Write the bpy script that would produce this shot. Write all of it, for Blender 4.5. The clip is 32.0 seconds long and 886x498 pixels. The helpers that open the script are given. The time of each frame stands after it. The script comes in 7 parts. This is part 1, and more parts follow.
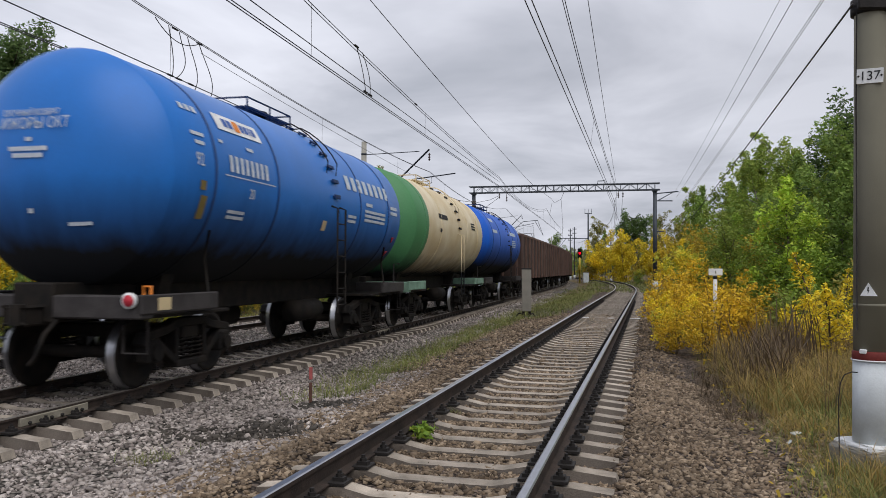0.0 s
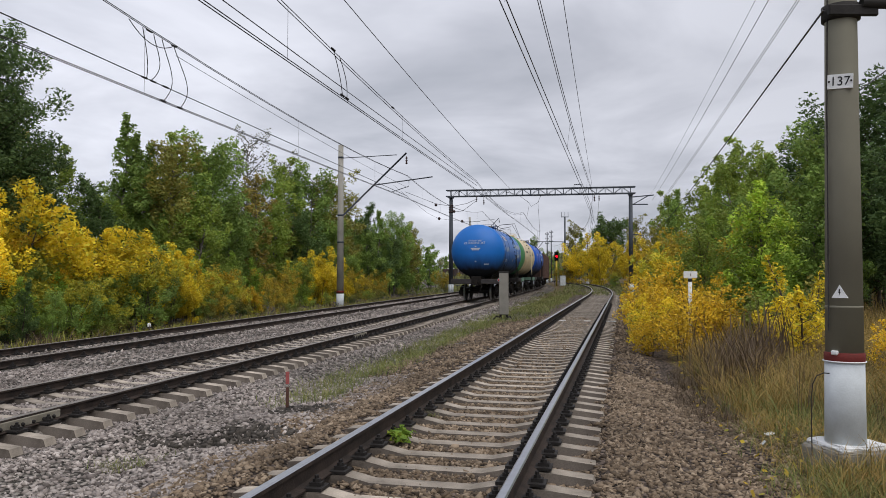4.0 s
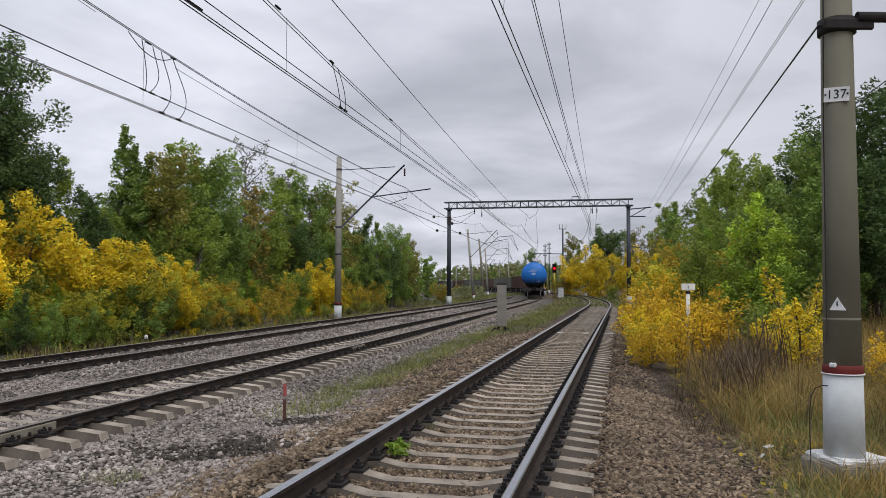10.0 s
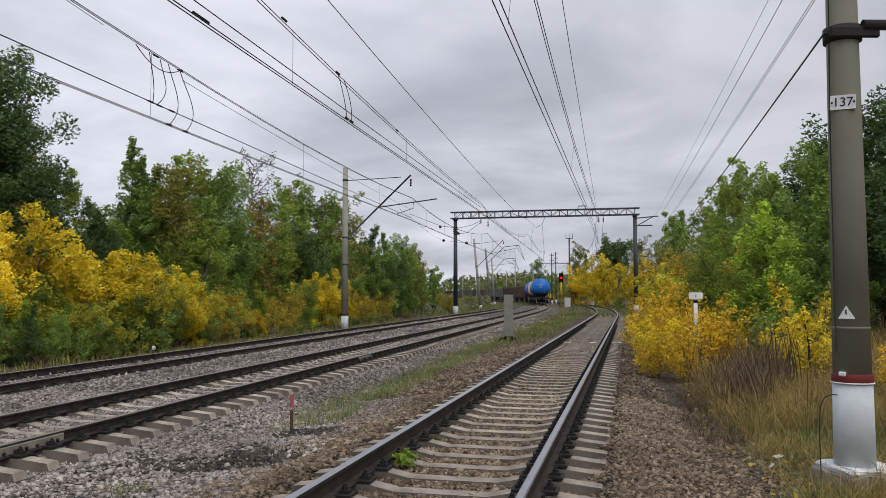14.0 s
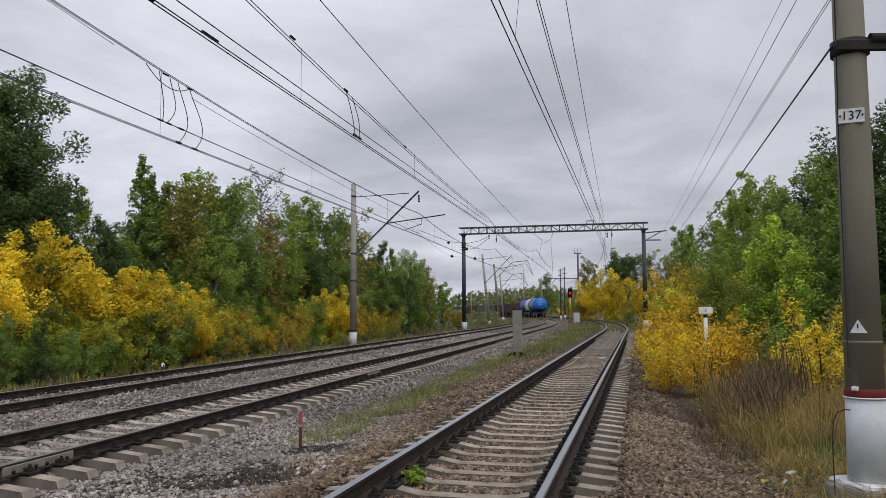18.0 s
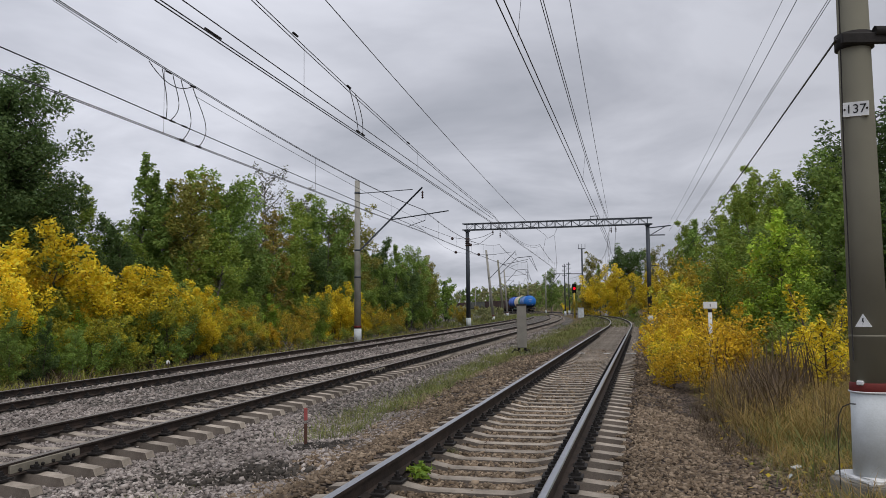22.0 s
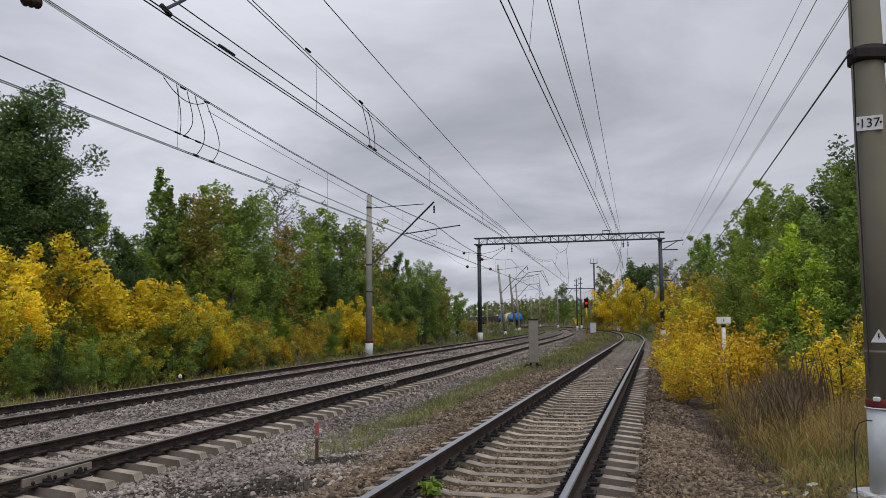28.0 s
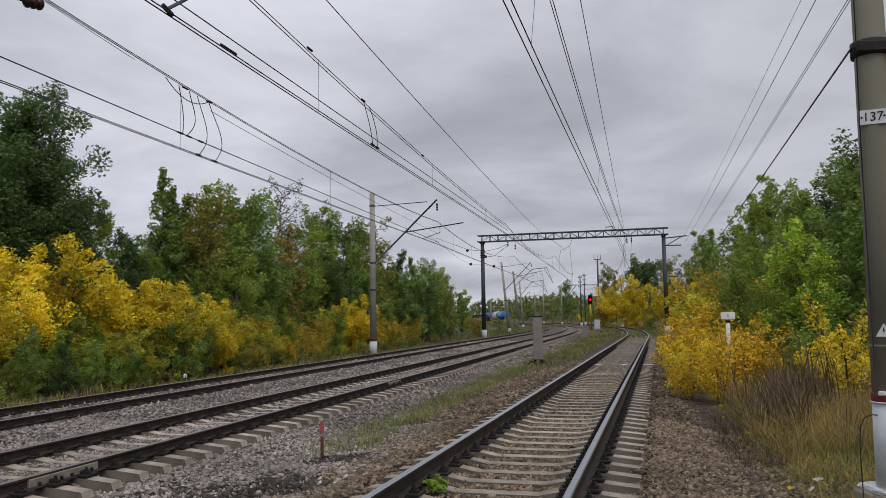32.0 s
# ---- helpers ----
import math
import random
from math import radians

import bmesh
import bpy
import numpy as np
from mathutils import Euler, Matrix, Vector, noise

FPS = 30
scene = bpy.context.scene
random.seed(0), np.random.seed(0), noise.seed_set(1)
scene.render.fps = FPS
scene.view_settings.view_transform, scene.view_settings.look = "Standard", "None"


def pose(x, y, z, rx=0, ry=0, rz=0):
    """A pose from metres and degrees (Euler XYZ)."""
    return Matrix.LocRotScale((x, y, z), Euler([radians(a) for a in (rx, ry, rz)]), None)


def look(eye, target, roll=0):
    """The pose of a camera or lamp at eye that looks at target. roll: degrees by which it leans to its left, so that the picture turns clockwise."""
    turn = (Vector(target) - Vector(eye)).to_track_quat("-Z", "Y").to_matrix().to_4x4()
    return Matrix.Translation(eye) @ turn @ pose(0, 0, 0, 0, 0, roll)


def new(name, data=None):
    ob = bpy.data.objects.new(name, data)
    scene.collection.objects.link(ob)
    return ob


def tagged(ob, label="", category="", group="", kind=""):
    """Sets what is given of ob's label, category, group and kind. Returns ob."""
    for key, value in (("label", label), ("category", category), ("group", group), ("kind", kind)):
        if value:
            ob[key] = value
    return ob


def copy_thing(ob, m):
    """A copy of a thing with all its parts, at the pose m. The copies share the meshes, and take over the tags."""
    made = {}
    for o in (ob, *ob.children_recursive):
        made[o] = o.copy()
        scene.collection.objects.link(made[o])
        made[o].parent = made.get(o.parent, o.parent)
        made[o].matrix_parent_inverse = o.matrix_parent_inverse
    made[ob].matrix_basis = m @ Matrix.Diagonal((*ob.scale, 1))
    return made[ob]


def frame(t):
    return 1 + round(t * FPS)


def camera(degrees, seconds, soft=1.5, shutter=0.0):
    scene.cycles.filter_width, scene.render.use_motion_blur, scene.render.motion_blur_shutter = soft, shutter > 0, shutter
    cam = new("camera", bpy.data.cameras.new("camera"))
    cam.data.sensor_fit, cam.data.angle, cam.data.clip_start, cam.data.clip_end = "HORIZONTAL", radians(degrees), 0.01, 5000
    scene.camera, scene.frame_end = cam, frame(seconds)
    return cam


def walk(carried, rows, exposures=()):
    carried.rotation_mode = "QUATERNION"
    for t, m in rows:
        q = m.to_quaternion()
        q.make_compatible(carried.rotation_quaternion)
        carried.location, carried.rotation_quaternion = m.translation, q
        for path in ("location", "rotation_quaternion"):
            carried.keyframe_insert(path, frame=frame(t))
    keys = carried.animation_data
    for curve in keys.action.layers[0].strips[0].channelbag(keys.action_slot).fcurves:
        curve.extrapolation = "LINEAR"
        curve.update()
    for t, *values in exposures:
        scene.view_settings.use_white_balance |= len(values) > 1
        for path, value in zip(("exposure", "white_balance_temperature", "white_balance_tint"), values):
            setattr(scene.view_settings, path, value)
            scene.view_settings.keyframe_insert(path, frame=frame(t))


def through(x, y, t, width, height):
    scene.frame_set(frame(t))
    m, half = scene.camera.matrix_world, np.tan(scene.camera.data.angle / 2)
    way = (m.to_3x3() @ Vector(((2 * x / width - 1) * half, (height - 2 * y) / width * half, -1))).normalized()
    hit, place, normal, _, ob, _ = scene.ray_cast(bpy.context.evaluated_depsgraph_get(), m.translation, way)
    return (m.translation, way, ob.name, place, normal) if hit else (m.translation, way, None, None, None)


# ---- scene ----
FOV = math.degrees(2 * math.atan(784 / 1375))
EYE = Vector((0.0, 0.0, 1.627))
cam = camera(FOV, 32.0, soft=0.45, shutter=0.25)
# seconds, heading, tilt and lean in degrees
WALK = (
    (0, -1.566, 1.540, 0.229), (0.5, -1.494, 1.698, 0.277), (1, -1.263, 1.855, 0.240), (1.5, -0.973, 1.925, 0.133),
    (2, -0.566, 1.871, 0.147), (2.5, -0.316, 1.856, 0.138), (3, -0.069, 1.873, 0.100), (3.5, 0.026, 1.863, 0.061),
    (5.5, 0.330, 1.579, 0.147), (6, 0.341, 1.621, 0.131), (6.5, 0.225, 1.707, 0.187), (7, 0.210, 2.000, 0.284),
    (7.5, 0.221, 2.268, 0.352), (8, 0.266, 2.359, 0.348), (8.5, 0.200, 2.422, 0.343), (9, 0.175, 2.425, 0.216),
    (9.5, 0.205, 2.517, 0.156), (10, 0.254, 2.680, 0.120), (10.5, 0.256, 2.764, 0.167), (11, 0.209, 2.799, 0.175),
    (11.5, 0.095, 2.774, 0.107), (12, 0.094, 2.772, 0.065), (12.5, 0.040, 2.885, 0.007), (13, 0.000, 2.914, 0.000),
    (13.5, -0.101, 3.039, -0.037), (14, -0.222, 3.414, -0.121), (14.5, -0.243, 3.854, -0.229), (16.5, -0.777, 4.299, -0.500),
    (17, -0.752, 4.300, -0.515), (17.5, -0.822, 4.459, -0.447), (18, -0.832, 4.574, -0.376), (18.5, -1.325, 4.438, -0.337),
    (19, -1.425, 4.300, -0.382), (19.5, -1.360, 4.181, -0.427), (20, -1.095, 4.099, -0.564), (20.5, -0.937, 4.120, -0.637),
    (21, -1.029, 4.287, -0.664), (21.5, -1.069, 4.328, -0.654), (22, -1.121, 4.289, -0.661), (22.5, -1.159, 4.284, -0.670),
    (23, -1.176, 4.416, -0.662), (23.5, -1.313, 4.520, -0.642), (24, -1.468, 4.681, -0.659), (24.5, -1.544, 4.879, -0.671),
    (25, -1.647, 4.996, -0.641), (25.5, -1.655, 5.004, -0.601), (27.5, -2.009, 5.303, -0.511), (28, -1.968, 5.365, -0.557),
    (28.5, -1.975, 5.426, -0.630), (29, -1.961, 5.487, -0.623), (29.5, -2.017, 5.597, -0.722), (30, -2.056, 5.544, -0.735),
    (30.5, -1.976, 5.347, -0.819), (31, -1.985, 5.149, -0.915), (31.5, -2.025, 5.128, -0.998), (32, -2.219, 5.193, -1.010),
)


def heading_pose(yaw, tilt, lean):
    return Matrix.Translation(EYE) @ pose(0, 0, 0, 90 + tilt, 0, -yaw) @ pose(0, 0, 0, 0, 0, lean)


walk(cam, [(t, heading_pose(a, b, c)) for t, a, b, c in WALK], [(0, 0.02), (9, -0.02), (14, -0.07), (20, -0.20), (26, -0.25), (32, -0.31)])

# ---- sky and light: a grey overcast afternoon ----
world = bpy.data.worlds.new("overcast_sky")
scene.world = world
world.use_nodes = True


def build_sky():
    nt = world.node_tree
    nt.nodes.clear()
    N, K = nt.nodes.new, nt.links.new
    out = N("ShaderNodeOutputWorld")
    bg = N("ShaderNodeBackground")
    sky = N("ShaderNodeTexSky")
    sky.sky_type, sky.sun_disc = "NISHITA", False
    sky.sun_elevation, sky.sun_rotation = radians(60), radians(152)
    sky.air_density, sky.dust_density = 1.0, 3.0
    dim = N("ShaderNodeMixRGB")
    dim.blend_type, dim.inputs[0].default_value = "MULTIPLY", 1.0
    dim.inputs[2].default_value = (0.11, 0.11, 0.11, 1)
    co = N("ShaderNodeTexCoord")
    sep = N("ShaderNodeSeparateXYZ")
    # flatten the dome into a cloud deck
    add = N("ShaderNodeMath")
    add.operation, add.inputs[1].default_value = "ADD", 0.16
    div = N("ShaderNodeVectorMath")
    div.operation = "DIVIDE"
    comb = N("ShaderNodeCombineXYZ")
    n1, n2 = N("ShaderNodeTexNoise"), N("ShaderNodeTexNoise")
    n1.inputs["Scale"].default_value, n1.inputs["Detail"].default_value, n1.inputs["Roughness"].default_value = 1.15, 5, 0.55
    n2.inputs["Scale"].default_value, n2.inputs["Detail"].default_value = 0.45, 3
    n1.inputs["Distortion"].default_value = 0.35
    mix = N("ShaderNodeMath")
    mix.operation, mix.inputs[1].default_value = "MULTIPLY_ADD", 0.55
    half = N("ShaderNodeMath")
    half.operation, half.inputs[1].default_value = "MULTIPLY", 0.45
    ramp = N("ShaderNodeValToRGB")
    e = ramp.color_ramp.elements
    e[0].position, e[0].color = 0.40, (0.405, 0.425, 0.485, 1)
    e[1].position, e[1].color = 0.62, (0.735, 0.750, 0.830, 1)
    m = e.new(0.5)
    m.color = (0.545, 0.560, 0.630, 1)
    over = N("ShaderNodeMixRGB")
    over.inputs[0].default_value = 0.94
    K(co.outputs["Generated"], sep.inputs[0])
    K(sep.outputs["Z"], add.inputs[0])
    for i in range(3):
        K(add.outputs[0], comb.inputs[i])
    K(co.outputs["Generated"], div.inputs[0])
    K(comb.outputs[0], div.inputs[1])
    K(div.outputs[0], n1.inputs["Vector"])
    K(div.outputs[0], n2.inputs["Vector"])
    K(n2.outputs["Fac"], half.inputs[0])
    K(n1.outputs["Fac"], mix.inputs[0])
    K(half.outputs[0], mix.inputs[2])
    K(mix.outputs[0], ramp.inputs[0])
    K(sky.outputs[0], dim.inputs[1])
    K(dim.outputs[0], over.inputs[1])
    K(ramp.outputs[0], over.inputs[2])
    # the cloud deck thins to one side
    side = N("ShaderNodeMapRange")
    side.inputs["From Min"].default_value, side.inputs["From Max"].default_value = -0.55, 0.6
    side.inputs["To Min"].default_value, side.inputs["To Max"].default_value = 1.14, 0.76
    K(sep.outputs["X"], side.inputs["Value"])
    deck = N("ShaderNodeVectorMath")
    deck.operation = "SCALE"
    K(over.outputs[0], deck.inputs[0])
    # paler towards the horizon
    low = N("ShaderNodeMapRange")
    low.inputs["From Min"].default_value, low.inputs["From Max"].default_value = 0.0, 0.24
    low.inputs["To Min"].default_value, low.inputs["To Max"].default_value = 1.17, 1.0
    K(sep.outputs["Z"], low.inputs["Value"])
    both = N("ShaderNodeMath")
    both.operation = "MULTIPLY"
    high = N("ShaderNodeMapRange")
    high.inputs["From Min"].default_value, high.inputs["From Max"].default_value = 0.24, 0.50
    high.inputs["To Min"].default_value, high.inputs["To Max"].default_value = 1.0, 1.14
    K(sep.outputs["Z"], high.inputs["Value"])
    lift = N("ShaderNodeMath")
    lift.operation = "MULTIPLY"
    K(low.outputs[0], lift.inputs[0])
    K(high.outputs[0], lift.inputs[1])
    K(side.outputs[0], both.inputs[0])
    K(lift.outputs[0], both.inputs[1])
    K(both.outputs[0], deck.inputs["Scale"])
    K(deck.outputs[0], bg.inputs[0])
    bg.inputs[1].default_value = 1.1
    K(bg.outputs[0], out.inputs[0])


build_sky()
sun = new("sun", bpy.data.lights.new("sun", "SUN"))
sun.data.energy, sun.data.angle, sun.data.color = 1.85, radians(60), (1.0, 0.96, 0.9)
sun.matrix_world = look((0, 0, 60), (-16, 30, 60 - 59))

# ---- materials ----


def mat(name, colour, rough=0.8, scale=6.0, vary=0.25, bump=0.0, metal=0.0, second=None, fine=60.0, rnd=0.0, spec=0.3):
    """A surface with two scales of variation: broad stains towards a second colour, fine grain with relief."""
    m = bpy.data.materials.new(name)
    m.use_nodes = True
    nt = m.node_tree
    N, K = nt.nodes.new, nt.links.new
    b = nt.nodes["Principled BSDF"]
    b.inputs["Roughness"].default_value = rough
    b.inputs["Metallic"].default_value = metal
    b.inputs["Specular IOR Level"].default_value = spec
    co = N("ShaderNodeTexCoord")
    n1, n2 = N("ShaderNodeTexNoise"), N("ShaderNodeTexNoise")
    n1.inputs["Scale"].default_value, n1.inputs["Detail"].default_value = scale, 4
    n2.inputs["Scale"].default_value, n2.inputs["Detail"].default_value = fine, 3
    K(co.outputs["Object"], n1.inputs["Vector"])
    K(co.outputs["Object"], n2.inputs["Vector"])
    two = second or tuple(c * (1 - vary) for c in colour)
    r = N("ShaderNodeValToRGB")
    r.color_ramp.elements[0].position, r.color_ramp.elements[1].position = 0.35, 0.65
    r.color_ramp.elements[0].color, r.color_ramp.elements[1].color = (*two, 1), (*colour, 1)
    K(n1.outputs["Fac"], r.inputs[0])
    g = N("ShaderNodeMapRange")
    g.inputs["To Min"].default_value, g.inputs["To Max"].default_value = 1 - vary, 1 + vary
    K(n2.outputs["Fac"], g.inputs["Value"])
    mul = N("ShaderNodeVectorMath")
    mul.operation = "SCALE"
    K(r.outputs[0], mul.inputs[0])
    K(g.outputs[0], mul.inputs["Scale"])
    last = mul.outputs[0]
    if rnd:
        info, mr = N("ShaderNodeObjectInfo"), N("ShaderNodeMapRange")
        mr.inputs["To Min"].default_value, mr.inputs["To Max"].default_value = 1 - rnd, 1 + rnd
        K(info.outputs["Random"], mr.inputs["Value"])
        s = N("ShaderNodeVectorMath")
        s.operation = "SCALE"
        K(last, s.inputs[0])
        K(mr.outputs[0], s.inputs["Scale"])
        last = s.outputs[0]
    K(last, b.inputs["Base Color"])
    if bump:
        bp = N("ShaderNodeBump")
        bp.inputs["Strength"].default_value, bp.inputs["Distance"].default_value = bump, 0.02
        K(n2.outputs["Fac"], bp.inputs["Height"])
        K(bp.outputs[0], b.inputs["Normal"])
    return m


def stone_mat(name, colours, rough=0.9):
    """Loose stones: each island takes its own shade from the ramp."""
    m = bpy.data.materials.new(name)
    m.use_nodes = True
    nt = m.node_tree
    N, K = nt.nodes.new, nt.links.new
    b = nt.nodes["Principled BSDF"]
    b.inputs["Roughness"].default_value = rough
    b.inputs["Specular IOR Level"].default_value = 0.25
    geo, r = N("ShaderNodeNewGeometry"), N("ShaderNodeValToRGB")
    e = r.color_ramp.elements
    while len(e) < len(colours):
        e.new(0.5)
    for i, c in enumerate(colours):
        e[i].position, e[i].color = i / (len(colours) - 1), (*c, 1)
    K(geo.outputs["Random Per Island"], r.inputs[0])
    co, n = N("ShaderNodeTexCoord"), N("ShaderNodeTexNoise")
    n.inputs["Scale"].default_value, n.inputs["Detail"].default_value = 0.45, 3
    K(co.outputs["Object"], n.inputs["Vector"])
    g = N("ShaderNodeMapRange")
    g.inputs["From Min"].default_value, g.inputs["From Max"].default_value = 0.35, 0.65
    g.inputs["To Min"].default_value, g.inputs["To Max"].default_value = 0.7, 1.2
    K(n.outputs["Fac"], g.inputs["Value"])
    s = N("ShaderNodeVectorMath")
    s.operation = "SCALE"
    K(r.outputs[0], s.inputs[0])
    K(g.outputs[0], s.inputs["Scale"])
    K(s.outputs[0], b.inputs["Base Color"])
    return m


def leaf_mat(name, colours, rnd=0.2, through=0.28):
    """Foliage: leaves differ by island, trees by object; some light passes through."""
    m = stone_mat(name, colours, 0.6)
    nt = m.node_tree
    N, K = nt.nodes.new, nt.links.new
    b = nt.nodes["Principled BSDF"]
    col = b.inputs["Base Color"].links[0].from_socket
    info, mr = N("ShaderNodeObjectInfo"), N("ShaderNodeMapRange")
    mr.inputs["To Min"].default_value, mr.inputs["To Max"].default_value = 1 - rnd, 1 + rnd
    K(info.outputs["Random"], mr.inputs["Value"])
    s = N("ShaderNodeVectorMath")
    s.operation = "SCALE"
    K(col, s.inputs[0])
    K(mr.outputs[0], s.inputs["Scale"])
    K(s.outputs[0], b.inputs["Base Color"])
    t, mix = N("ShaderNodeBsdfTranslucent"), N("ShaderNodeMixShader")
    K(s.outputs[0], t.inputs["Color"])
    mix.inputs[0].default_value = through
    K(b.outputs[0], mix.inputs[1])
    K(t.outputs[0], mix.inputs[2])
    K(mix.outputs[0], nt.nodes["Material Output"].inputs["Surface"])
    return m


def glow_mat(name, colour, strength):
    m = bpy.data.materials.new(name)
    m.use_nodes = True
    b = m.node_tree.nodes["Principled BSDF"]
    b.inputs["Base Color"].default_value = (*colour, 1)
    b.inputs["Emission Color"].default_value = (*colour, 1)
    b.inputs["Emission Strength"].default_value = strength
    return m


def sooted_and_shaded(m, level, soft, belly_black=(0.005, 0.006, 0.009)):
    """Paints black oily soot and shade into a tank's belly colour, ragged streaky edge."""
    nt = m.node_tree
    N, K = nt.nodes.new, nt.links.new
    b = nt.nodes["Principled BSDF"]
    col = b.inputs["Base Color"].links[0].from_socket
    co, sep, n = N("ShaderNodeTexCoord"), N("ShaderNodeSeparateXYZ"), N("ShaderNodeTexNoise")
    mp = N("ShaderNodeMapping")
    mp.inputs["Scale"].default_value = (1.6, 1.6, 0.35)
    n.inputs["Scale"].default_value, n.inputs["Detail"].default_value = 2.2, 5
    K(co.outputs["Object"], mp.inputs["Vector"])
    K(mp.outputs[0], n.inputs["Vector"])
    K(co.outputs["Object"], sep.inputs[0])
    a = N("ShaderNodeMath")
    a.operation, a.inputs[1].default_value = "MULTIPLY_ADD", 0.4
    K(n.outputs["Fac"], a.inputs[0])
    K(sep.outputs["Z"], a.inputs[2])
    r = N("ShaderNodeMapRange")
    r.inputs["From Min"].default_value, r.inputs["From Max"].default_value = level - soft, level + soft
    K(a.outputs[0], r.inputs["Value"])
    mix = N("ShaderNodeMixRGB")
    mix.inputs[1].default_value = (*belly_black, 1)
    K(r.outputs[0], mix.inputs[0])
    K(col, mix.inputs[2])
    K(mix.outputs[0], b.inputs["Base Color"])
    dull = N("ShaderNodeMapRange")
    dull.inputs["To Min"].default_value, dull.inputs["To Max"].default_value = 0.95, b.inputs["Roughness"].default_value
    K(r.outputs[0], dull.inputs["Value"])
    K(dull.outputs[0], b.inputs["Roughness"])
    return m


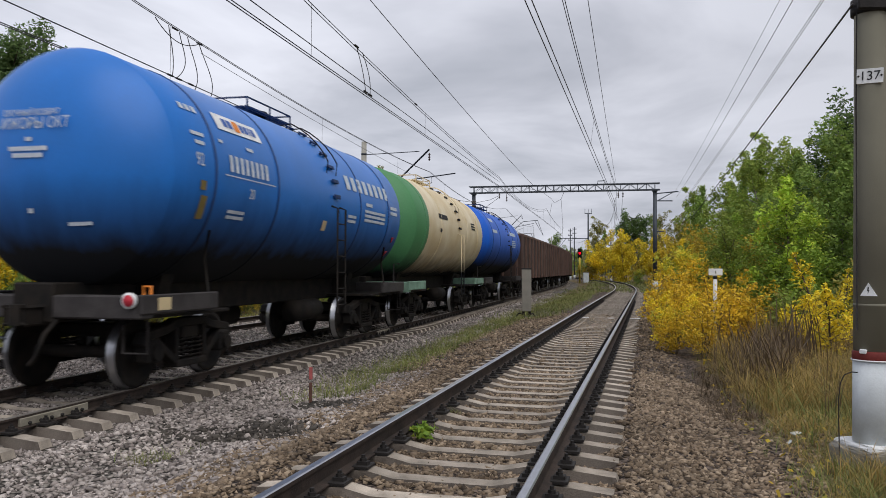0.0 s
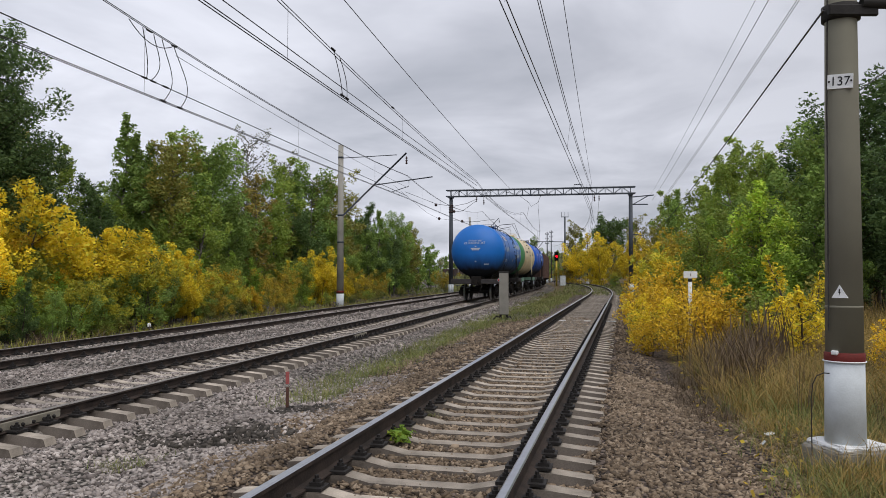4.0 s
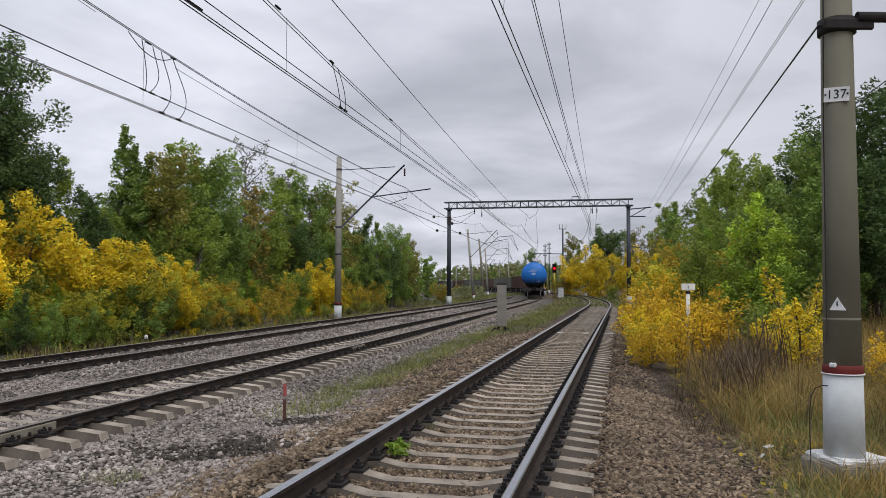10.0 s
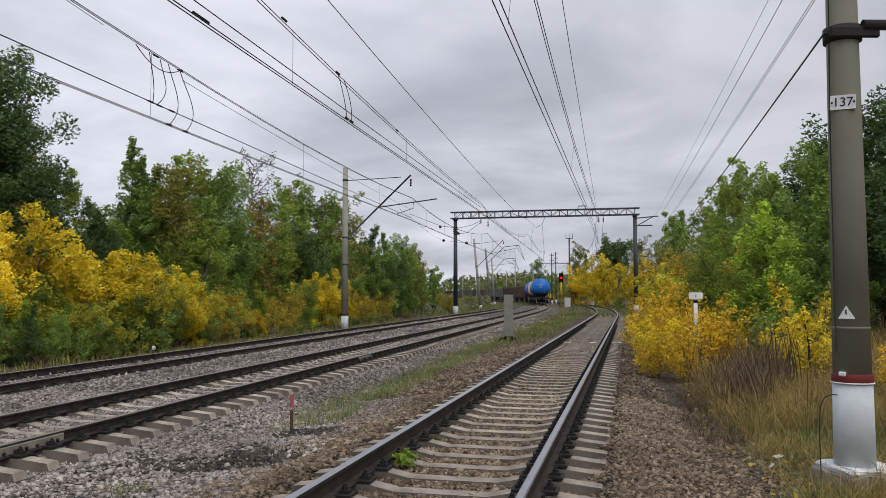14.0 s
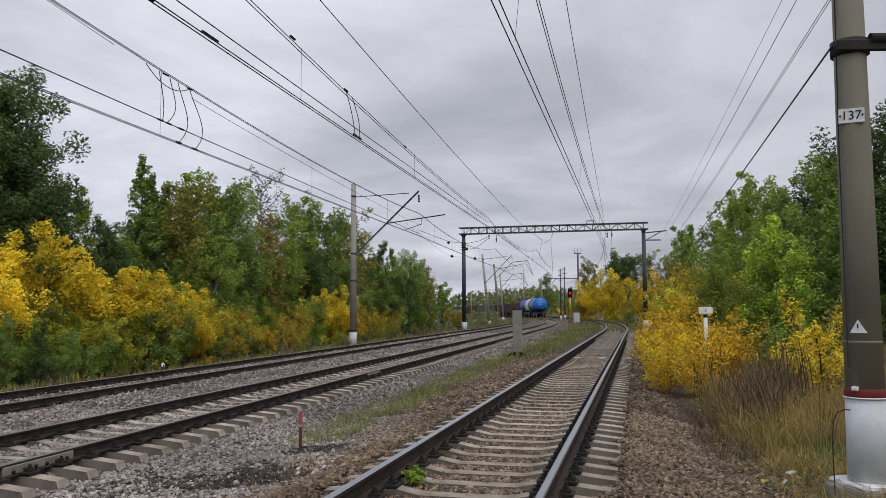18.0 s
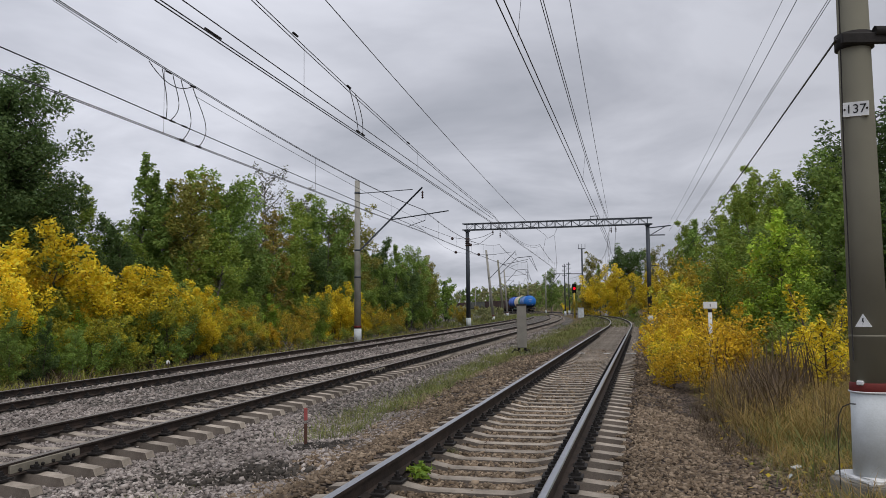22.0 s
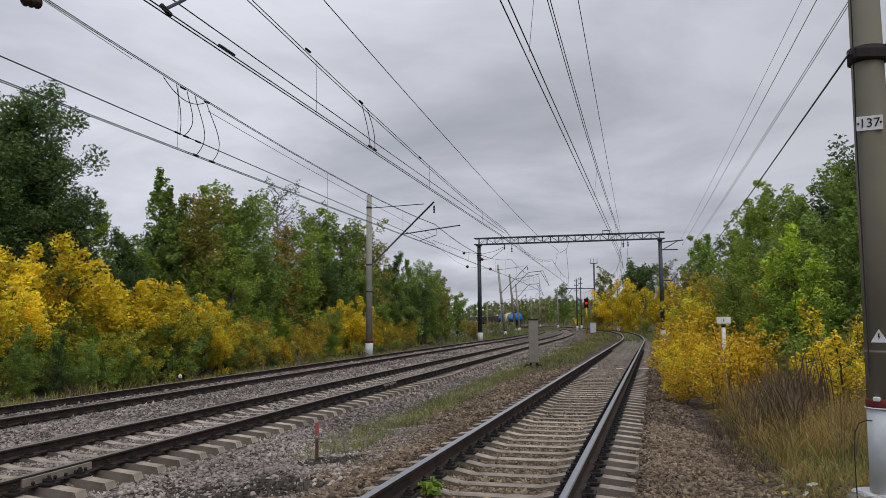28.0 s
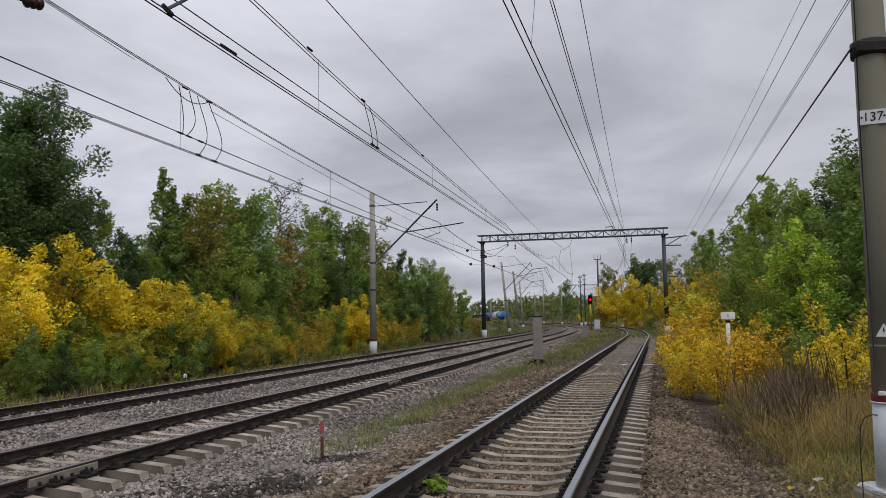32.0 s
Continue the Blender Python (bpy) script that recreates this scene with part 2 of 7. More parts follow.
M = {
    "mast": mat("pale_mast_concrete", (0.36, 0.35, 0.315), 0.9, 1.5, 0.15, 0.2, fine=90, second=(0.27, 0.26, 0.23)),
    "concrete": mat("weathered_concrete", (0.27, 0.255, 0.225), 0.9, 3.0, 0.18, 0.3, fine=90),
    "pole": mat("pole_concrete", (0.245, 0.235, 0.185), 0.92, 0.9, 0.10, 0.06, fine=160, second=(0.185, 0.175, 0.138), spec=0.15),
    "sleeper": mat("sleeper_concrete", (0.43, 0.372, 0.31), 0.92, 5.0, 0.25, 0.4, fine=80, second=(0.23, 0.20, 0.165), rnd=0.25),
    # flank colour holds dirt and also the shade between sleepers
    "sleeper_side": mat("dirty_shaded_sleeper_flank", (0.165, 0.14, 0.12), 0.95, 6.0, 0.3, 0.4, fine=80, second=(0.085, 0.07, 0.058), rnd=0.2),
    "rail_side": mat("rusty_rail_steel", (0.056, 0.041, 0.034), 0.85, 5.0, 0.3, 0.2, second=(0.030, 0.024, 0.021), spec=0.2),
    "rail_top": mat("worn_rail_head", (0.42, 0.43, 0.46), 0.28, 9.0, 0.1, 0.0, metal=0.95),
    "rail_dull": mat("dull_rail_head", (0.26, 0.235, 0.21), 0.5, 9.0, 0.1, 0.0, metal=0.7),
    "joint": mat("pale_worn_joint_plate", (0.30, 0.275, 0.225), 0.7, 7.0, 0.2, 0.2, second=(0.20, 0.18, 0.14)),
    "iron": mat("dark_iron", (0.03, 0.027, 0.026), 0.7, 8.0, 0.3, 0.2, metal=0.3),
    "black": mat("sooty_black_steel", (0.010, 0.0095, 0.0095), 0.75, 4.0, 0.35, 0.15, second=(0.022, 0.018, 0.015), spec=0.15),
    "frame": mat("grimy_frame_paint", (0.05, 0.045, 0.045), 0.7, 3.0, 0.3, 0.1, second=(0.028, 0.025, 0.025)),
    "gantry": mat("dark_galvanised_steel", (0.075, 0.085, 0.10), 0.6, 4.0, 0.2, 0.05, metal=0.5),
    "wire": mat("weathered_wire", (0.05, 0.045, 0.05), 0.6, 8.0, 0.1, metal=0.5),
    "insulator": mat("brown_porcelain", (0.045, 0.022, 0.018), 0.25, 8.0, 0.2),
    "white": mat("chipped_white_paint", (0.78, 0.79, 0.80), 0.7, 5.0, 0.08, 0.2, second=(0.62, 0.63, 0.64)),
    "whitewash": mat("thin_whitewash", (0.60, 0.64, 0.67), 0.92, 3.0, 0.10, 0.12, second=(0.46, 0.49, 0.51)),
    "worn_white": mat("worn_white_lettering", (0.56, 0.61, 0.66), 0.7, 6.0, 0.15, second=(0.42, 0.49, 0.57)),
    "stake_red": mat("faded_red_stake_paint", (0.42, 0.10, 0.10), 0.8, 9.0, 0.25, second=(0.25, 0.07, 0.06)),
    "stake_rust": mat("rusty_stake_steel", (0.11, 0.055, 0.04), 0.9, 9.0, 0.3),
    "redband": mat("dark_red_paint", (0.15, 0.022, 0.018), 0.7, 5.0, 0.2),
    "red": mat("red_paint", (0.5, 0.03, 0.05), 0.55, 5.0, 0.15),
    "blue": mat("blue_tank_paint", (0.012, 0.160, 0.56), 0.38, 0.9, 0.06, second=(0.012, 0.14, 0.48), fine=25, spec=0.35),
    "blue_deep": mat("deep_blue_tank_paint", (0.012, 0.115, 0.58), 0.5, 0.9, 0.10, fine=25),
    "cream": mat("cream_tank_paint", (0.72, 0.63, 0.45), 0.5, 1.1, 0.08, second=(0.60, 0.48, 0.28), fine=25),
    "green": mat("green_tank_paint", (0.075, 0.24, 0.10), 0.5, 1.1, 0.12, fine=25),
    "band": mat("dark_blue_band_paint", (0.012, 0.06, 0.22), 0.5, 2.0, 0.2),
    "trim_blue": mat("dark_blue_step_paint", (0.010, 0.035, 0.12), 0.6, 3.0, 0.2),
    "ochre": mat("grimy_ochre_plate_paint", (0.22, 0.165, 0.05), 0.7, 5.0, 0.2),
    "mint": mat("faded_green_frame_paint", (0.20, 0.33, 0.25), 0.7, 3.0, 0.2, second=(0.12, 0.2, 0.15)),
    "brown": mat("brown_wagon_paint", (0.15, 0.09, 0.072), 0.75, 0.8, 0.12, second=(0.10, 0.062, 0.05), fine=9, rnd=0.25),
    "brown_panel": mat("dark_brown_wagon_panels", (0.065, 0.04, 0.033), 0.8, 1.2, 0.2, second=(0.035, 0.023, 0.02), fine=9, rnd=0.25),
    "grey": mat("grey_green_wagon_paint", (0.17, 0.18, 0.15), 0.75, 0.8, 0.12, second=(0.12, 0.125, 0.105), fine=9, rnd=0.25),
    "grey_panel": mat("dull_grey_green_wagon_panels", (0.12, 0.128, 0.108), 0.8, 1.2, 0.2, second=(0.075, 0.078, 0.066), fine=9, rnd=0.25),
    "buff": mat("buff_plate_paint", (0.62, 0.50, 0.29), 0.6, 5.0, 0.1),
    "mark_blue": mat("blue_mark_paint", (0.05, 0.12, 0.38), 0.6, 5.0, 0.1),
    "yellow": mat("yellow_paint", (0.55, 0.42, 0.06), 0.6, 5.0, 0.1),
    "ink": mat("black_lettering", (0.02, 0.02, 0.022), 0.7, 5.0, 0.1),
    "orange": mat("orange_paint", (0.7, 0.22, 0.03), 0.6, 5.0, 0.1),
    "bark": mat("grey_brown_bark", (0.10, 0.08, 0.06), 0.95, 3.0, 0.35, 0.6, second=(0.05, 0.04, 0.03), fine=30),
    "birch": mat("pale_bark", (0.25, 0.23, 0.2), 0.9, 4.0, 0.3, 0.3, second=(0.08, 0.07, 0.06)),
    "red_lamp": glow_mat("red_signal_glow", (1.0, 0.0, 0.01), 3.0),
    "gravel_brown": stone_mat("brown_ballast_stones", [(0.056, 0.041, 0.029), (0.172, 0.125, 0.085), (0.25, 0.187, 0.13), (0.10, 0.073, 0.05), (0.37, 0.288, 0.205), (0.20, 0.149, 0.104)]),
    "gravel": stone_mat("ballast_stones", [(0.08, 0.067, 0.062), (0.265, 0.228, 0.21), (0.365, 0.32, 0.294), (0.155, 0.133, 0.123), (0.49, 0.437, 0.406), (0.305, 0.267, 0.245)]),
    "gravel_dark": stone_mat("dark_oily_stones", [(0.03, 0.027, 0.024), (0.09, 0.078, 0.067), (0.045, 0.04, 0.034), (0.11, 0.097, 0.084), (0.03, 0.027, 0.024)]),
    "leaf_green": leaf_mat("green_leaves", [(0.168, 0.269, 0.0588), (0.244, 0.353, 0.0756), (0.193, 0.302, 0.0672), (0.319, 0.403, 0.0924)]),
    "leaf_dark": leaf_mat("dark_green_leaves", [(0.0697, 0.119, 0.041), (0.111, 0.176, 0.0533), (0.082, 0.143, 0.041), (0.148, 0.205, 0.0656)]),
    "leaf_mid": leaf_mat("fresh_green_leaves", [(0.198, 0.301, 0.0516), (0.275, 0.378, 0.0645), (0.335, 0.387, 0.0688), (0.206, 0.292, 0.0559)]),
    "leaf_olive": leaf_mat("olive_leaves", [(0.222, 0.242, 0.057), (0.29, 0.296, 0.066), (0.33, 0.278, 0.057), (0.232, 0.226, 0.053)]),
    "leaf_rust": leaf_mat("rust_brown_birch_leaves", [(0.40, 0.29, 0.07), (0.34, 0.275, 0.07), (0.43, 0.34, 0.08), (0.28, 0.27, 0.07)]),
    "leaf_lime": leaf_mat("lime_green_leaves", [(0.221, 0.368, 0.046), (0.304, 0.432, 0.0552), (0.175, 0.304, 0.046), (0.386, 0.46, 0.0598)]),
    "leaf_yellow": leaf_mat("yellow_autumn_leaves", [(0.775, 0.587, 0.035), (0.9, 0.725, 0.0438), (0.688, 0.475, 0.0275), (0.562, 0.562, 0.05)]),
    "leaf_yg": leaf_mat("yellow_green_leaves", [(0.522, 0.477, 0.045), (0.378, 0.423, 0.054), (0.63, 0.504, 0.0405), (0.306, 0.378, 0.054)]),
    # olive for the far woods, with distance haze put into the colour
    "leaf_far": leaf_mat("hazy_pale_olive_leaves", [(0.375, 0.39, 0.176), (0.3, 0.351, 0.154), (0.45, 0.403, 0.176), (0.275, 0.338, 0.165)], 0.25),
    "leaf_bright": leaf_mat("bright_yellow_green_leaves", [(0.38, 0.56, 0.06), (0.5, 0.64, 0.075), (0.3, 0.48, 0.06), (0.6, 0.64, 0.08)]),
    "leaf_amber": leaf_mat("amber_leaves", [(0.72, 0.46, 0.03), (0.80, 0.56, 0.035), (0.62, 0.36, 0.025), (0.55, 0.46, 0.04)]),
    "leaf_gold": leaf_mat("golden_brown_leaves", [(0.522, 0.361, 0.038), (0.361, 0.257, 0.038), (0.589, 0.437, 0.038), (0.285, 0.285, 0.0475)]),
    "leaf_grey": leaf_mat("grey_green_willow_leaves", [(0.195, 0.203, 0.143), (0.15, 0.165, 0.105), (0.24, 0.225, 0.165)]),
    "grass_dry": leaf_mat("dry_grass", [(0.418, 0.279, 0.0867), (0.285, 0.203, 0.0578), (0.218, 0.182, 0.047), (0.513, 0.355, 0.13), (0.237, 0.161, 0.0578)], 0.1),
    "grass_green": leaf_mat("green_grass", [(0.135, 0.18, 0.0486), (0.18, 0.205, 0.0608), (0.244, 0.224, 0.0851), (0.109, 0.143, 0.0365)], 0.1),
    "stalk": leaf_mat("dead_brown_stalks", [(0.10, 0.07, 0.045), (0.14, 0.10, 0.06), (0.07, 0.05, 0.035)], 0.1, 0.1),
}

# bellies fade to black by height: soot and underside shade painted together
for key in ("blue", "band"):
    sooted_and_shaded(M[key], 2.50, 0.50)
sooted_and_shaded(M["blue_deep"], 2.50, 0.52)
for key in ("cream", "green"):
    sooted_and_shaded(M[key], 1.98, 0.30)
# ---- plan: three tracks that run ahead to the right and then curve to the left ----
GAUGE = 1.593  # between the rail heads' middles


class Track:
    """offset: how far the line passes to the left of the eye; heading in degrees to the right; a straight up to start, then bends
    to the left, each (where it ends, radius); radius 0 is a straight."""

    def __init__(self, offset, heading, level, start, bends):
        self.o, self.a, self.z, self.s0 = offset, radians(heading), level, start
        self.d = np.array([math.sin(self.a), math.cos(self.a)])
        self.l = np.array([-math.cos(self.a), math.sin(self.a)])
        self.runs = []
        p, a, s = self.d * start + self.l * offset, self.a, start
        for end, radius in bends:
            self.runs.append((s, end, radius, p, a))
            p, a = self.run(self.runs[-1], end)
            s = end

    @staticmethod
    def run(r, s):
        begin, end, radius, p, a = r
        d, left = np.array([math.sin(a), math.cos(a)]), np.array([-math.cos(a), math.sin(a)])
        if not radius:
            return p + d * (s - begin), a
        t = (s - begin) / radius
        return p + radius * (d * math.sin(t) + left * (1 - math.cos(t))), a - t

    def at(self, s, side=0.0):
        """Place on the line, s metres along it, side metres to its left, at the rail heads' height; and the heading."""
        z = self.z - 0.12 * smooth((s - 90) / 120)
        if s <= self.s0:
            p = self.d * s + self.l * (self.o + side)
            return Vector((*p, z)), self.a
        r = next((q for q in self.runs if s <= q[1]), self.runs[-1])
        p, a = self.run(r, s)
        q = p + np.array([-math.cos(a), math.sin(a)]) * side
        return Vector((*q, z)), a


def smooth(t):
    t = min(1.0, max(0.0, t))
    return t * t * (3 - 2 * t)


NEAR = Track(1.57, 13.2, 0.200, 52.0, ((118, 430.0), (145, 0), (900, 604.0)))
MID = Track(7.20, 11.5, 0.027, 70.0, ((230, 600.0), (1200, 1200.0)))
FAR = Track(11.5, 11.5, 0.027, 70.0, ((228.9, 595.7), (1200, 1195.7)))


def link(name, data, material, parent=None, label=""):
    ob = new(name, data)
    if material is not None and not data.materials:
        data.materials.append(material)
    if parent is not None:
        ob.parent = parent
    if label:
        ob["label"] = label
    return ob


def part(name, bm, material, parent, label="", flat=False):
    me = bpy.data.meshes.new(name)
    bm.to_mesh(me)
    bm.free()
    if not flat:
        for p in me.polygons:
            p.use_smooth = True
    return link(name, me, material, parent, label)


def raw(name, verts, faces, material, parent=None, label="", flat=True):
    me = bpy.data.meshes.new(name)
    me.from_pydata([tuple(v) for v in verts], [], [tuple(f) for f in faces])
    if not flat:
        for p in me.polygons:
            p.use_smooth = True
    return link(name, me, material, parent, label)


def quick(name, verts, faces, material, parent=None, label=""):
    """A mesh from numpy arrays of quads, fast."""
    me = bpy.data.meshes.new(name)
    n, k = len(verts), len(faces)
    w = faces.shape[1]
    me.vertices.add(n)
    me.vertices.foreach_set("co", np.asarray(verts, np.float32).ravel())
    me.loops.add(k * w)
    me.loops.foreach_set("vertex_index", np.asarray(faces, np.int32).ravel())
    me.polygons.add(k)
    me.polygons.foreach_set("loop_start", np.arange(0, k * w, w, dtype=np.int32))
    me.update(calc_edges=True)
    return link(name, me, material, parent, label)


def empty(name, m=None):
    ob = new(name)
    ob.empty_display_size = 0.2
    if m is not None:
        ob.matrix_world = m
    return ob


def box(bm, x0, x1, y0, y1, z0, z1, bevel=0.0, m=None):
    r = bmesh.ops.create_cube(bm, size=1.0)
    vs = r["verts"]
    for v in vs:
        v.co = Vector(((x0 + x1) / 2 + v.co.x * (x1 - x0), (y0 + y1) / 2 + v.co.y * (y1 - y0), (z0 + z1) / 2 + v.co.z * (z1 - z0)))
    if bevel:
        es = list({e for v in vs for e in v.link_edges})
        r2 = bmesh.ops.bevel(bm, geom=es, offset=bevel, segments=1, affect="EDGES")
        vs = list({v for f in r2["faces"] for v in f.verts} | {v for v in vs if v.is_valid})
    if m is not None:
        bmesh.ops.transform(bm, matrix=m, verts=vs)
    return vs


def rod(bm, a, b, r, n=8, r2=None):
    """A straight round bar from a to b."""
    a, b = Vector(a), Vector(b)
    d = b - a
    q = d.to_track_quat("Z", "Y").to_matrix().to_4x4()
    bmesh.ops.create_cone(bm, cap_ends=True, segments=n, radius1=r, radius2=r if r2 is None else r2, depth=d.length,
                          matrix=Matrix.Translation((a + b) / 2) @ q)


def tube(bm, pts, r, n=6):
    """A round bar or wire through the points."""
    rings = []
    pts = [Vector(p) for p in pts]
    for i, p in enumerate(pts):
        d = (pts[min(i + 1, len(pts) - 1)] - pts[max(i - 1, 0)]).normalized()
        u = d.cross(Vector((0, 0, 1)))
        if u.length < 1e-3:
            u = d.cross(Vector((1, 0, 0)))
        u.normalize()
        w = u.cross(d)
        rings.append([bm.verts.new(p + (u * math.cos(k * math.tau / n) + w * math.sin(k * math.tau / n)) * r) for k in range(n)])
    for A, B in zip(rings, rings[1:]):
        for k in range(n):
            bm.faces.new((A[k], A[(k + 1) % n], B[(k + 1) % n], B[k]))
    bm.faces.new(rings[0])
    bm.faces.new(rings[-1][::-1])


def lathe(bm, profile, n=32, axis="z", m=None):
    """Turns (radius, height) pairs round an axis."""
    rings = []
    for r, h in profile:
        ring = []
        for k in range(n):
            c, s = math.cos(k * math.tau / n) * r, math.sin(k * math.tau / n) * r
            co = Vector((c, s, h)) if axis == "z" else Vector((h, c, s))
            ring.append(bm.verts.new(m @ co if m is not None else co))
        rings.append(ring)
    for A, B in zip(rings, rings[1:]):
        for k in range(n):
            bm.faces.new((A[k], A[(k + 1) % n], B[(k + 1) % n], B[k]))
    bm.faces.new(rings[0][::-1])
    bm.faces.new(rings[-1])


# ---- ground: one sheet, out to the horizon ----
LINES = {}
for key, tr in (("near", NEAR), ("mid", MID), ("far", FAR)):
    LINES[key] = np.array([tuple(tr.at(s)[0]) for s in np.arange(-40, 660, 1.5)])


def nearest(x, y, key):
    """Distance to a track's middle line, the rail height there, and whether the place lies to its left."""
    L = LINES[key]
    best, z, sd = np.full(x.shape, 1e9), np.zeros(x.shape), np.zeros(x.shape)
    tang = np.gradient(L[:, :2], axis=0)
    for i in range(0, len(L), 1):
        dx, dy = x - L[i, 0], y - L[i, 1]
        d = np.hypot(dx, dy)
        m = d < best
        best = np.where(m, d, best)
        z = np.where(m, L[i, 2], z)
        sd = np.where(m, tang[i, 0] * dy - tang[i, 1] * dx, sd)
    return best, z, sd > 0


def step(a, b, t):
    t = np.clip((t - a) / (b - a), 0, 1)
    return t * t * (3 - 2 * t)


def wave(x, y, f, seed):
    return np.sin(x * f + seed) * np.cos(y * f * 1.13 + seed * 2.1) + 0.5 * np.sin(x * f * 2.3 + y * f * 1.7 + seed * 3.3)


def ground_z(x, y):
    x, y = np.asarray(x, float), np.asarray(y, float)
    dn, zn, ln = nearest(x, y, "near")
    dm, zm, lm = nearest(x, y, "mid")
    df, zf, lf = nearest(x, y, "far")
    base = np.minimum(zm, zf) - 0.42 + 0.03 * wave(x, y, 0.35, 1.0)
    # right of the near track the verge lies a little higher and then rises to a low bank
    right = (~ln)
    verge = zn - 0.36 + 0.22 * step(3.0, 6.5, dn) + 0.25 * step(7, 16, dn) + 0.04 * wave(x, y, 0.6, 2.0)
    left = zf - 0.34 - 0.25 * step(2.6, 5.0, df) + 0.5 * step(9, 25, df) + 0.05 * wave(x, y, 0.4, 3.0)
    between = np.where(dn < dm, zn - 0.29 - 0.12 * step(1.7, 3.2, dn), zm - 0.30 - 0.06 * step(1.6, 2.6, dm))
    g = np.where(right, verge, np.where(lf, left, np.where(lm, base + 0.2, between + 0.015 * wave(x, y, 1.3, 5.0))))
    for d, z, w in ((dn, zn, 1.75), (dm, zm, 1.65), (df, zf, 1.65)):
        out = step(0.85, 0.98, d) * (1 - step(1.25, 1.50, d))
        if d is dm:
            out = step(0.9, 1.0, d) * (1 - step(1.5, 1.8, d))
        low = np.where((d is dm) & ~lm, 0.09 * out, 0.0) + (0.035 * (1 - step(0.80, 0.9, d)) + 0.07 * out if d is dn else 0.012 * (1 - step(1.2, 1.5, d)))
        g = np.where(d < w + 0.9, np.maximum(g, z - (0.222 if d is dn else 0.19 if d is dm else 0.150) - low - 0.18 * step(w - 0.3, w + 0.9, d)), g)
    g = g - 0.22 * np.exp(-(((x + 2.15) / 0.6) ** 2 + ((y - 8.5) / 0.24) ** 2)) + 0.13 * np.exp(-(((x + 2.6) / 0.8) ** 2 + ((y - 9.25) / 0.38) ** 2))
    far = np.hypot(x, y)
    return g + step(280, 900, far) * step(10, 70, np.minimum(dn, dm)) * (5.0 + 3.0 * wave(x, y, 0.004, 4.0))


def spaced(lo, hi, mid0, mid1, fine, cap, upto):
    """Grid lines: fine in the middle, wider towards the ends."""
    out = list(np.arange(mid0, mid1 + 1e-6, fine))
    s, v = fine, mid1
    while v < hi:
        s = min(s * 1.16, cap) if v < upto else s * 1.16
        v += s
        out.append(v)
    s, v = fine, mid0
    while v > lo:
        s = min(s * 1.16, cap) if v > -upto * 0.3 else s * 1.16
        v -= s
        out.insert(0, v)
    return np.array(out)


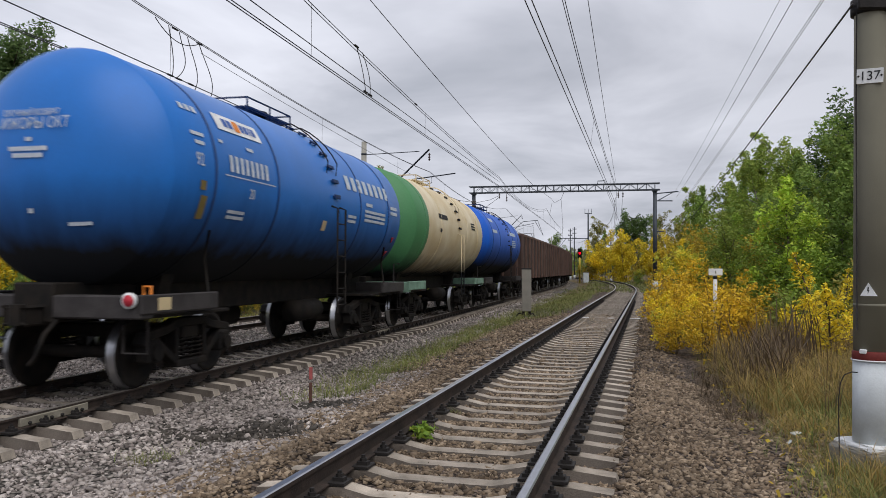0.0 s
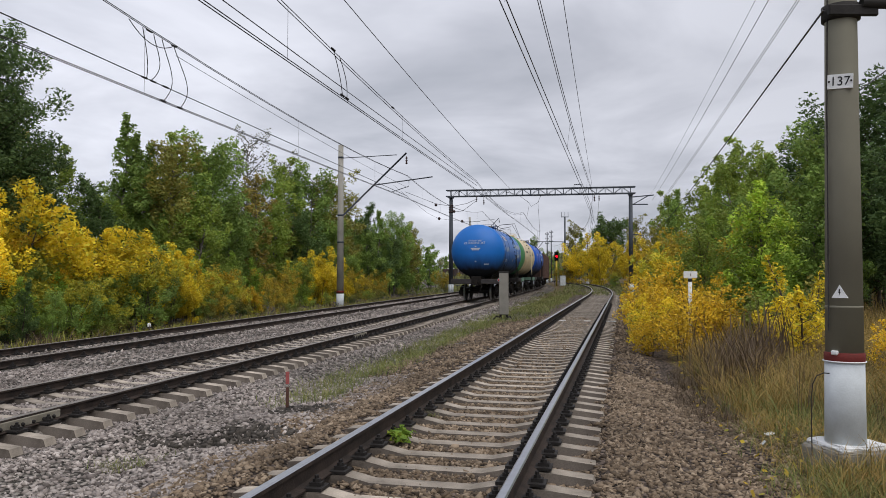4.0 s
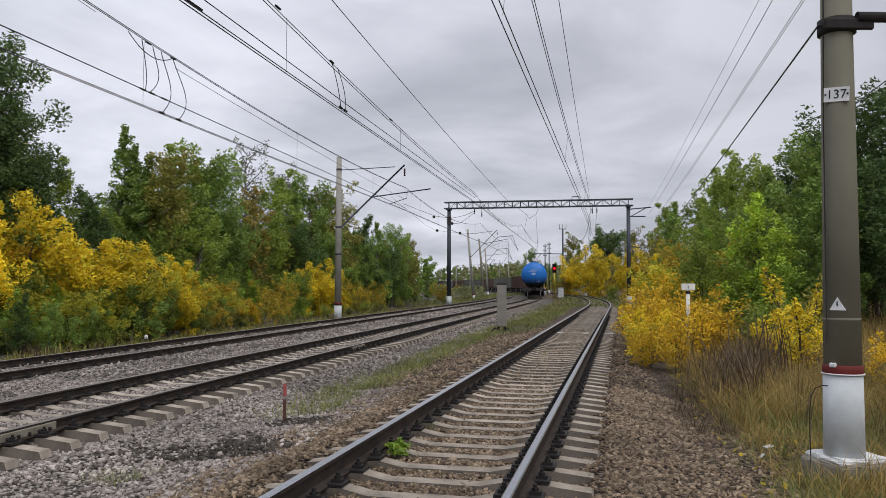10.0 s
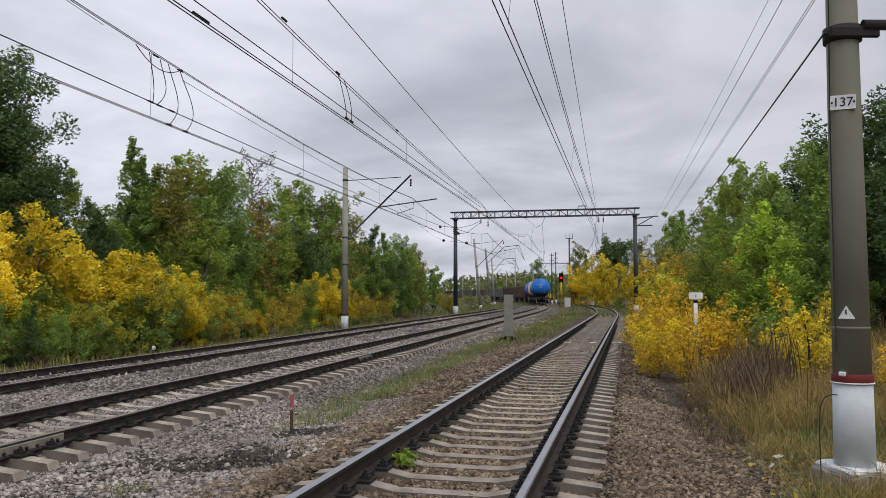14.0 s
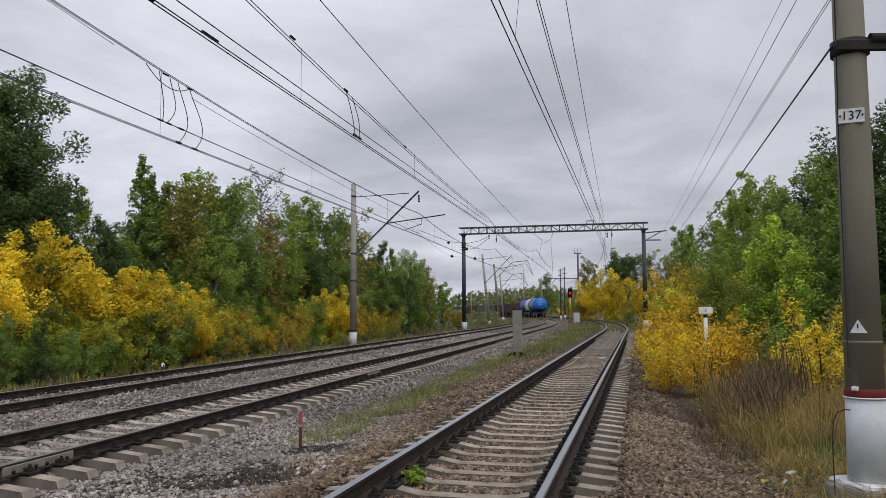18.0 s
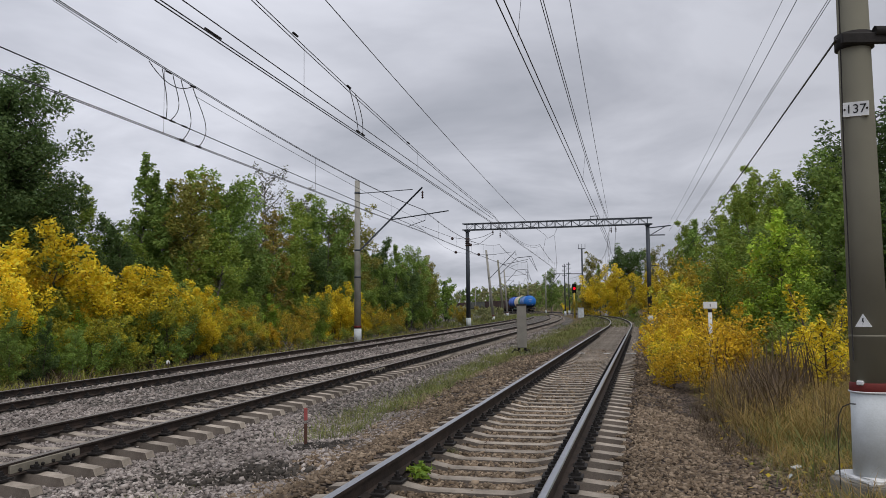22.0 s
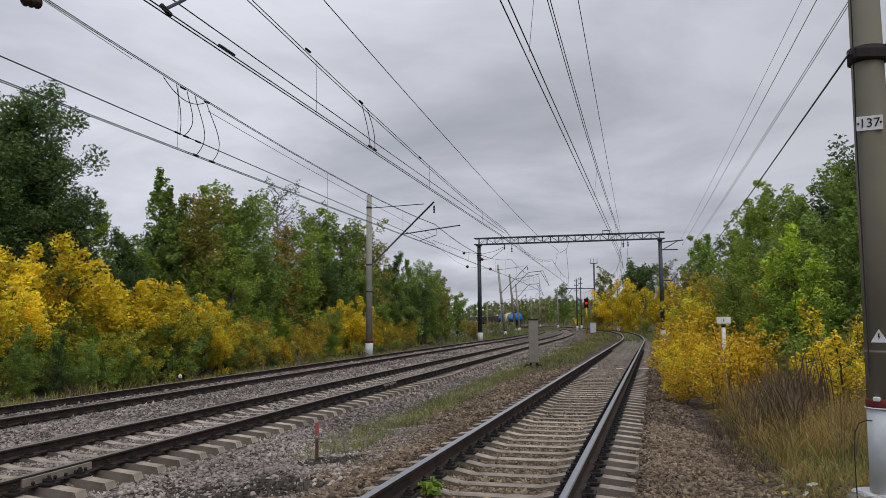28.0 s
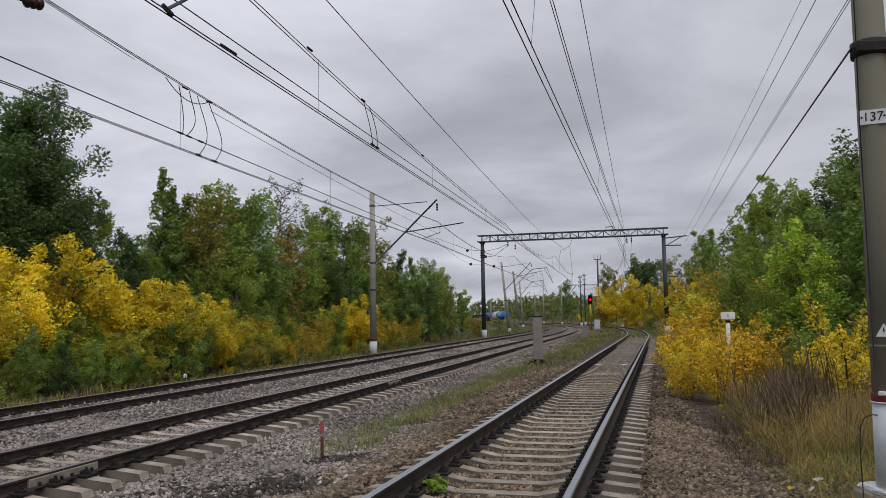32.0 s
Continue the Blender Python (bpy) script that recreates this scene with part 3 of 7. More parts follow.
def ground_material():
    m = bpy.data.materials.new("ballast_and_soil")
    m.use_nodes = True
    nt = m.node_tree
    N, K = nt.nodes.new, nt.links.new
    b = nt.nodes["Principled BSDF"]
    b.inputs["Roughness"].default_value, b.inputs["Specular IOR Level"].default_value = 0.95, 0.15
    co = N("ShaderNodeTexCoord")
    vor, n1, n2 = N("ShaderNodeTexVoronoi"), N("ShaderNodeTexNoise"), N("ShaderNodeTexNoise")
    vor.inputs["Scale"].default_value = 21
    n1.inputs["Scale"].default_value, n1.inputs["Detail"].default_value = 0.35, 5
    n2.inputs["Scale"].default_value, n2.inputs["Detail"].default_value = 9, 4
    for t in (vor, n1, n2):
        K(co.outputs["Object"], t.inputs["Vector"])
    st = N("ShaderNodeValToRGB")
    e = st.color_ramp.elements
    e[0].position, e[0].color = 0.0, (0.07, 0.063, 0.056, 1)
    e[1].position, e[1].color = 1.0, (0.31, 0.28, 0.25, 1)
    br = N("ShaderNodeValToRGB")
    e = br.color_ramp.elements
    e[0].position, e[0].color = 0.0, (0.055, 0.043, 0.035, 1)
    e[1].position, e[1].color = 1.0, (0.22, 0.17, 0.14, 1)
    grey = N("ShaderNodeAttribute")
    grey.attribute_name = "grey"
    two = N("ShaderNodeMixRGB")
    K(grey.outputs["Fac"], two.inputs[0])
    K(br.outputs[0], two.inputs[1])
    K(st.outputs[0], two.inputs[2])
    gap = N("ShaderNodeMapRange")
    gap.inputs["From Min"].default_value, gap.inputs["From Max"].default_value = 0.75, 0.35
    gap.inputs["To Min"].default_value = 0.12
    K(vor.outputs["Distance"], gap.inputs["Value"])
    cut = N("ShaderNodeVectorMath")
    cut.operation = "SCALE"
    K(two.outputs[0], cut.inputs[0])
    K(gap.outputs[0], cut.inputs["Scale"])
    sep = N("ShaderNodeSeparateXYZ")
    K(vor.outputs["Color"], sep.inputs[0])
    K(sep.outputs["X"], st.inputs[0])
    K(sep.outputs["X"], br.inputs[0])
    soil = N("ShaderNodeValToRGB")
    e = soil.color_ramp.elements
    e[0].position, e[0].color = 0.35, (0.085, 0.064, 0.038, 1)
    e[1].position, e[1].color = 0.65, (0.160, 0.125, 0.062, 1)
    K(n2.outputs["Fac"], soil.inputs[0])
    at = N("ShaderNodeAttribute")
    at.attribute_name = "ballast"
    jit = N("ShaderNodeMath")
    jit.operation = "MULTIPLY_ADD"
    jit.inputs[1].default_value = 0.9
    sub = N("ShaderNodeMath")
    sub.operation, sub.inputs[1].default_value = "ADD", -0.45
    K(n2.outputs["Fac"], jit.inputs[0])
    K(at.outputs["Fac"], sub.inputs[0])
    K(sub.outputs[0], jit.inputs[2])
    sharp = N("ShaderNodeMapRange")
    sharp.inputs["From Min"].default_value, sharp.inputs["From Max"].default_value = 0.4, 0.6
    K(jit.outputs[0], sharp.inputs["Value"])
    mix = N("ShaderNodeMixRGB")
    K(sharp.outputs[0], mix.inputs[0])
    K(soil.outputs[0], mix.inputs[1])
    K(cut.outputs[0], mix.inputs[2])
    tone = N("ShaderNodeMapRange")
    tone.inputs["From Min"].default_value, tone.inputs["From Max"].default_value = 0.35, 0.65
    tone.inputs["To Min"].default_value, tone.inputs["To Max"].default_value = 0.78, 1.15
    K(n1.outputs["Fac"], tone.inputs["Value"])
    sc = N("ShaderNodeVectorMath")
    sc.operation = "SCALE"
    K(mix.outputs[0], sc.inputs[0])
    K(tone.outputs[0], sc.inputs["Scale"])
    K(sc.outputs[0], b.inputs["Base Color"])
    bp = N("ShaderNodeBump")
    bp.inputs["Strength"].default_value, bp.inputs["Distance"].default_value, bp.invert = 0.8, 0.03, True
    K(vor.outputs["Distance"], bp.inputs["Height"])
    K(bp.outputs[0], b.inputs["Normal"])
    return m


def build_ground():
    xs, ys = spaced(-2500, 2500, -9, 4.6, 0.13, 0.5, 30), spaced(-300, 2800, 2.5, 16, 0.16, 0.65, 100)
    X, Y = np.meshgrid(xs, ys)
    Z = ground_z(X.ravel(), Y.ravel())
    n, k = len(xs), len(ys)
    i = np.arange(n * k).reshape(k, n)
    faces = np.stack([i[:-1, :-1], i[:-1, 1:], i[1:, 1:], i[1:, :-1]], -1).reshape(-1, 4)
    ob = quick("ground", np.c_[X.ravel(), Y.ravel(), Z], faces, ground_material())
    ob.data.shade_smooth()
    dn, _, ln = nearest(X.ravel(), Y.ravel(), "near")
    dm, _, lm = nearest(X.ravel(), Y.ravel(), "mid")
    df, _, lf = nearest(X.ravel(), Y.ravel(), "far")
    stone = np.where(ln & ~lf, 1.0, 0.0)
    edge = 0.5 * (1 - step(6.5, 11.0, Y.ravel()))
    stone = np.maximum(stone, 1 - step(2.2, 2.8, dn - edge) * (~ln))
    stone = np.maximum(stone, (1 - step(2.0, 2.8, df)))
    wide = step(0.0, 30.0, Y.ravel() - 18)
    strip = (~lm) & ln & (dn > 2.1) & (dm > 2.3)
    stone = np.where(strip, 1 - 0.8 * wide, stone)
    a = ob.data.attributes.new("ballast", "FLOAT", "POINT")
    a.data.foreach_set("value", stone.astype(np.float32))
    a = ob.data.attributes.new("grey", "FLOAT", "POINT")
    a.data.foreach_set("value", (step(1.9, 2.9, dn) * ln).astype(np.float32))
    tagged(ob, "grey crushed-stone ballast and dry grassy soil", "ground", kind="structure")
    return ob


ground = build_ground()


def floor_at(x, y):
    return float(ground_z(np.array([x]), np.array([y]))[0])
# ---- tracks ----
RAIL = [(-0.075, -0.18), (0.075, -0.18), (0.075, -0.168), (0.012, -0.145), (0.010, -0.05), (0.036, -0.036), (0.036, -0.008), (0.026, 0.0),
        (-0.026, 0.0), (-0.036, -0.008), (-0.036, -0.036), (-0.010, -0.05), (-0.012, -0.145), (-0.075, -0.168)]


def rail_mesh(name, tr, side, s0, s1, parent, top, deep=1.0):
    ss = list(np.arange(s0, tr.s0, 6.0)) + list(np.arange(tr.s0, s1, 2.5))
    verts, faces = [], []
    n = len(RAIL)
    for s in ss:
        c, a = tr.at(s, side)
        right = Vector((math.cos(a), -math.sin(a), 0))
        for u, v in RAIL:
            verts.append(c + right * u + Vector((0, 0, v * deep)))
    heads = []
    for i in range(len(ss) - 1):
        for k in range(n):
            faces.append((i * n + k, i * n + (k + 1) % n, (i + 1) * n + (k + 1) % n, (i + 1) * n + k))
            heads.append(1 if k in (6, 7, 8) else 0)
    ob = raw(name, verts, faces, M["rail_side"], parent)
    ob.data.materials.append(top)
    ob.data.polygons.foreach_set("material_index", heads)
    return ob


def sleeper_mesh():
    """A prestressed concrete sleeper: deeper seats under the rails, a lower waist between them."""
    prof = [(-1.35, 0.150), (-1.32, -0.05), (-1.02, -0.02), (-0.62, -0.004), (-0.40, -0.05), (0.40, -0.05), (0.62, -0.004), (1.02, -0.02), (1.32, -0.05), (1.35, 0.150)]
    verts, faces = [], []
    for x, z in prof:
        top = -abs(z) if z < 0.1 else -0.13
        wt, wb = 0.088, 0.135
        verts += [(x, -wb, -0.2), (x, -wt, top), (x, wt, top), (x, wb, -0.2)]
    for i in range(len(prof) - 1):
        a, b = 4 * i, 4 * i + 4
        for k in range(3):
            faces.append((a + k, b + k, b + k + 1, a + k + 1))
    k = 4 * (len(prof) - 1)
    faces += [(0, 1, 2, 3), (k + 3, k + 2, k + 1, k)]
    me = bpy.data.meshes.new("sleeper")
    me.from_pydata(verts, [], faces)
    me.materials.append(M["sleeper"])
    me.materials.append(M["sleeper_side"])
    # tops stay pale; flanks take the colour with dirt and shade painted in
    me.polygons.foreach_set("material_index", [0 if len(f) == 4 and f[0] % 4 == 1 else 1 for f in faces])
    return me


def clip_mesh():
    bm = bmesh.new()
    box(bm, -0.19, -0.05, -0.09, 0.09, 0.0, 0.022)
    box(bm, 0.05, 0.19, -0.09, 0.09, 0.0, 0.022)
    for x in (-0.12, 0.12):
        box(bm, x - 0.045, x + 0.045, -0.035, 0.035, 0.022, 0.05)
        rod(bm, (x, 0, 0.02), (x, 0, 0.10), 0.017, 6)
        rod(bm, (x, 0, 0.05), (x, 0, 0.075), 0.03, 6)
    me = bpy.data.meshes.new("fastening")
    bm.to_mesh(me)
    bm.free()
    me.materials.append(M["iron"])
    return me


SLEEPER, CLIP = sleeper_mesh(), clip_mesh()


def build_track(name, tr, s0, s_parts, s1, top, label, clips):
    t = empty(name)
    deep = 1.0 if tr is NEAR else 0.78
    tagged(t, label, "railway track", "railway tracks", kind="structure")
    for side in (GAUGE / 2, -GAUGE / 2):
        rail_mesh("rail", tr, side, s0, s1, t, top, deep)
    pitch = 0.5
    s, i = s0 + 1, 0
    rest_v, rest_f = [], []
    sv = np.array([v.co[:] for v in SLEEPER.vertices])
    sf = [tuple(p.vertices) for p in SLEEPER.polygons]
    rng = random.Random(int(tr.o * 100))
    while s < s1:
        c, a = tr.at(s)
        m = Matrix.Translation((c.x, c.y, c.z - 0.002 - 0.18 * deep)) @ pose(0, 0, 0, 0, 0, -math.degrees(a) + rng.uniform(-0.5, 0.5))
        if s < s_parts:
            ob = new("sleeper", SLEEPER)
            ob.parent = t
            ob.matrix_local = m
            if clips[0] < s < clips[1]:
                for side in (-GAUGE / 2, GAUGE / 2):
                    o = new("fastening", CLIP)
                    o.parent = ob
                    o.location = (side, 0, 0.001)
        elif s < 260:
            base = len(rest_v)
            rest_v += [m @ Vector(v) for v in sv]
            rest_f += [tuple(base + k for k in f) for f in sf]
        s += pitch
        i += 1
    if rest_f:
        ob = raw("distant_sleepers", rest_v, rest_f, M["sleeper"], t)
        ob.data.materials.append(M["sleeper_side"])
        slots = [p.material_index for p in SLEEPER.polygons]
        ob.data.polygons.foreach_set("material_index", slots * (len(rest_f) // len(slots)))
        ob["kind"] = "stuff"
    return t


track_near = build_track("track_near", NEAR, -20, 84, 420, M["rail_top"], "shiny-topped steel rails on pale concrete sleepers", (2, 42))
track_middle = build_track("track_middle", MID, -20, 70, 640, M["rail_dull"], "dark steel rails on pale concrete sleepers", (4, 42))
track_far = build_track("track_far", FAR, -20, 60, 640, M["rail_dull"], "dark rails on sleepers in grey ballast", (8, 20))

for side, w in ((-0.52, 0.28), (0.36, 0.22), (1.14, 0.34)):
    c, a = NEAR.at(27.0, -side)
    bm = bmesh.new()
    box(bm, -w / 2, w / 2, -0.07, 0.07, 0, 0.012)
    o = part("painted_mark", bm, M["white"], track_near, flat=True)
    o.matrix_local = Matrix.Translation((c.x, c.y, c.z - 0.19)) @ pose(0, 0, 0, 0, 0, -math.degrees(a))
# ---- the goods train ----


PACE = ((0, 9.3), (1, 18.8), (2, 28.3), (3, 37.7), (6, 64.3), (9, 90.0), (13, 126.3), (17, 163.3), (21, 198.5), (25, 231.5), (28, 258.0), (32, 295.0))


def rear_at(t):
    """How far along the middle track the last tank's rear end is; the train slows as it leaves."""
    k = max(i for i in range(len(PACE) - 1) if PACE[i][0] <= max(t, 0))
    (t0, s0), (t1, s1) = PACE[k], PACE[k + 1]

    def slope(i):
        a, b = PACE[max(i - 1, 0)], PACE[min(i + 1, len(PACE) - 1)]
        return (b[1] - a[1]) / (b[0] - a[0])

    h = t1 - t0
    u = (t - t0) / h
    return (2 * u ** 3 - 3 * u ** 2 + 1) * s0 + (u ** 3 - 2 * u ** 2 + u) * h * slope(k) + (3 * u ** 2 - 2 * u ** 3) * s1 + (u ** 3 - u ** 2) * h * slope(k + 1)


def car_pose(s, reach=3.9):
    """A wagon rides on two bogies: its ends follow the curve, its body stays straight."""
    a, b = MID.at(s - reach)[0], MID.at(s + reach)[0]
    d = b - a
    return Matrix.Translation((a + b) / 2) @ Matrix.Rotation(math.atan2(d.y, d.x), 4, "Z")


def wheelset_mesh():
    bm = bmesh.new()
    for s in (-1, 1):
        m = Matrix.Rotation(math.pi / 2, 4, "Z")
        prof = [(0.10, 0.70), (0.14, 0.72), (0.34, 0.735), (0.40, 0.715), (0.505, 0.715), (0.505, 0.745), (0.478, 0.755), (0.472, 0.845), (0.40, 0.848), (0.36, 0.80), (0.16, 0.78), (0.12, 0.86), (0.07, 0.86)]
        lathe(bm, [(r, h * s) for r, h in prof], 20, "x", m)
    rod(bm, (0, -1.06, 0), (0, 1.06, 0), 0.085, 10)
    bmesh.ops.recalc_face_normals(bm, faces=bm.faces[:])
    return bm


def side_frame_bm(y):
    """A cast three-piece bogie's side frame with its two windows, spring nest and axle boxes."""
    bm = bmesh.new()
    w = 0.09
    pts = [(-1.12, 0.60), (-1.05, 0.72), (-0.60, 0.78), (-0.35, 0.86), (0.35, 0.86), (0.60, 0.78), (1.05, 0.72), (1.12, 0.60)]
    for (x0, z0), (x1, z1) in zip(pts, pts[1:]):
        d = Vector((x1 - x0, 0, z1 - z0))
        box(bm, -0.02, d.length + 0.02, y - w, y + w, -0.075, 0.045, 0.012, Matrix.Translation((x0, 0, z0)) @ Matrix.Rotation(-math.atan2(d.z, d.x), 4, "Y"))
    for s in (-1, 1):
        d = Vector((0.52, 0, -0.36))
        box(bm, 0, d.length, y - w, y + w, -0.05, 0.05, 0.012, Matrix.Translation((s * 0.88, 0, 0.66)) @ (Matrix.Rotation(math.pi, 4, "Z") if s > 0 else Matrix()) @ Matrix.Rotation(math.atan2(0.36, 0.52), 4, "Y") @ Matrix.Translation((0, -y + (-y if s > 0 else y) if s > 0 else 0, 0)))
        box(bm, s * 0.36 - 0.045, s * 0.36 + 0.045, y - w, y + w, 0.30, 0.84, 0.012)
    box(bm, -0.40, 0.40, y - w - 0.03, y + w + 0.03, 0.22, 0.32, 0.015)
    return bm


def bogie_parts(car, x):
    for s in (-1, 1):
        b = part("side_frame", side_frame_bm(s * 1.02), M["black"], car, flat=True)
        b.location = (x, 0, 0)
        for dx in (-0.925, 0.925):
            bm = bmesh.new()
            box(bm, dx - 0.15, dx + 0.15, s * 1.02 - 0.12, s * 1.02 + 0.12, 0.34, 0.66, 0.03)
            rod(bm, (dx, s * 1.13, 0.475), (dx, s * 1.19, 0.475), 0.11, 12)
            o = part("axle_box", bm, M["black"], car, flat=True)
            o.location = (x, 0, 0)
        for dx in (-0.22, 0.0, 0.22):
            bm = bmesh.new()
            tube(bm, [(dx + 0.075 * math.cos(a), s * 1.04 + 0.075 * math.sin(a), 0.32 + 0.30 * a / (10 * math.pi)) for a in np.linspace(0, 10 * math.pi, 60)], 0.016, 4)
            o = part("spring", bm, M["black"], car)
            o.location = (x, 0, 0)
    bm = bmesh.new()
    box(bm, -0.22, 0.22, -1.1, 1.1, 0.60, 0.80, 0.03)
    o = part("bolster", bm, M["black"], car, flat=True)
    o.location = (x, 0, 0)
    for dx in (-0.925, 0.925):
        o = new("wheelset", WHEELS)
        o.parent = car
        o.location = (x + dx, 0, 0.475)


def wheel_data():
    bm = wheelset_mesh()
    me = bpy.data.meshes.new("wheelset")
    bm.to_mesh(me)
    bm.free()
    me.materials.append(M["black"])
    me.materials.append(M["rail_top"])
    for p in me.polygons:
        c = p.center
        r = math.hypot(c.x, c.z)
        p.use_smooth = True
        p.material_index = 1 if r > 0.465 and abs(c.y) > 0.74 else 0
    return me


WHEELS = wheel_data()


def words(text, size, m, material, parent, name="lettering", label="", squeeze=1.0, thick=0.002):
    cu = bpy.data.curves.new(name, "FONT")
    cu.body, cu.size, cu.extrude, cu.align_x, cu.align_y = text, size, thick, "CENTER", "CENTER"
    tmp = bpy.data.objects.new(name, cu)
    scene.collection.objects.link(tmp)
    me = bpy.data.meshes.new_from_object(tmp.evaluated_get(bpy.context.evaluated_depsgraph_get()))
    bpy.data.objects.remove(tmp)
    me.materials.clear()
    me.transform(Matrix.Diagonal((squeeze, 1, 1, 1)))
    ob = link(name, me, material, parent, label)
    ob.matrix_local = m
    return ob


R_TANK, Z_TANK = 1.60, 2.95


def on_tank(x, up, r=R_TANK + 0.006, side=-1):
    """A flat mark on a tank's flank at a height above its middle; the flank faces side * y."""
    a = math.asin(up / r)
    n = Vector((0, side * math.cos(a), math.sin(a)))
    right = Vector((-side, 0, 0))
    top = n.cross(right)
    m = Matrix((right, top, n)).transposed().to_4x4()
    return Matrix.Translation(Vector((x, 0, Z_TANK)) + n * r) @ m


def wrap(ob, m, r=R_TANK + 0.008):
    """Bends a flat mark, posed by m, round the tank."""
    ob.matrix_local = m
    inv = m.inverted()
    for v in ob.data.vertices:
        p = m @ v.co
        q = Vector((0, p.y, p.z - Z_TANK))
        q = q.normalized() * (r + v.co.z)
        v.co = inv @ Vector((p.x, q.y, q.z + Z_TANK))


def slab(bm, x0, x1, y0, y1, t, z=0.0):
    """A thin plate cut into strips, so that it can bend round the tank."""
    k = max(1, int((y1 - y0) / 0.04))
    for i in range(k):
        a, b = y0 + (y1 - y0) * i / k, y0 + (y1 - y0) * (i + 1) / k
        v = [bm.verts.new(c) for c in ((x0, a, z + t), (x1, a, z + t), (x1, b, z + t), (x0, b, z + t))]
        bm.faces.new(v)
    bmesh.ops.remove_doubles(bm, verts=bm.verts[:], dist=1e-5)


def bar_block(x, up, w, h, lines, car, material, side=-1):
    """Small writing that nobody can read: plain bars."""
    for i in range(lines):
        bm = bmesh.new()
        hh = h / lines
        slab(bm, -w / 2, w / 2, h / 2 - hh * (i + 0.8), h / 2 - hh * (i + 0.2), 0.004)
        ob = part("writing_bar", bm, material, car, flat=True)
        wrap(ob, on_tank(x, up, side=side))


def on_end(y, up, x=-5.85):
    """A place on the rear dished end."""
    r2 = (y * y + up * up) / (R_TANK * R_TANK)
    dx = 0.7 * (1 - math.sqrt(max(0.0, 1 - 0.86 * r2))) / (1 - math.sqrt(0.14))
    n = Vector((-1.0, y * 0.30, up * 0.30)).normalized()
    right = Vector((0, -1, 0))
    right = (right - n * right.dot(n)).normalized()
    top = n.cross(right)
    return Matrix.Translation(Vector((x + dx, y, Z_TANK + up)) + n * 0.01) @ Matrix((right, top, n)).transposed().to_4x4()


def tank_profile():
    p = [(0.001, -5.85)]
    for i in range(1, 15):
        r = R_TANK * math.sin(i / 14 * math.pi / 2)
        p.append((r, -5.85 + 0.7 * (1 - math.sqrt(1 - 0.86 * (r / R_TANK) ** 2)) / (1 - math.sqrt(0.14))))
    return p


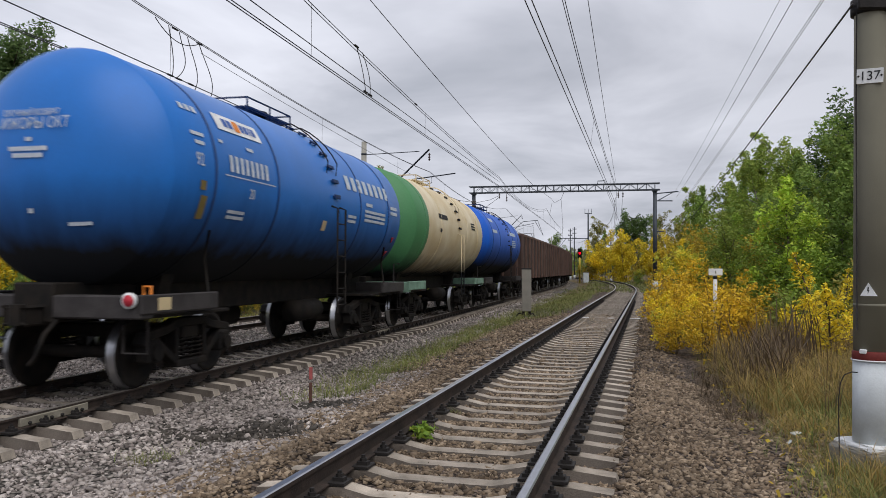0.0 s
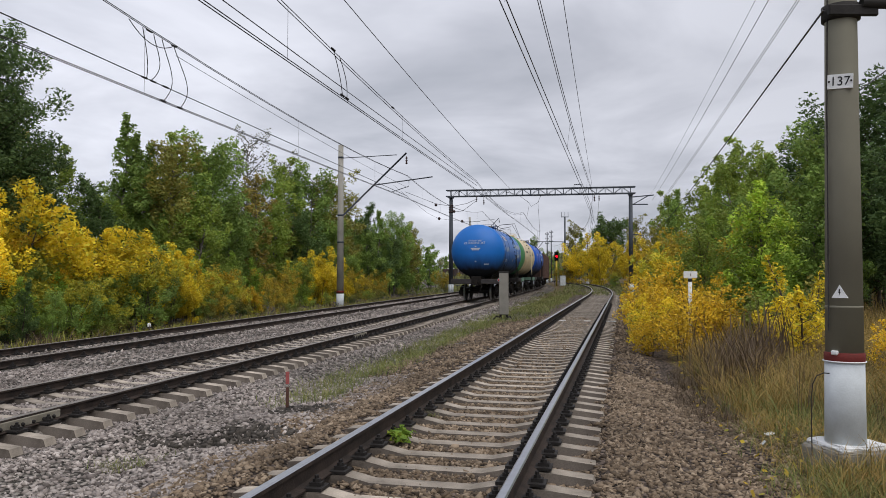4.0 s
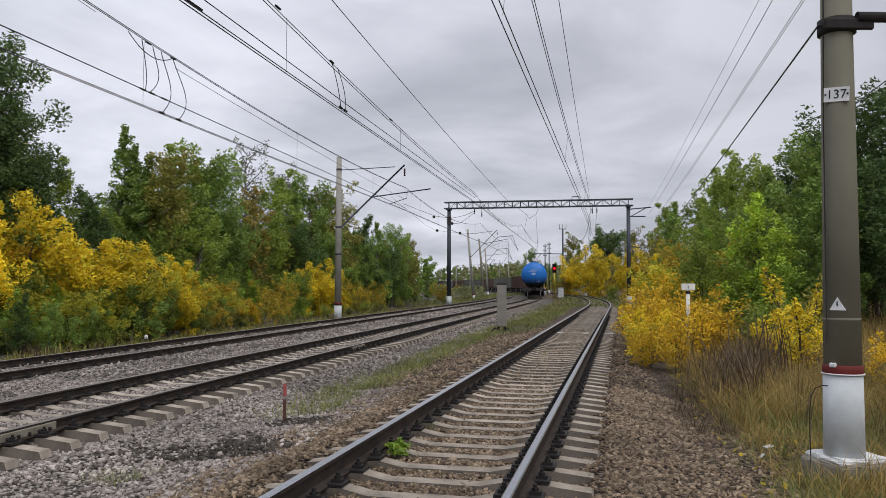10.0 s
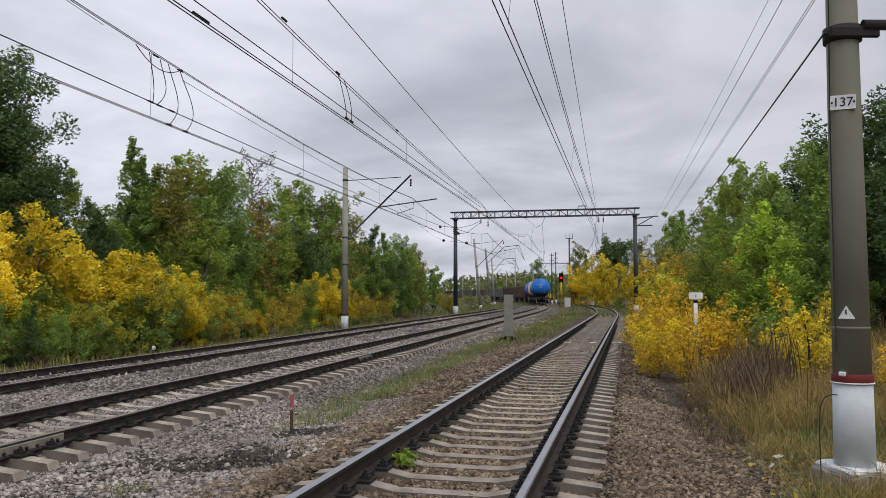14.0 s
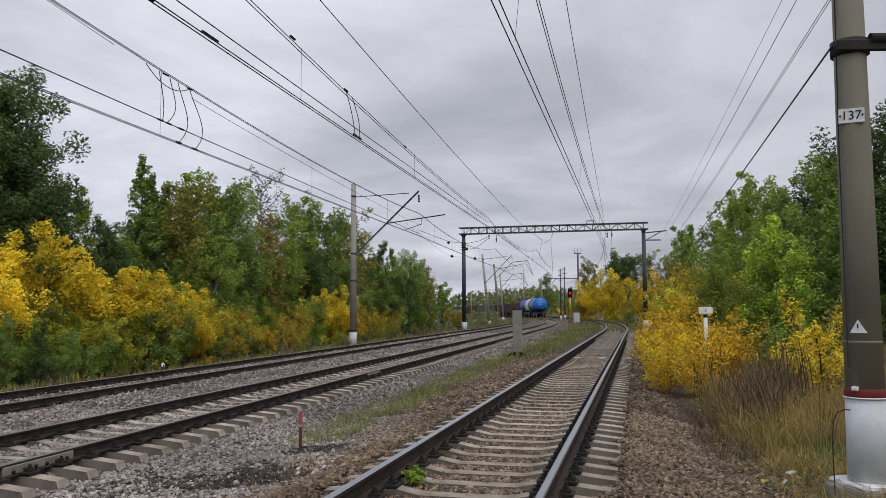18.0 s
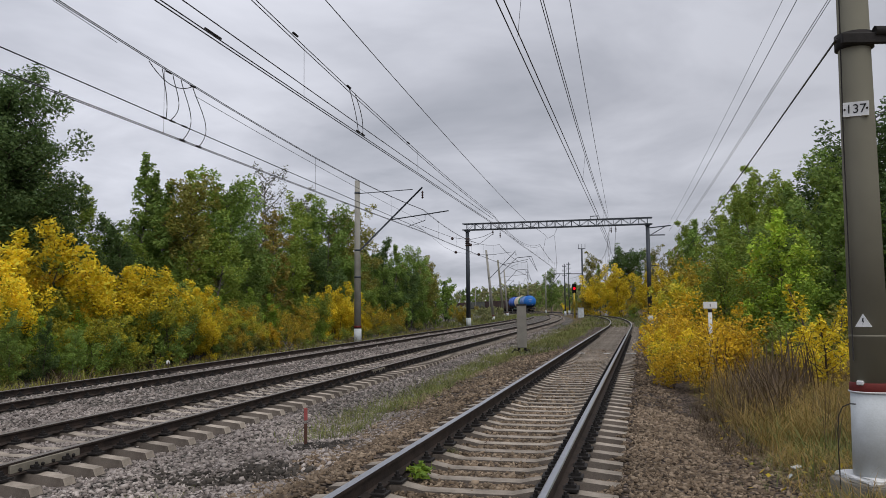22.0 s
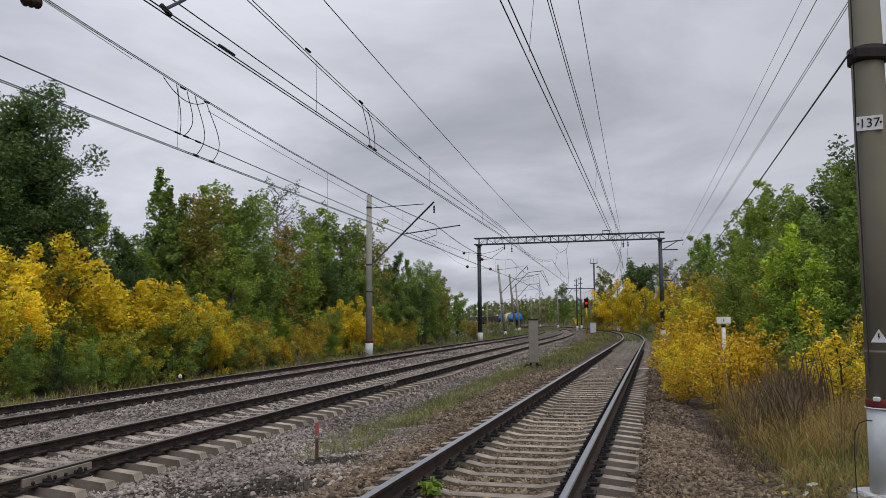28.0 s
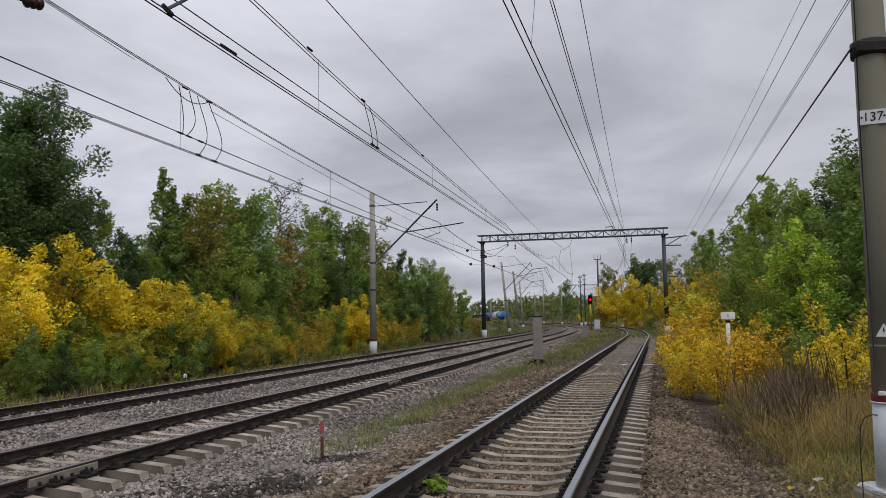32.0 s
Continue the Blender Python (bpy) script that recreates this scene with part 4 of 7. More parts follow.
def tank_car(paint, ring, end_paint=None, frame_paint="frame", detail=True):
    car = empty("tank_wagon")
    trim = "cream" if paint == "cream" else "trim_blue"
    prof = tank_profile()
    full = prof + [(R_TANK, -3.75), (R_TANK, 3.6)] + [(r, -h) for r, h in reversed(prof)]
    bm = bmesh.new()
    lathe(bm, full, 56, "x", Matrix.Translation((0, 0, Z_TANK)))
    shell = part("tank_shell", bm, M[paint], car)
    if end_paint:
        shell.data.materials.append(M[end_paint])
        for p in shell.data.polygons:
            p.material_index = 1 if p.center.x < -3.75 else 0
    for x in (-4.13, -2.08, 2.08, 4.13):
        bm = bmesh.new()
        lathe(bm, [(R_TANK - 0.01, x - 0.032), (R_TANK + 0.014, x - 0.026), (R_TANK + 0.014, x + 0.026), (R_TANK - 0.01, x + 0.032)], 56, "x", Matrix.Translation((0, 0, Z_TANK)))
        part("clamp_band", bm, M[end_paint if end_paint and x < -4 else ring], car)
    # underframe
    bm = bmesh.new()
    box(bm, -5.75, 5.75, -0.30, 0.30, 0.92, 1.42, 0.02)
    part("centre_sill", bm, M["black"], car, flat=True)
    for s in (-1, 1):
        bm = bmesh.new()
        box(bm, s * 5.6 - 0.14, s * 5.6 + 0.14, -1.52, 1.46, 0.98, 1.27, 0.02)
        part("end_beam", bm, M[frame_paint], car, flat=True)
        bm = bmesh.new()
        box(bm, s * 4.42 - 1.05, s * 4.42 + 1.05, -1.42, 1.42, 0.97, 1.02, 0.01)
        part("end_floor", bm, M["black"], car, flat=True)
        bm = bmesh.new()
        box(bm, s * 4.84 - 0.9, s * 4.84 + 0.9, -1.55, -1.47, 1.04, 1.28, 0.015)
        part("side_beam", bm, M[frame_paint], car, flat=True)
        bm = bmesh.new()
        box(bm, s * 4.84 - 0.9, s * 4.84 + 0.9, 1.47, 1.55, 1.04, 1.28, 0.015)
        part("side_beam", bm, M[frame_paint], car, flat=True)
        bm = bmesh.new()
        vs = [(s * 3.75, -0.55, 0.95), (s * 4.05, -0.55, 0.95), (s * 4.05, 0.55, 0.95), (s * 3.75, 0.55, 0.95), (s * 3.75, -0.75, 1.62), (s * 4.05, -0.75, 1.62), (s * 4.05, 0.75, 1.62), (s * 3.75, 0.75, 1.62)]
        v = [bm.verts.new(c) for c in vs]
        for f in ((0, 1, 5, 4), (2, 3, 7, 6), (1, 2, 6, 5), (3, 0, 4, 7), (0, 3, 2, 1)):
            bm.faces.new([v[i] for i in f])
        part("saddle", bm, M["black"], car, flat=True)
        bm = bmesh.new()
        box(bm, s * 5.7, s * 6.02, -0.16, 0.16, 0.92, 1.12, 0.03)
        rod(bm, (s * 6.0, 0, 0.90), (s * 6.0, 0, 1.16), 0.10, 10)
        part("coupler", bm, M["black"], car, flat=True)
        bogie_parts(car, s * 3.9)
    bm = bmesh.new()
    rod(bm, (-1.1, 0.55, 0.72), (0.3, 0.55, 0.72), 0.24, 16)
    part("brake_cylinder", bm, M["black"], car)
    bm = bmesh.new()
    rod(bm, (0.7, -0.6, 0.75), (1.9, -0.6, 0.75), 0.22, 16)
    part("air_reservoir", bm, M["black"], car)
    # ladders, platform and hatch
    top = Z_TANK + R_TANK
    for side in (-1, 1):
        bm = bmesh.new()
        for x in (-0.22, 0.22):
            pts = [(x + 0.55, side * 1.73, 0.75), (x + 0.55, side * 1.73, Z_TANK - 0.15), (x + 0.55, side * 1.60, Z_TANK - 0.1)]
            tube(bm, pts, 0.022, 5)
        for x in (0.30, 0.80):
            tube(bm, [(x, side * 1.6 * math.cos(a), Z_TANK + 1.6 * math.sin(a)) if k in (0, 7) else (x, side * 1.72 * math.cos(a), Z_TANK + 1.72 * math.sin(a)) for k, a in enumerate([0.35 + 0.13 * q for q in range(8)])], 0.014, 5)
        ladder = part("ladder", bm, M["black" if paint != "cream" else "cream"], car)
        z = 0.9
        while z < Z_TANK - 0.2:
            bm = bmesh.new()
            rod(bm, (0.33, side * 1.73, z), (0.77, side * 1.73, z), 0.015, 5)
            part("rung", bm, M["black" if paint != "cream" else "cream"], ladder)
            z += 0.32
        for k in range(7):
            a = 0.06 + k * 0.19
            bm = bmesh.new()
            box(bm, -0.15, 0.15, -0.04, 0.04, 0.03, 0.06, 0.008)
            box(bm, -0.14, -0.11, -0.02, 0.02, -0.02, 0.04)
            box(bm, 0.11, 0.14, -0.02, 0.02, -0.02, 0.04)
            o = part("step", bm, M[trim], car, flat=True)
            o.matrix_local = Matrix.Translation((0.55, side * R_TANK * math.cos(a), Z_TANK + R_TANK * math.sin(a))) @ Matrix.Rotation(side * (a - math.pi / 2), 4, "X")
    bm = bmesh.new()
    for i in range(8):
        box(bm, -0.95, 0.95, -0.42 + i * 0.105, -0.42 + i * 0.105 + 0.06, top + 0.06, top + 0.09)
    part("platform", bm, M[trim], car, flat=True)
    bm = bmesh.new()
    corners = [(-0.95, -0.42), (0.95, -0.42), (0.95, 0.42), (-0.95, 0.42)]
    for x, y in corners + [(0, -0.42), (0, 0.42)]:
        rod(bm, (x, y, top - 0.1), (x, y, top + 0.24), 0.018, 5)
    tube(bm, [(x, y, top + 0.24) for x, y in corners + corners[:1]], 0.018, 5)
    part("handrail", bm, M[trim], car)
    bm = bmesh.new()
    lathe(bm, [(0.30, top - 0.08), (0.30, top + 0.10), (0.34, top + 0.11), (0.34, top + 0.15), (0.12, top + 0.20), (0.02, top + 0.21)], 20)
    part("hatch", bm, M["black" if paint != "cream" else "cream"], car)
    for s in (-1, 1):
        for y in (-1, 1):
            bm = bmesh.new()
            tube(bm, [(s * 5.55, y * 1.50, 1.12), (s * 5.55, y * 1.50, 0.55), (s * 5.55, y * 1.15, 0.55), (s * 5.55, y * 1.15, 0.9)], 0.018, 5)
            part("shunter_step", bm, M["frame"], car)
        bm = bmesh.new()
        tube(bm, [(s * 5.45, -s * 1.35, 1.1), (s * 5.45, -s * 1.35, 1.75), (s * 5.45, -s * 1.50, 1.75)], 0.02, 5)
        part("brake_handle", bm, M["frame"], car)
    return car


def gondola_mesh():
    """Body of a high-sided open wagon: floor, ribbed walls, hollow inside."""
    bm = bmesh.new()
    L, W, z0, z1 = 6.35, 1.45, 1.22, 3.62
    box(bm, -L, L, -W, W, 1.12, 1.26)
    for s in (-1, 1):
        box(bm, -L, L, s * W - 0.03, s * W + 0.03, z0, z1)
        box(bm, s * L - 0.03, s * L + 0.03, -W, W, z0, z1)
        box(bm, -L - 0.06, L + 0.06, s * W - 0.07, s * W + 0.07, z1 - 0.02, z1 + 0.10)
        for i in range(8):
            x = -L + i * 2 * L / 7
            box(bm, x - 0.08, x + 0.08, s * (W + 0.03), s * (W + 0.13), z0 - 0.12, z1)
        for i in range(4):
            y = -1.2 + i * 0.8
            box(bm, s * (L + 0.03), s * (L + 0.10), y - 0.06, y + 0.06, z0, z1)
        box(bm, s * L - 0.08, s * L + 0.08, -W, W, z1 - 0.02, z1 + 0.10)
    bmesh.ops.recalc_face_normals(bm, faces=bm.faces[:])
    return bm


def gondola(paint="brown", panel="brown_panel"):
    car = empty("open_wagon")
    body = part("wagon_body", gondola_mesh(), M[paint], car, flat=True)
    body.data.materials.append(M[panel])
    for p in body.data.polygons:
        c = p.center
        if 1.25 < c.z < 3.55 and abs(c.y) < 1.485 and abs(c.x) < 6.385:
            p.material_index = 1
    bm = bmesh.new()
    box(bm, -6.6, 6.6, -0.3, 0.3, 0.85, 1.14, 0.02)
    part("centre_sill", bm, M["black"], car, flat=True)
    for s in (-1, 1):
        bm = bmesh.new()
        box(bm, s * 6.5 - 0.12, s * 6.5 + 0.12, -1.5, 1.5, 0.85, 1.16, 0.02)
        part("end_beam", bm, M["black"], car, flat=True)
        bm = bmesh.new()
        box(bm, s * 6.6, s * 6.96, -0.16, 0.16, 0.92, 1.12, 0.03)
        part("coupler", bm, M["black"], car, flat=True)
        for y in (-1.02, 1.02):
            o = part("side_frame", side_frame_bm(y), M["black"], car, flat=True)
            o.location = (s * 4.32, 0, 0)
        for dx in (-0.925, 0.925):
            o = new("wheelset", WHEELS)
            o.parent = car
            o.location = (s * 4.32 + dx, 0, 0.475)
    return car


TRAIN = []


def build_train():
    rear = tank_car("blue", "band")
    tagged(rear, "blue tank wagon with white lettering and sooty underside", "tank wagon", "wagons of the goods train")
    W = M["worn_white"]
    # rear end writing
    o = words("СРОЧНЫЙ ВОЗВРАТ", 0.115, on_end(0.03, 0.60), W, rear, squeeze=0.72)
    o = words("ст. ИЖОРЫ ОКТ", 0.20, on_end(0.07, 0.455), W, rear, squeeze=0.80)
    for u, w, h in ((0.26, 0.09, 0.05), (0.14, 0.56, 0.055), (0.055, 0.44, 0.055), (-0.79, 0.3, 0.045), (-0.63, 0.07, 0.06)):
        bm = bmesh.new()
        box(bm, -w / 2, w / 2, -h / 2, h / 2, 0, 0.004)
        o = part("writing_bar", bm, W, rear, flat=True)
        o.matrix_local = on_end(0.02 if w != 0.3 else -0.6, u)
    # flank that faces the near track
    for k in range(3):
        bar_block(-4.68 + 0.16 * k, 0.87, 0.11, 0.18, 1, rear, W)

    def plate(name, x, up, w, h, mt, label="", lift=0.004, dx=0.0, under=None):
        bm = bmesh.new()
        slab(bm, dx - w / 2, dx + w / 2, -h / 2, h / 2, lift)
        o = part(name, bm, M[mt], rear, label, flat=True)
        wrap(o, on_tank(x, up))
        if under is not None:
            o.parent = under
            o.matrix_local = Matrix()
        return o

    board = plate("name_board", -3.12, 0.83, 1.40, 0.30, "white", "white board with plain blue and orange marks")
    for dx, w in ((-0.42, 0.13), (-0.26, 0.13), (0.12, 0.11), (0.26, 0.11), (0.38, 0.06), (0.50, 0.11)):
        plate("board_mark", -3.12, 0.83, w, 0.15, "mark_blue", "", 0.009, dx, board)
    plate("board_mark", -3.12, 0.83, 0.17, 0.20, "orange", "", 0.009, -0.06, board)
    # the wagon's number and the owner's name stay plain bars
    for k in range(8):
        bar_block(-3.68 + 0.165 * k, 0.20, 0.10, 0.42, 1, rear, W)
    bar_block(-3.05, 0.015, 1.65, 0.03, 1, rear, W)
    for k in range(8):
        bar_block(1.38 + 0.38 * k, 0.48, 0.24, 0.52, 1, rear, W)
    for text, x, up, size in (("92", -4.55, 0.14, 0.26), ("20", -3.02, -0.20, 0.22)):
        o = words(text, size, on_tank(x, up), W, rear, squeeze=0.8)
        wrap(o, on_tank(x, up))
    bar_block(-4.54, 0.50, 0.34, 0.09, 1, rear, W)
    bar_block(-4.52, 0.38, 0.24, 0.09, 1, rear, W)
    bar_block(-3.90, 0.50, 0.12, 0.08, 1, rear, W)
    bar_block(-3.00, 0.50, 0.22, 0.09, 1, rear, W)
    bar_block(-3.42, -0.54, 0.52, 0.17, 2, rear, W)
    bar_block(2.65, 0.10, 0.45, 0.12, 1, rear, W)
    bar_block(3.10, -0.15, 1.5, 0.30, 3, rear, W)
    bar_block(4.55, 0.10, 0.55, 0.26, 2, rear, W)
    bar_block(1.55, -0.28, 0.5, 0.2, 2, rear, W)
    plate("data_plate", -4.40, -0.50, 0.17, 0.34, "ochre")
    plate("data_plate", -4.46, -0.20, 0.15, 0.13, "ochre")
    plate("data_plate", 0.10, -0.50, 0.20, 0.20, "buff")
    for x, up in ((4.75, -0.58), (4.75, -0.92)):
        bm = bmesh.new()
        rod(bm, (0, 0, 0), (0, 0, 0.02), 0.09, 3)
        o = part("red_marker", bm, M["red"], rear, flat=True)
        o.matrix_local = on_tank(x, up)
    # straps that hold the tank down
    for x in (-4.0, 4.0):
        bm = bmesh.new()
        tube(bm, [(x * 1.03, -1.5, 1.2), (x * 1.03, -1.42, 1.75), (x * 1.03, -1.50, 2.15)], 0.022, 5)
        part("strap", bm, M["black"], rear)
    # brake hose and uncoupling rod at the rear
    bm = bmesh.new()
    tube(bm, [(-5.75, -0.35, 0.95), (-5.95, -0.35, 0.8), (-5.98, -0.25, 0.5), (-5.9, -0.1, 0.42)], 0.03, 6)
    part("brake_hose", bm, M["black"], rear)
    bm = bmesh.new()
    tube(bm, [(-5.78, 1.45, 0.98), (-5.8, 1.2, 0.9), (-5.85, 0.3, 0.72)], 0.018, 5)
    part("uncoupling_rod", bm, M["gantry"], rear)
    # tail disc on the end beam
    bm = bmesh.new()
    rod(bm, (-5.74, -1.38, 1.21), (-5.78, -1.38, 1.21), 0.10, 24)
    disc = part("tail_disc", bm, M["white"], rear, "white-rimmed red tail disc")
    bm = bmesh.new()
    rod(bm, (-5.78, -1.38, 1.21), (-5.79, -1.38, 1.21), 0.072, 24)
    part("disc_face", bm, M["red"], disc)
    bm = bmesh.new()
    tube(bm, [(-5.5, -1.40, 1.26), (-5.5, -1.40, 1.38), (-5.5, -1.50, 1.38), (-5.5, -1.50, 1.26)], 0.02, 6)
    part("lamp_bracket", bm, M["orange"], rear)
    bm = bmesh.new()
    box(bm, -5.42, -5.14, -1.556, -1.552, 1.08, 1.24)
    part("sticker", bm, M["buff"], rear, flat=True)
    second = tank_car("cream", "cream", "green", "mint")
    tagged(second, "cream tank wagon with one green end", "tank wagon", "wagons of the goods train")
    bar_block(0.1 + -1.9, 0.35, 1.2, 0.26, 1, second, M["ink"])
    bar_block(-2.2, -0.1, 0.25, 0.2, 1, second, M["ink"])
    bar_block(3.2, 0.3, 0.7, 0.3, 3, second, M["ink"])
    third = tank_car("blue_deep", "band")
    tagged(third, "deep blue tank wagon with rows of white writing", "tank wagon", "wagons of the goods train")
    bar_block(-3.4, 0.4, 1.2, 0.24, 1, third, W)
    bar_block(2.4, 0.5, 2.0, 0.3, 1, third, W)
    bar_block(2.4, 0.0, 1.3, 0.4, 4, third, W)
    bar_block(-3.4, 0.9, 1.0, 0.3, 1, third, W)
    first = gondola()
    tagged(first, "rusty brown open goods wagon with ribbed sides", "open wagon", "wagons of the goods train")
    ahead = 4.77
    TRAIN.append((rear, ahead))
    ahead += 12.02
    TRAIN.append((second, ahead))
    ahead += 12.02
    TRAIN.append((third, ahead))
    ahead += 6.01 + 6.96
    TRAIN.append((first, ahead))
    other = gondola("grey", "grey_panel")
    tagged(other, "faded grey-green open goods wagon with ribbed sides", "open wagon", "wagons of the goods train")
    ahead += 13.92
    TRAIN.append((copy_thing(first, Matrix()), ahead))
    for i in range(18):
        ahead += 13.92
        if i == 2:
            TRAIN.append((other, ahead))
        else:
            TRAIN.append((copy_thing(other if i in (3, 4, 7, 8, 9, 12, 13) else first, Matrix()), ahead))


build_train()
# ---- masts, portal, wires ----


def mast(x, y, height, lean=0.0, bracket=0.0, base_r=0.2, top_r=0.145, foot=0.9, arm_turn=None, bent=False, shaft="mast"):
    """A tapered concrete mast with a whitewashed foot and, if wanted, a slanting bracket over the tracks."""
    z = floor_at(x, y) - 0.1
    t = empty("overhead_line_mast", Matrix.Translation((x, y, z)) @ pose(0, 0, 0, 0, lean, 0))
    tagged(t, "grey concrete overhead-line mast with a whitewashed foot", "mast", "overhead line masts")
    bm = bmesh.new()
    rod(bm, (0, 0, foot), (0, 0, height), base_r, 16, top_r)
    part("shaft", bm, M[shaft], t)
    bm = bmesh.new()
    rod(bm, (0, 0, 0), (0, 0, foot), base_r + 0.015, 16)
    part("whitewashed_foot", bm, M["whitewash"], t)
    bm = bmesh.new()
    rod(bm, (0, 0, foot + 0.05), (0, 0, foot + 0.17), base_r + 0.02, 16)
    part("red_band", bm, M["redband"], t)
    if bent:
        # a cranked bracket: a slanting foot, a level arm, a hanging strut at its end
        knee, end = bracket * 0.55, bracket
        zk = height + 0.1 + bent
        bm = bmesh.new()
        tube(bm, [(0.1, 0, zk - 2.6), (knee, 0, zk - 0.05), (knee + 0.25, 0, zk), (end, 0, zk + 0.02)], 0.06, 6)
        part("bracket", bm, M["gantry"], t)
        for a, b in (((end, 0, zk), (end + 0.75, 0, zk - 2.7)), ((end - 0.5, 0, zk), (end + 0.75, 0, zk - 2.7))):
            bm = bmesh.new()
            tube(bm, [a, b], 0.035, 5)
            part("strut", bm, M["gantry"], t)
        bm = bmesh.new()
        tube(bm, [(0.1, 0, zk - 3.1), (end * 0.8, 0, zk - 3.0)], 0.025, 5)
        part("stay_rod", bm, M["gantry"], t)
    elif bracket:
        bm = bmesh.new()
        zt = height - 0.75
        tip = (bracket * 1.08, 0, height - 0.55)
        tube(bm, [(0.1, 0, height - 4.1), tip], 0.05, 6)
        part("bracket", bm, M["gantry"], t)
        bm = bmesh.new()
        tube(bm, [(0.1, 0, zt), (bracket * 0.92, 0, zt + 0.1)], 0.025, 5)
        part("stay_rod", bm, M["gantry"], t)
        bm = bmesh.new()
        tube(bm, [(bracket * 0.55, 0, height - 2.35), (bracket * 1.5, 0, height - 1.95)], 0.035, 5)
        part("registration_arm", bm, M["gantry"], t)
        bm = bmesh.new()
        tube(bm, [(bracket * 1.12, 0, height - 2.12), (bracket * 1.12, 0, height - 2.45), (bracket * 0.85, 0, height - 2.75)], 0.02, 5)
        part("steady_arm", bm, M["gantry"], t)
        bm = bmesh.new()
        lathe(bm, [(0.02, height - 0.75), (0.07, height - 0.7), (0.03, height - 0.62), (0.07, height - 0.55), (0.03, height - 0.47), (0.07, height - 0.4), (0.02, height - 0.3)], 10, "z", Matrix.Translation((bracket * 1.08, 0, -0.45)))
        part("insulator", bm, M["insulator"], t)
        for z1 in (height - 0.72, height - 4.05, height - 5.6):
            bm = bmesh.new()
            rr = base_r + (top_r - base_r) * z1 / height + 0.015
            rod(bm, (0, 0, z1 - 0.05), (0, 0, z1 + 0.05), rr, 14)
            part("clamp", bm, M["gantry"], t)
    if arm_turn is not None:
        t.matrix_world = t.matrix_world @ pose(0, 0, 0, 0, 0, arm_turn)
    return t


mast(-5.81, 44.6, 9.45, 0, 3.6, arm_turn=-11)

mast(4.98, 112, 10.5, -5.2, 3.9, arm_turn=-2)
mast(7.82, 136, 10.5, -5.0, 5.9, arm_turn=-2, bent=-0.1, shaft="pole")
mast(10.3, 165, 10.1, -3.6, 4.9, arm_turn=-2, bent=-0.4)
mast(11.3, 203, 9.6, -2.0, 3.2, arm_turn=8)
mast(9.4, 237, 9.4, -1.0, 3.0, arm_turn=10)
mast(5.8, 271, 9.2, 0, 3.0, arm_turn=12)
for x, y, h in ((22.4, 201, 10.6), (20.9, 236, 9.2), (19.4, 251, 10.0)):
    mast(x, y, h, 0.6, base_r=0.15, top_r=0.12, foot=0.8)


def steel_post(x, y, height, r=0.11, head=""):
    """A dark round post in a white-painted concrete foot, with cross pieces at its head."""
    z = floor_at(x, y) - 0.1
    t = empty("line_post", Matrix.Translation((x, y, z)))
    tagged(t, "tall dark line post in a white concrete foot", "post", "line posts")
    bm = bmesh.new()
    rod(bm, (0, 0, 0.8), (0, 0, height), r, 12, r * 0.8)
    part("shaft", bm, M["gantry"], t)
    bm = bmesh.new()
    rod(bm, (0, 0, 0), (0, 0, 0.95), r * 1.7, 12)
    part("foot", bm, M["whitewash"], t)
    if head == "fork":
        for x0, x1 in ((-0.55, -0.55), (0.0, 0.0), (0.55, 0.55)):
            bm = bmesh.new()
            rod(bm, (x0, 0, height - 0.05), (x1, 0, height + 0.75), 0.035, 6)
            part("prong", bm, M["gantry"], t)
        bm = bmesh.new()
        box(bm, -0.6, 0.6, -0.05, 0.05, height - 0.1, height + 0.02)
        part("cross_arm", bm, M["gantry"], t, flat=True)
        bm = bmesh.new()
        tube(bm, [(0, 0, height - 4.2), (-4.9, 0, height - 4.15)], 0.07, 6)
        part("bracket_arm", bm, M["gantry"], t)
        bm = bmesh.new()
        tube(bm, [(-3.6, 0, height - 4.15), (-5.6, 0, height - 6.6)], 0.05, 6)
        part("strut", bm, M["gantry"], t)
        bm = bmesh.new()
        tube(bm, [(-5.0, 0, height - 4.2), (-5.6, 0, height - 6.6)], 0.03, 6)
        part("strut", bm, M["gantry"], t)
    elif head:
        for k in range(3):
            bm = bmesh.new()
            box(bm, -0.4, 0.4, -0.05, 0.05, height - 0.5 - 0.9 * k, height - 0.4 - 0.9 * k)
            part("cross_arm", bm, M["gantry"], t, flat=True)
            for sx in (-0.32, 0.32):
                bm = bmesh.new()
                lathe(bm, [(0.02, height - 0.4 - 0.9 * k), (0.06, height - 0.33 - 0.9 * k), (0.04, height - 0.26 - 0.9 * k), (0.02, height - 0.2 - 0.9 * k)], 8, "z", Matrix.Translation((sx, 0, 0)))
                part("insulator", bm, M["insulator"], t)
    return t


steel_post(20.5, 129, 11.3, 0.16, "fork")
steel_post(20.4, 150, 10.0, 0.12, "bars")
steel_post(22.6, 160, 10.8, 0.12, "bars")
steel_post(24.6, 131, 8.4, 0.12, "bars")
steel_post(30.2, 137, 8.2, 0.12, "bars")


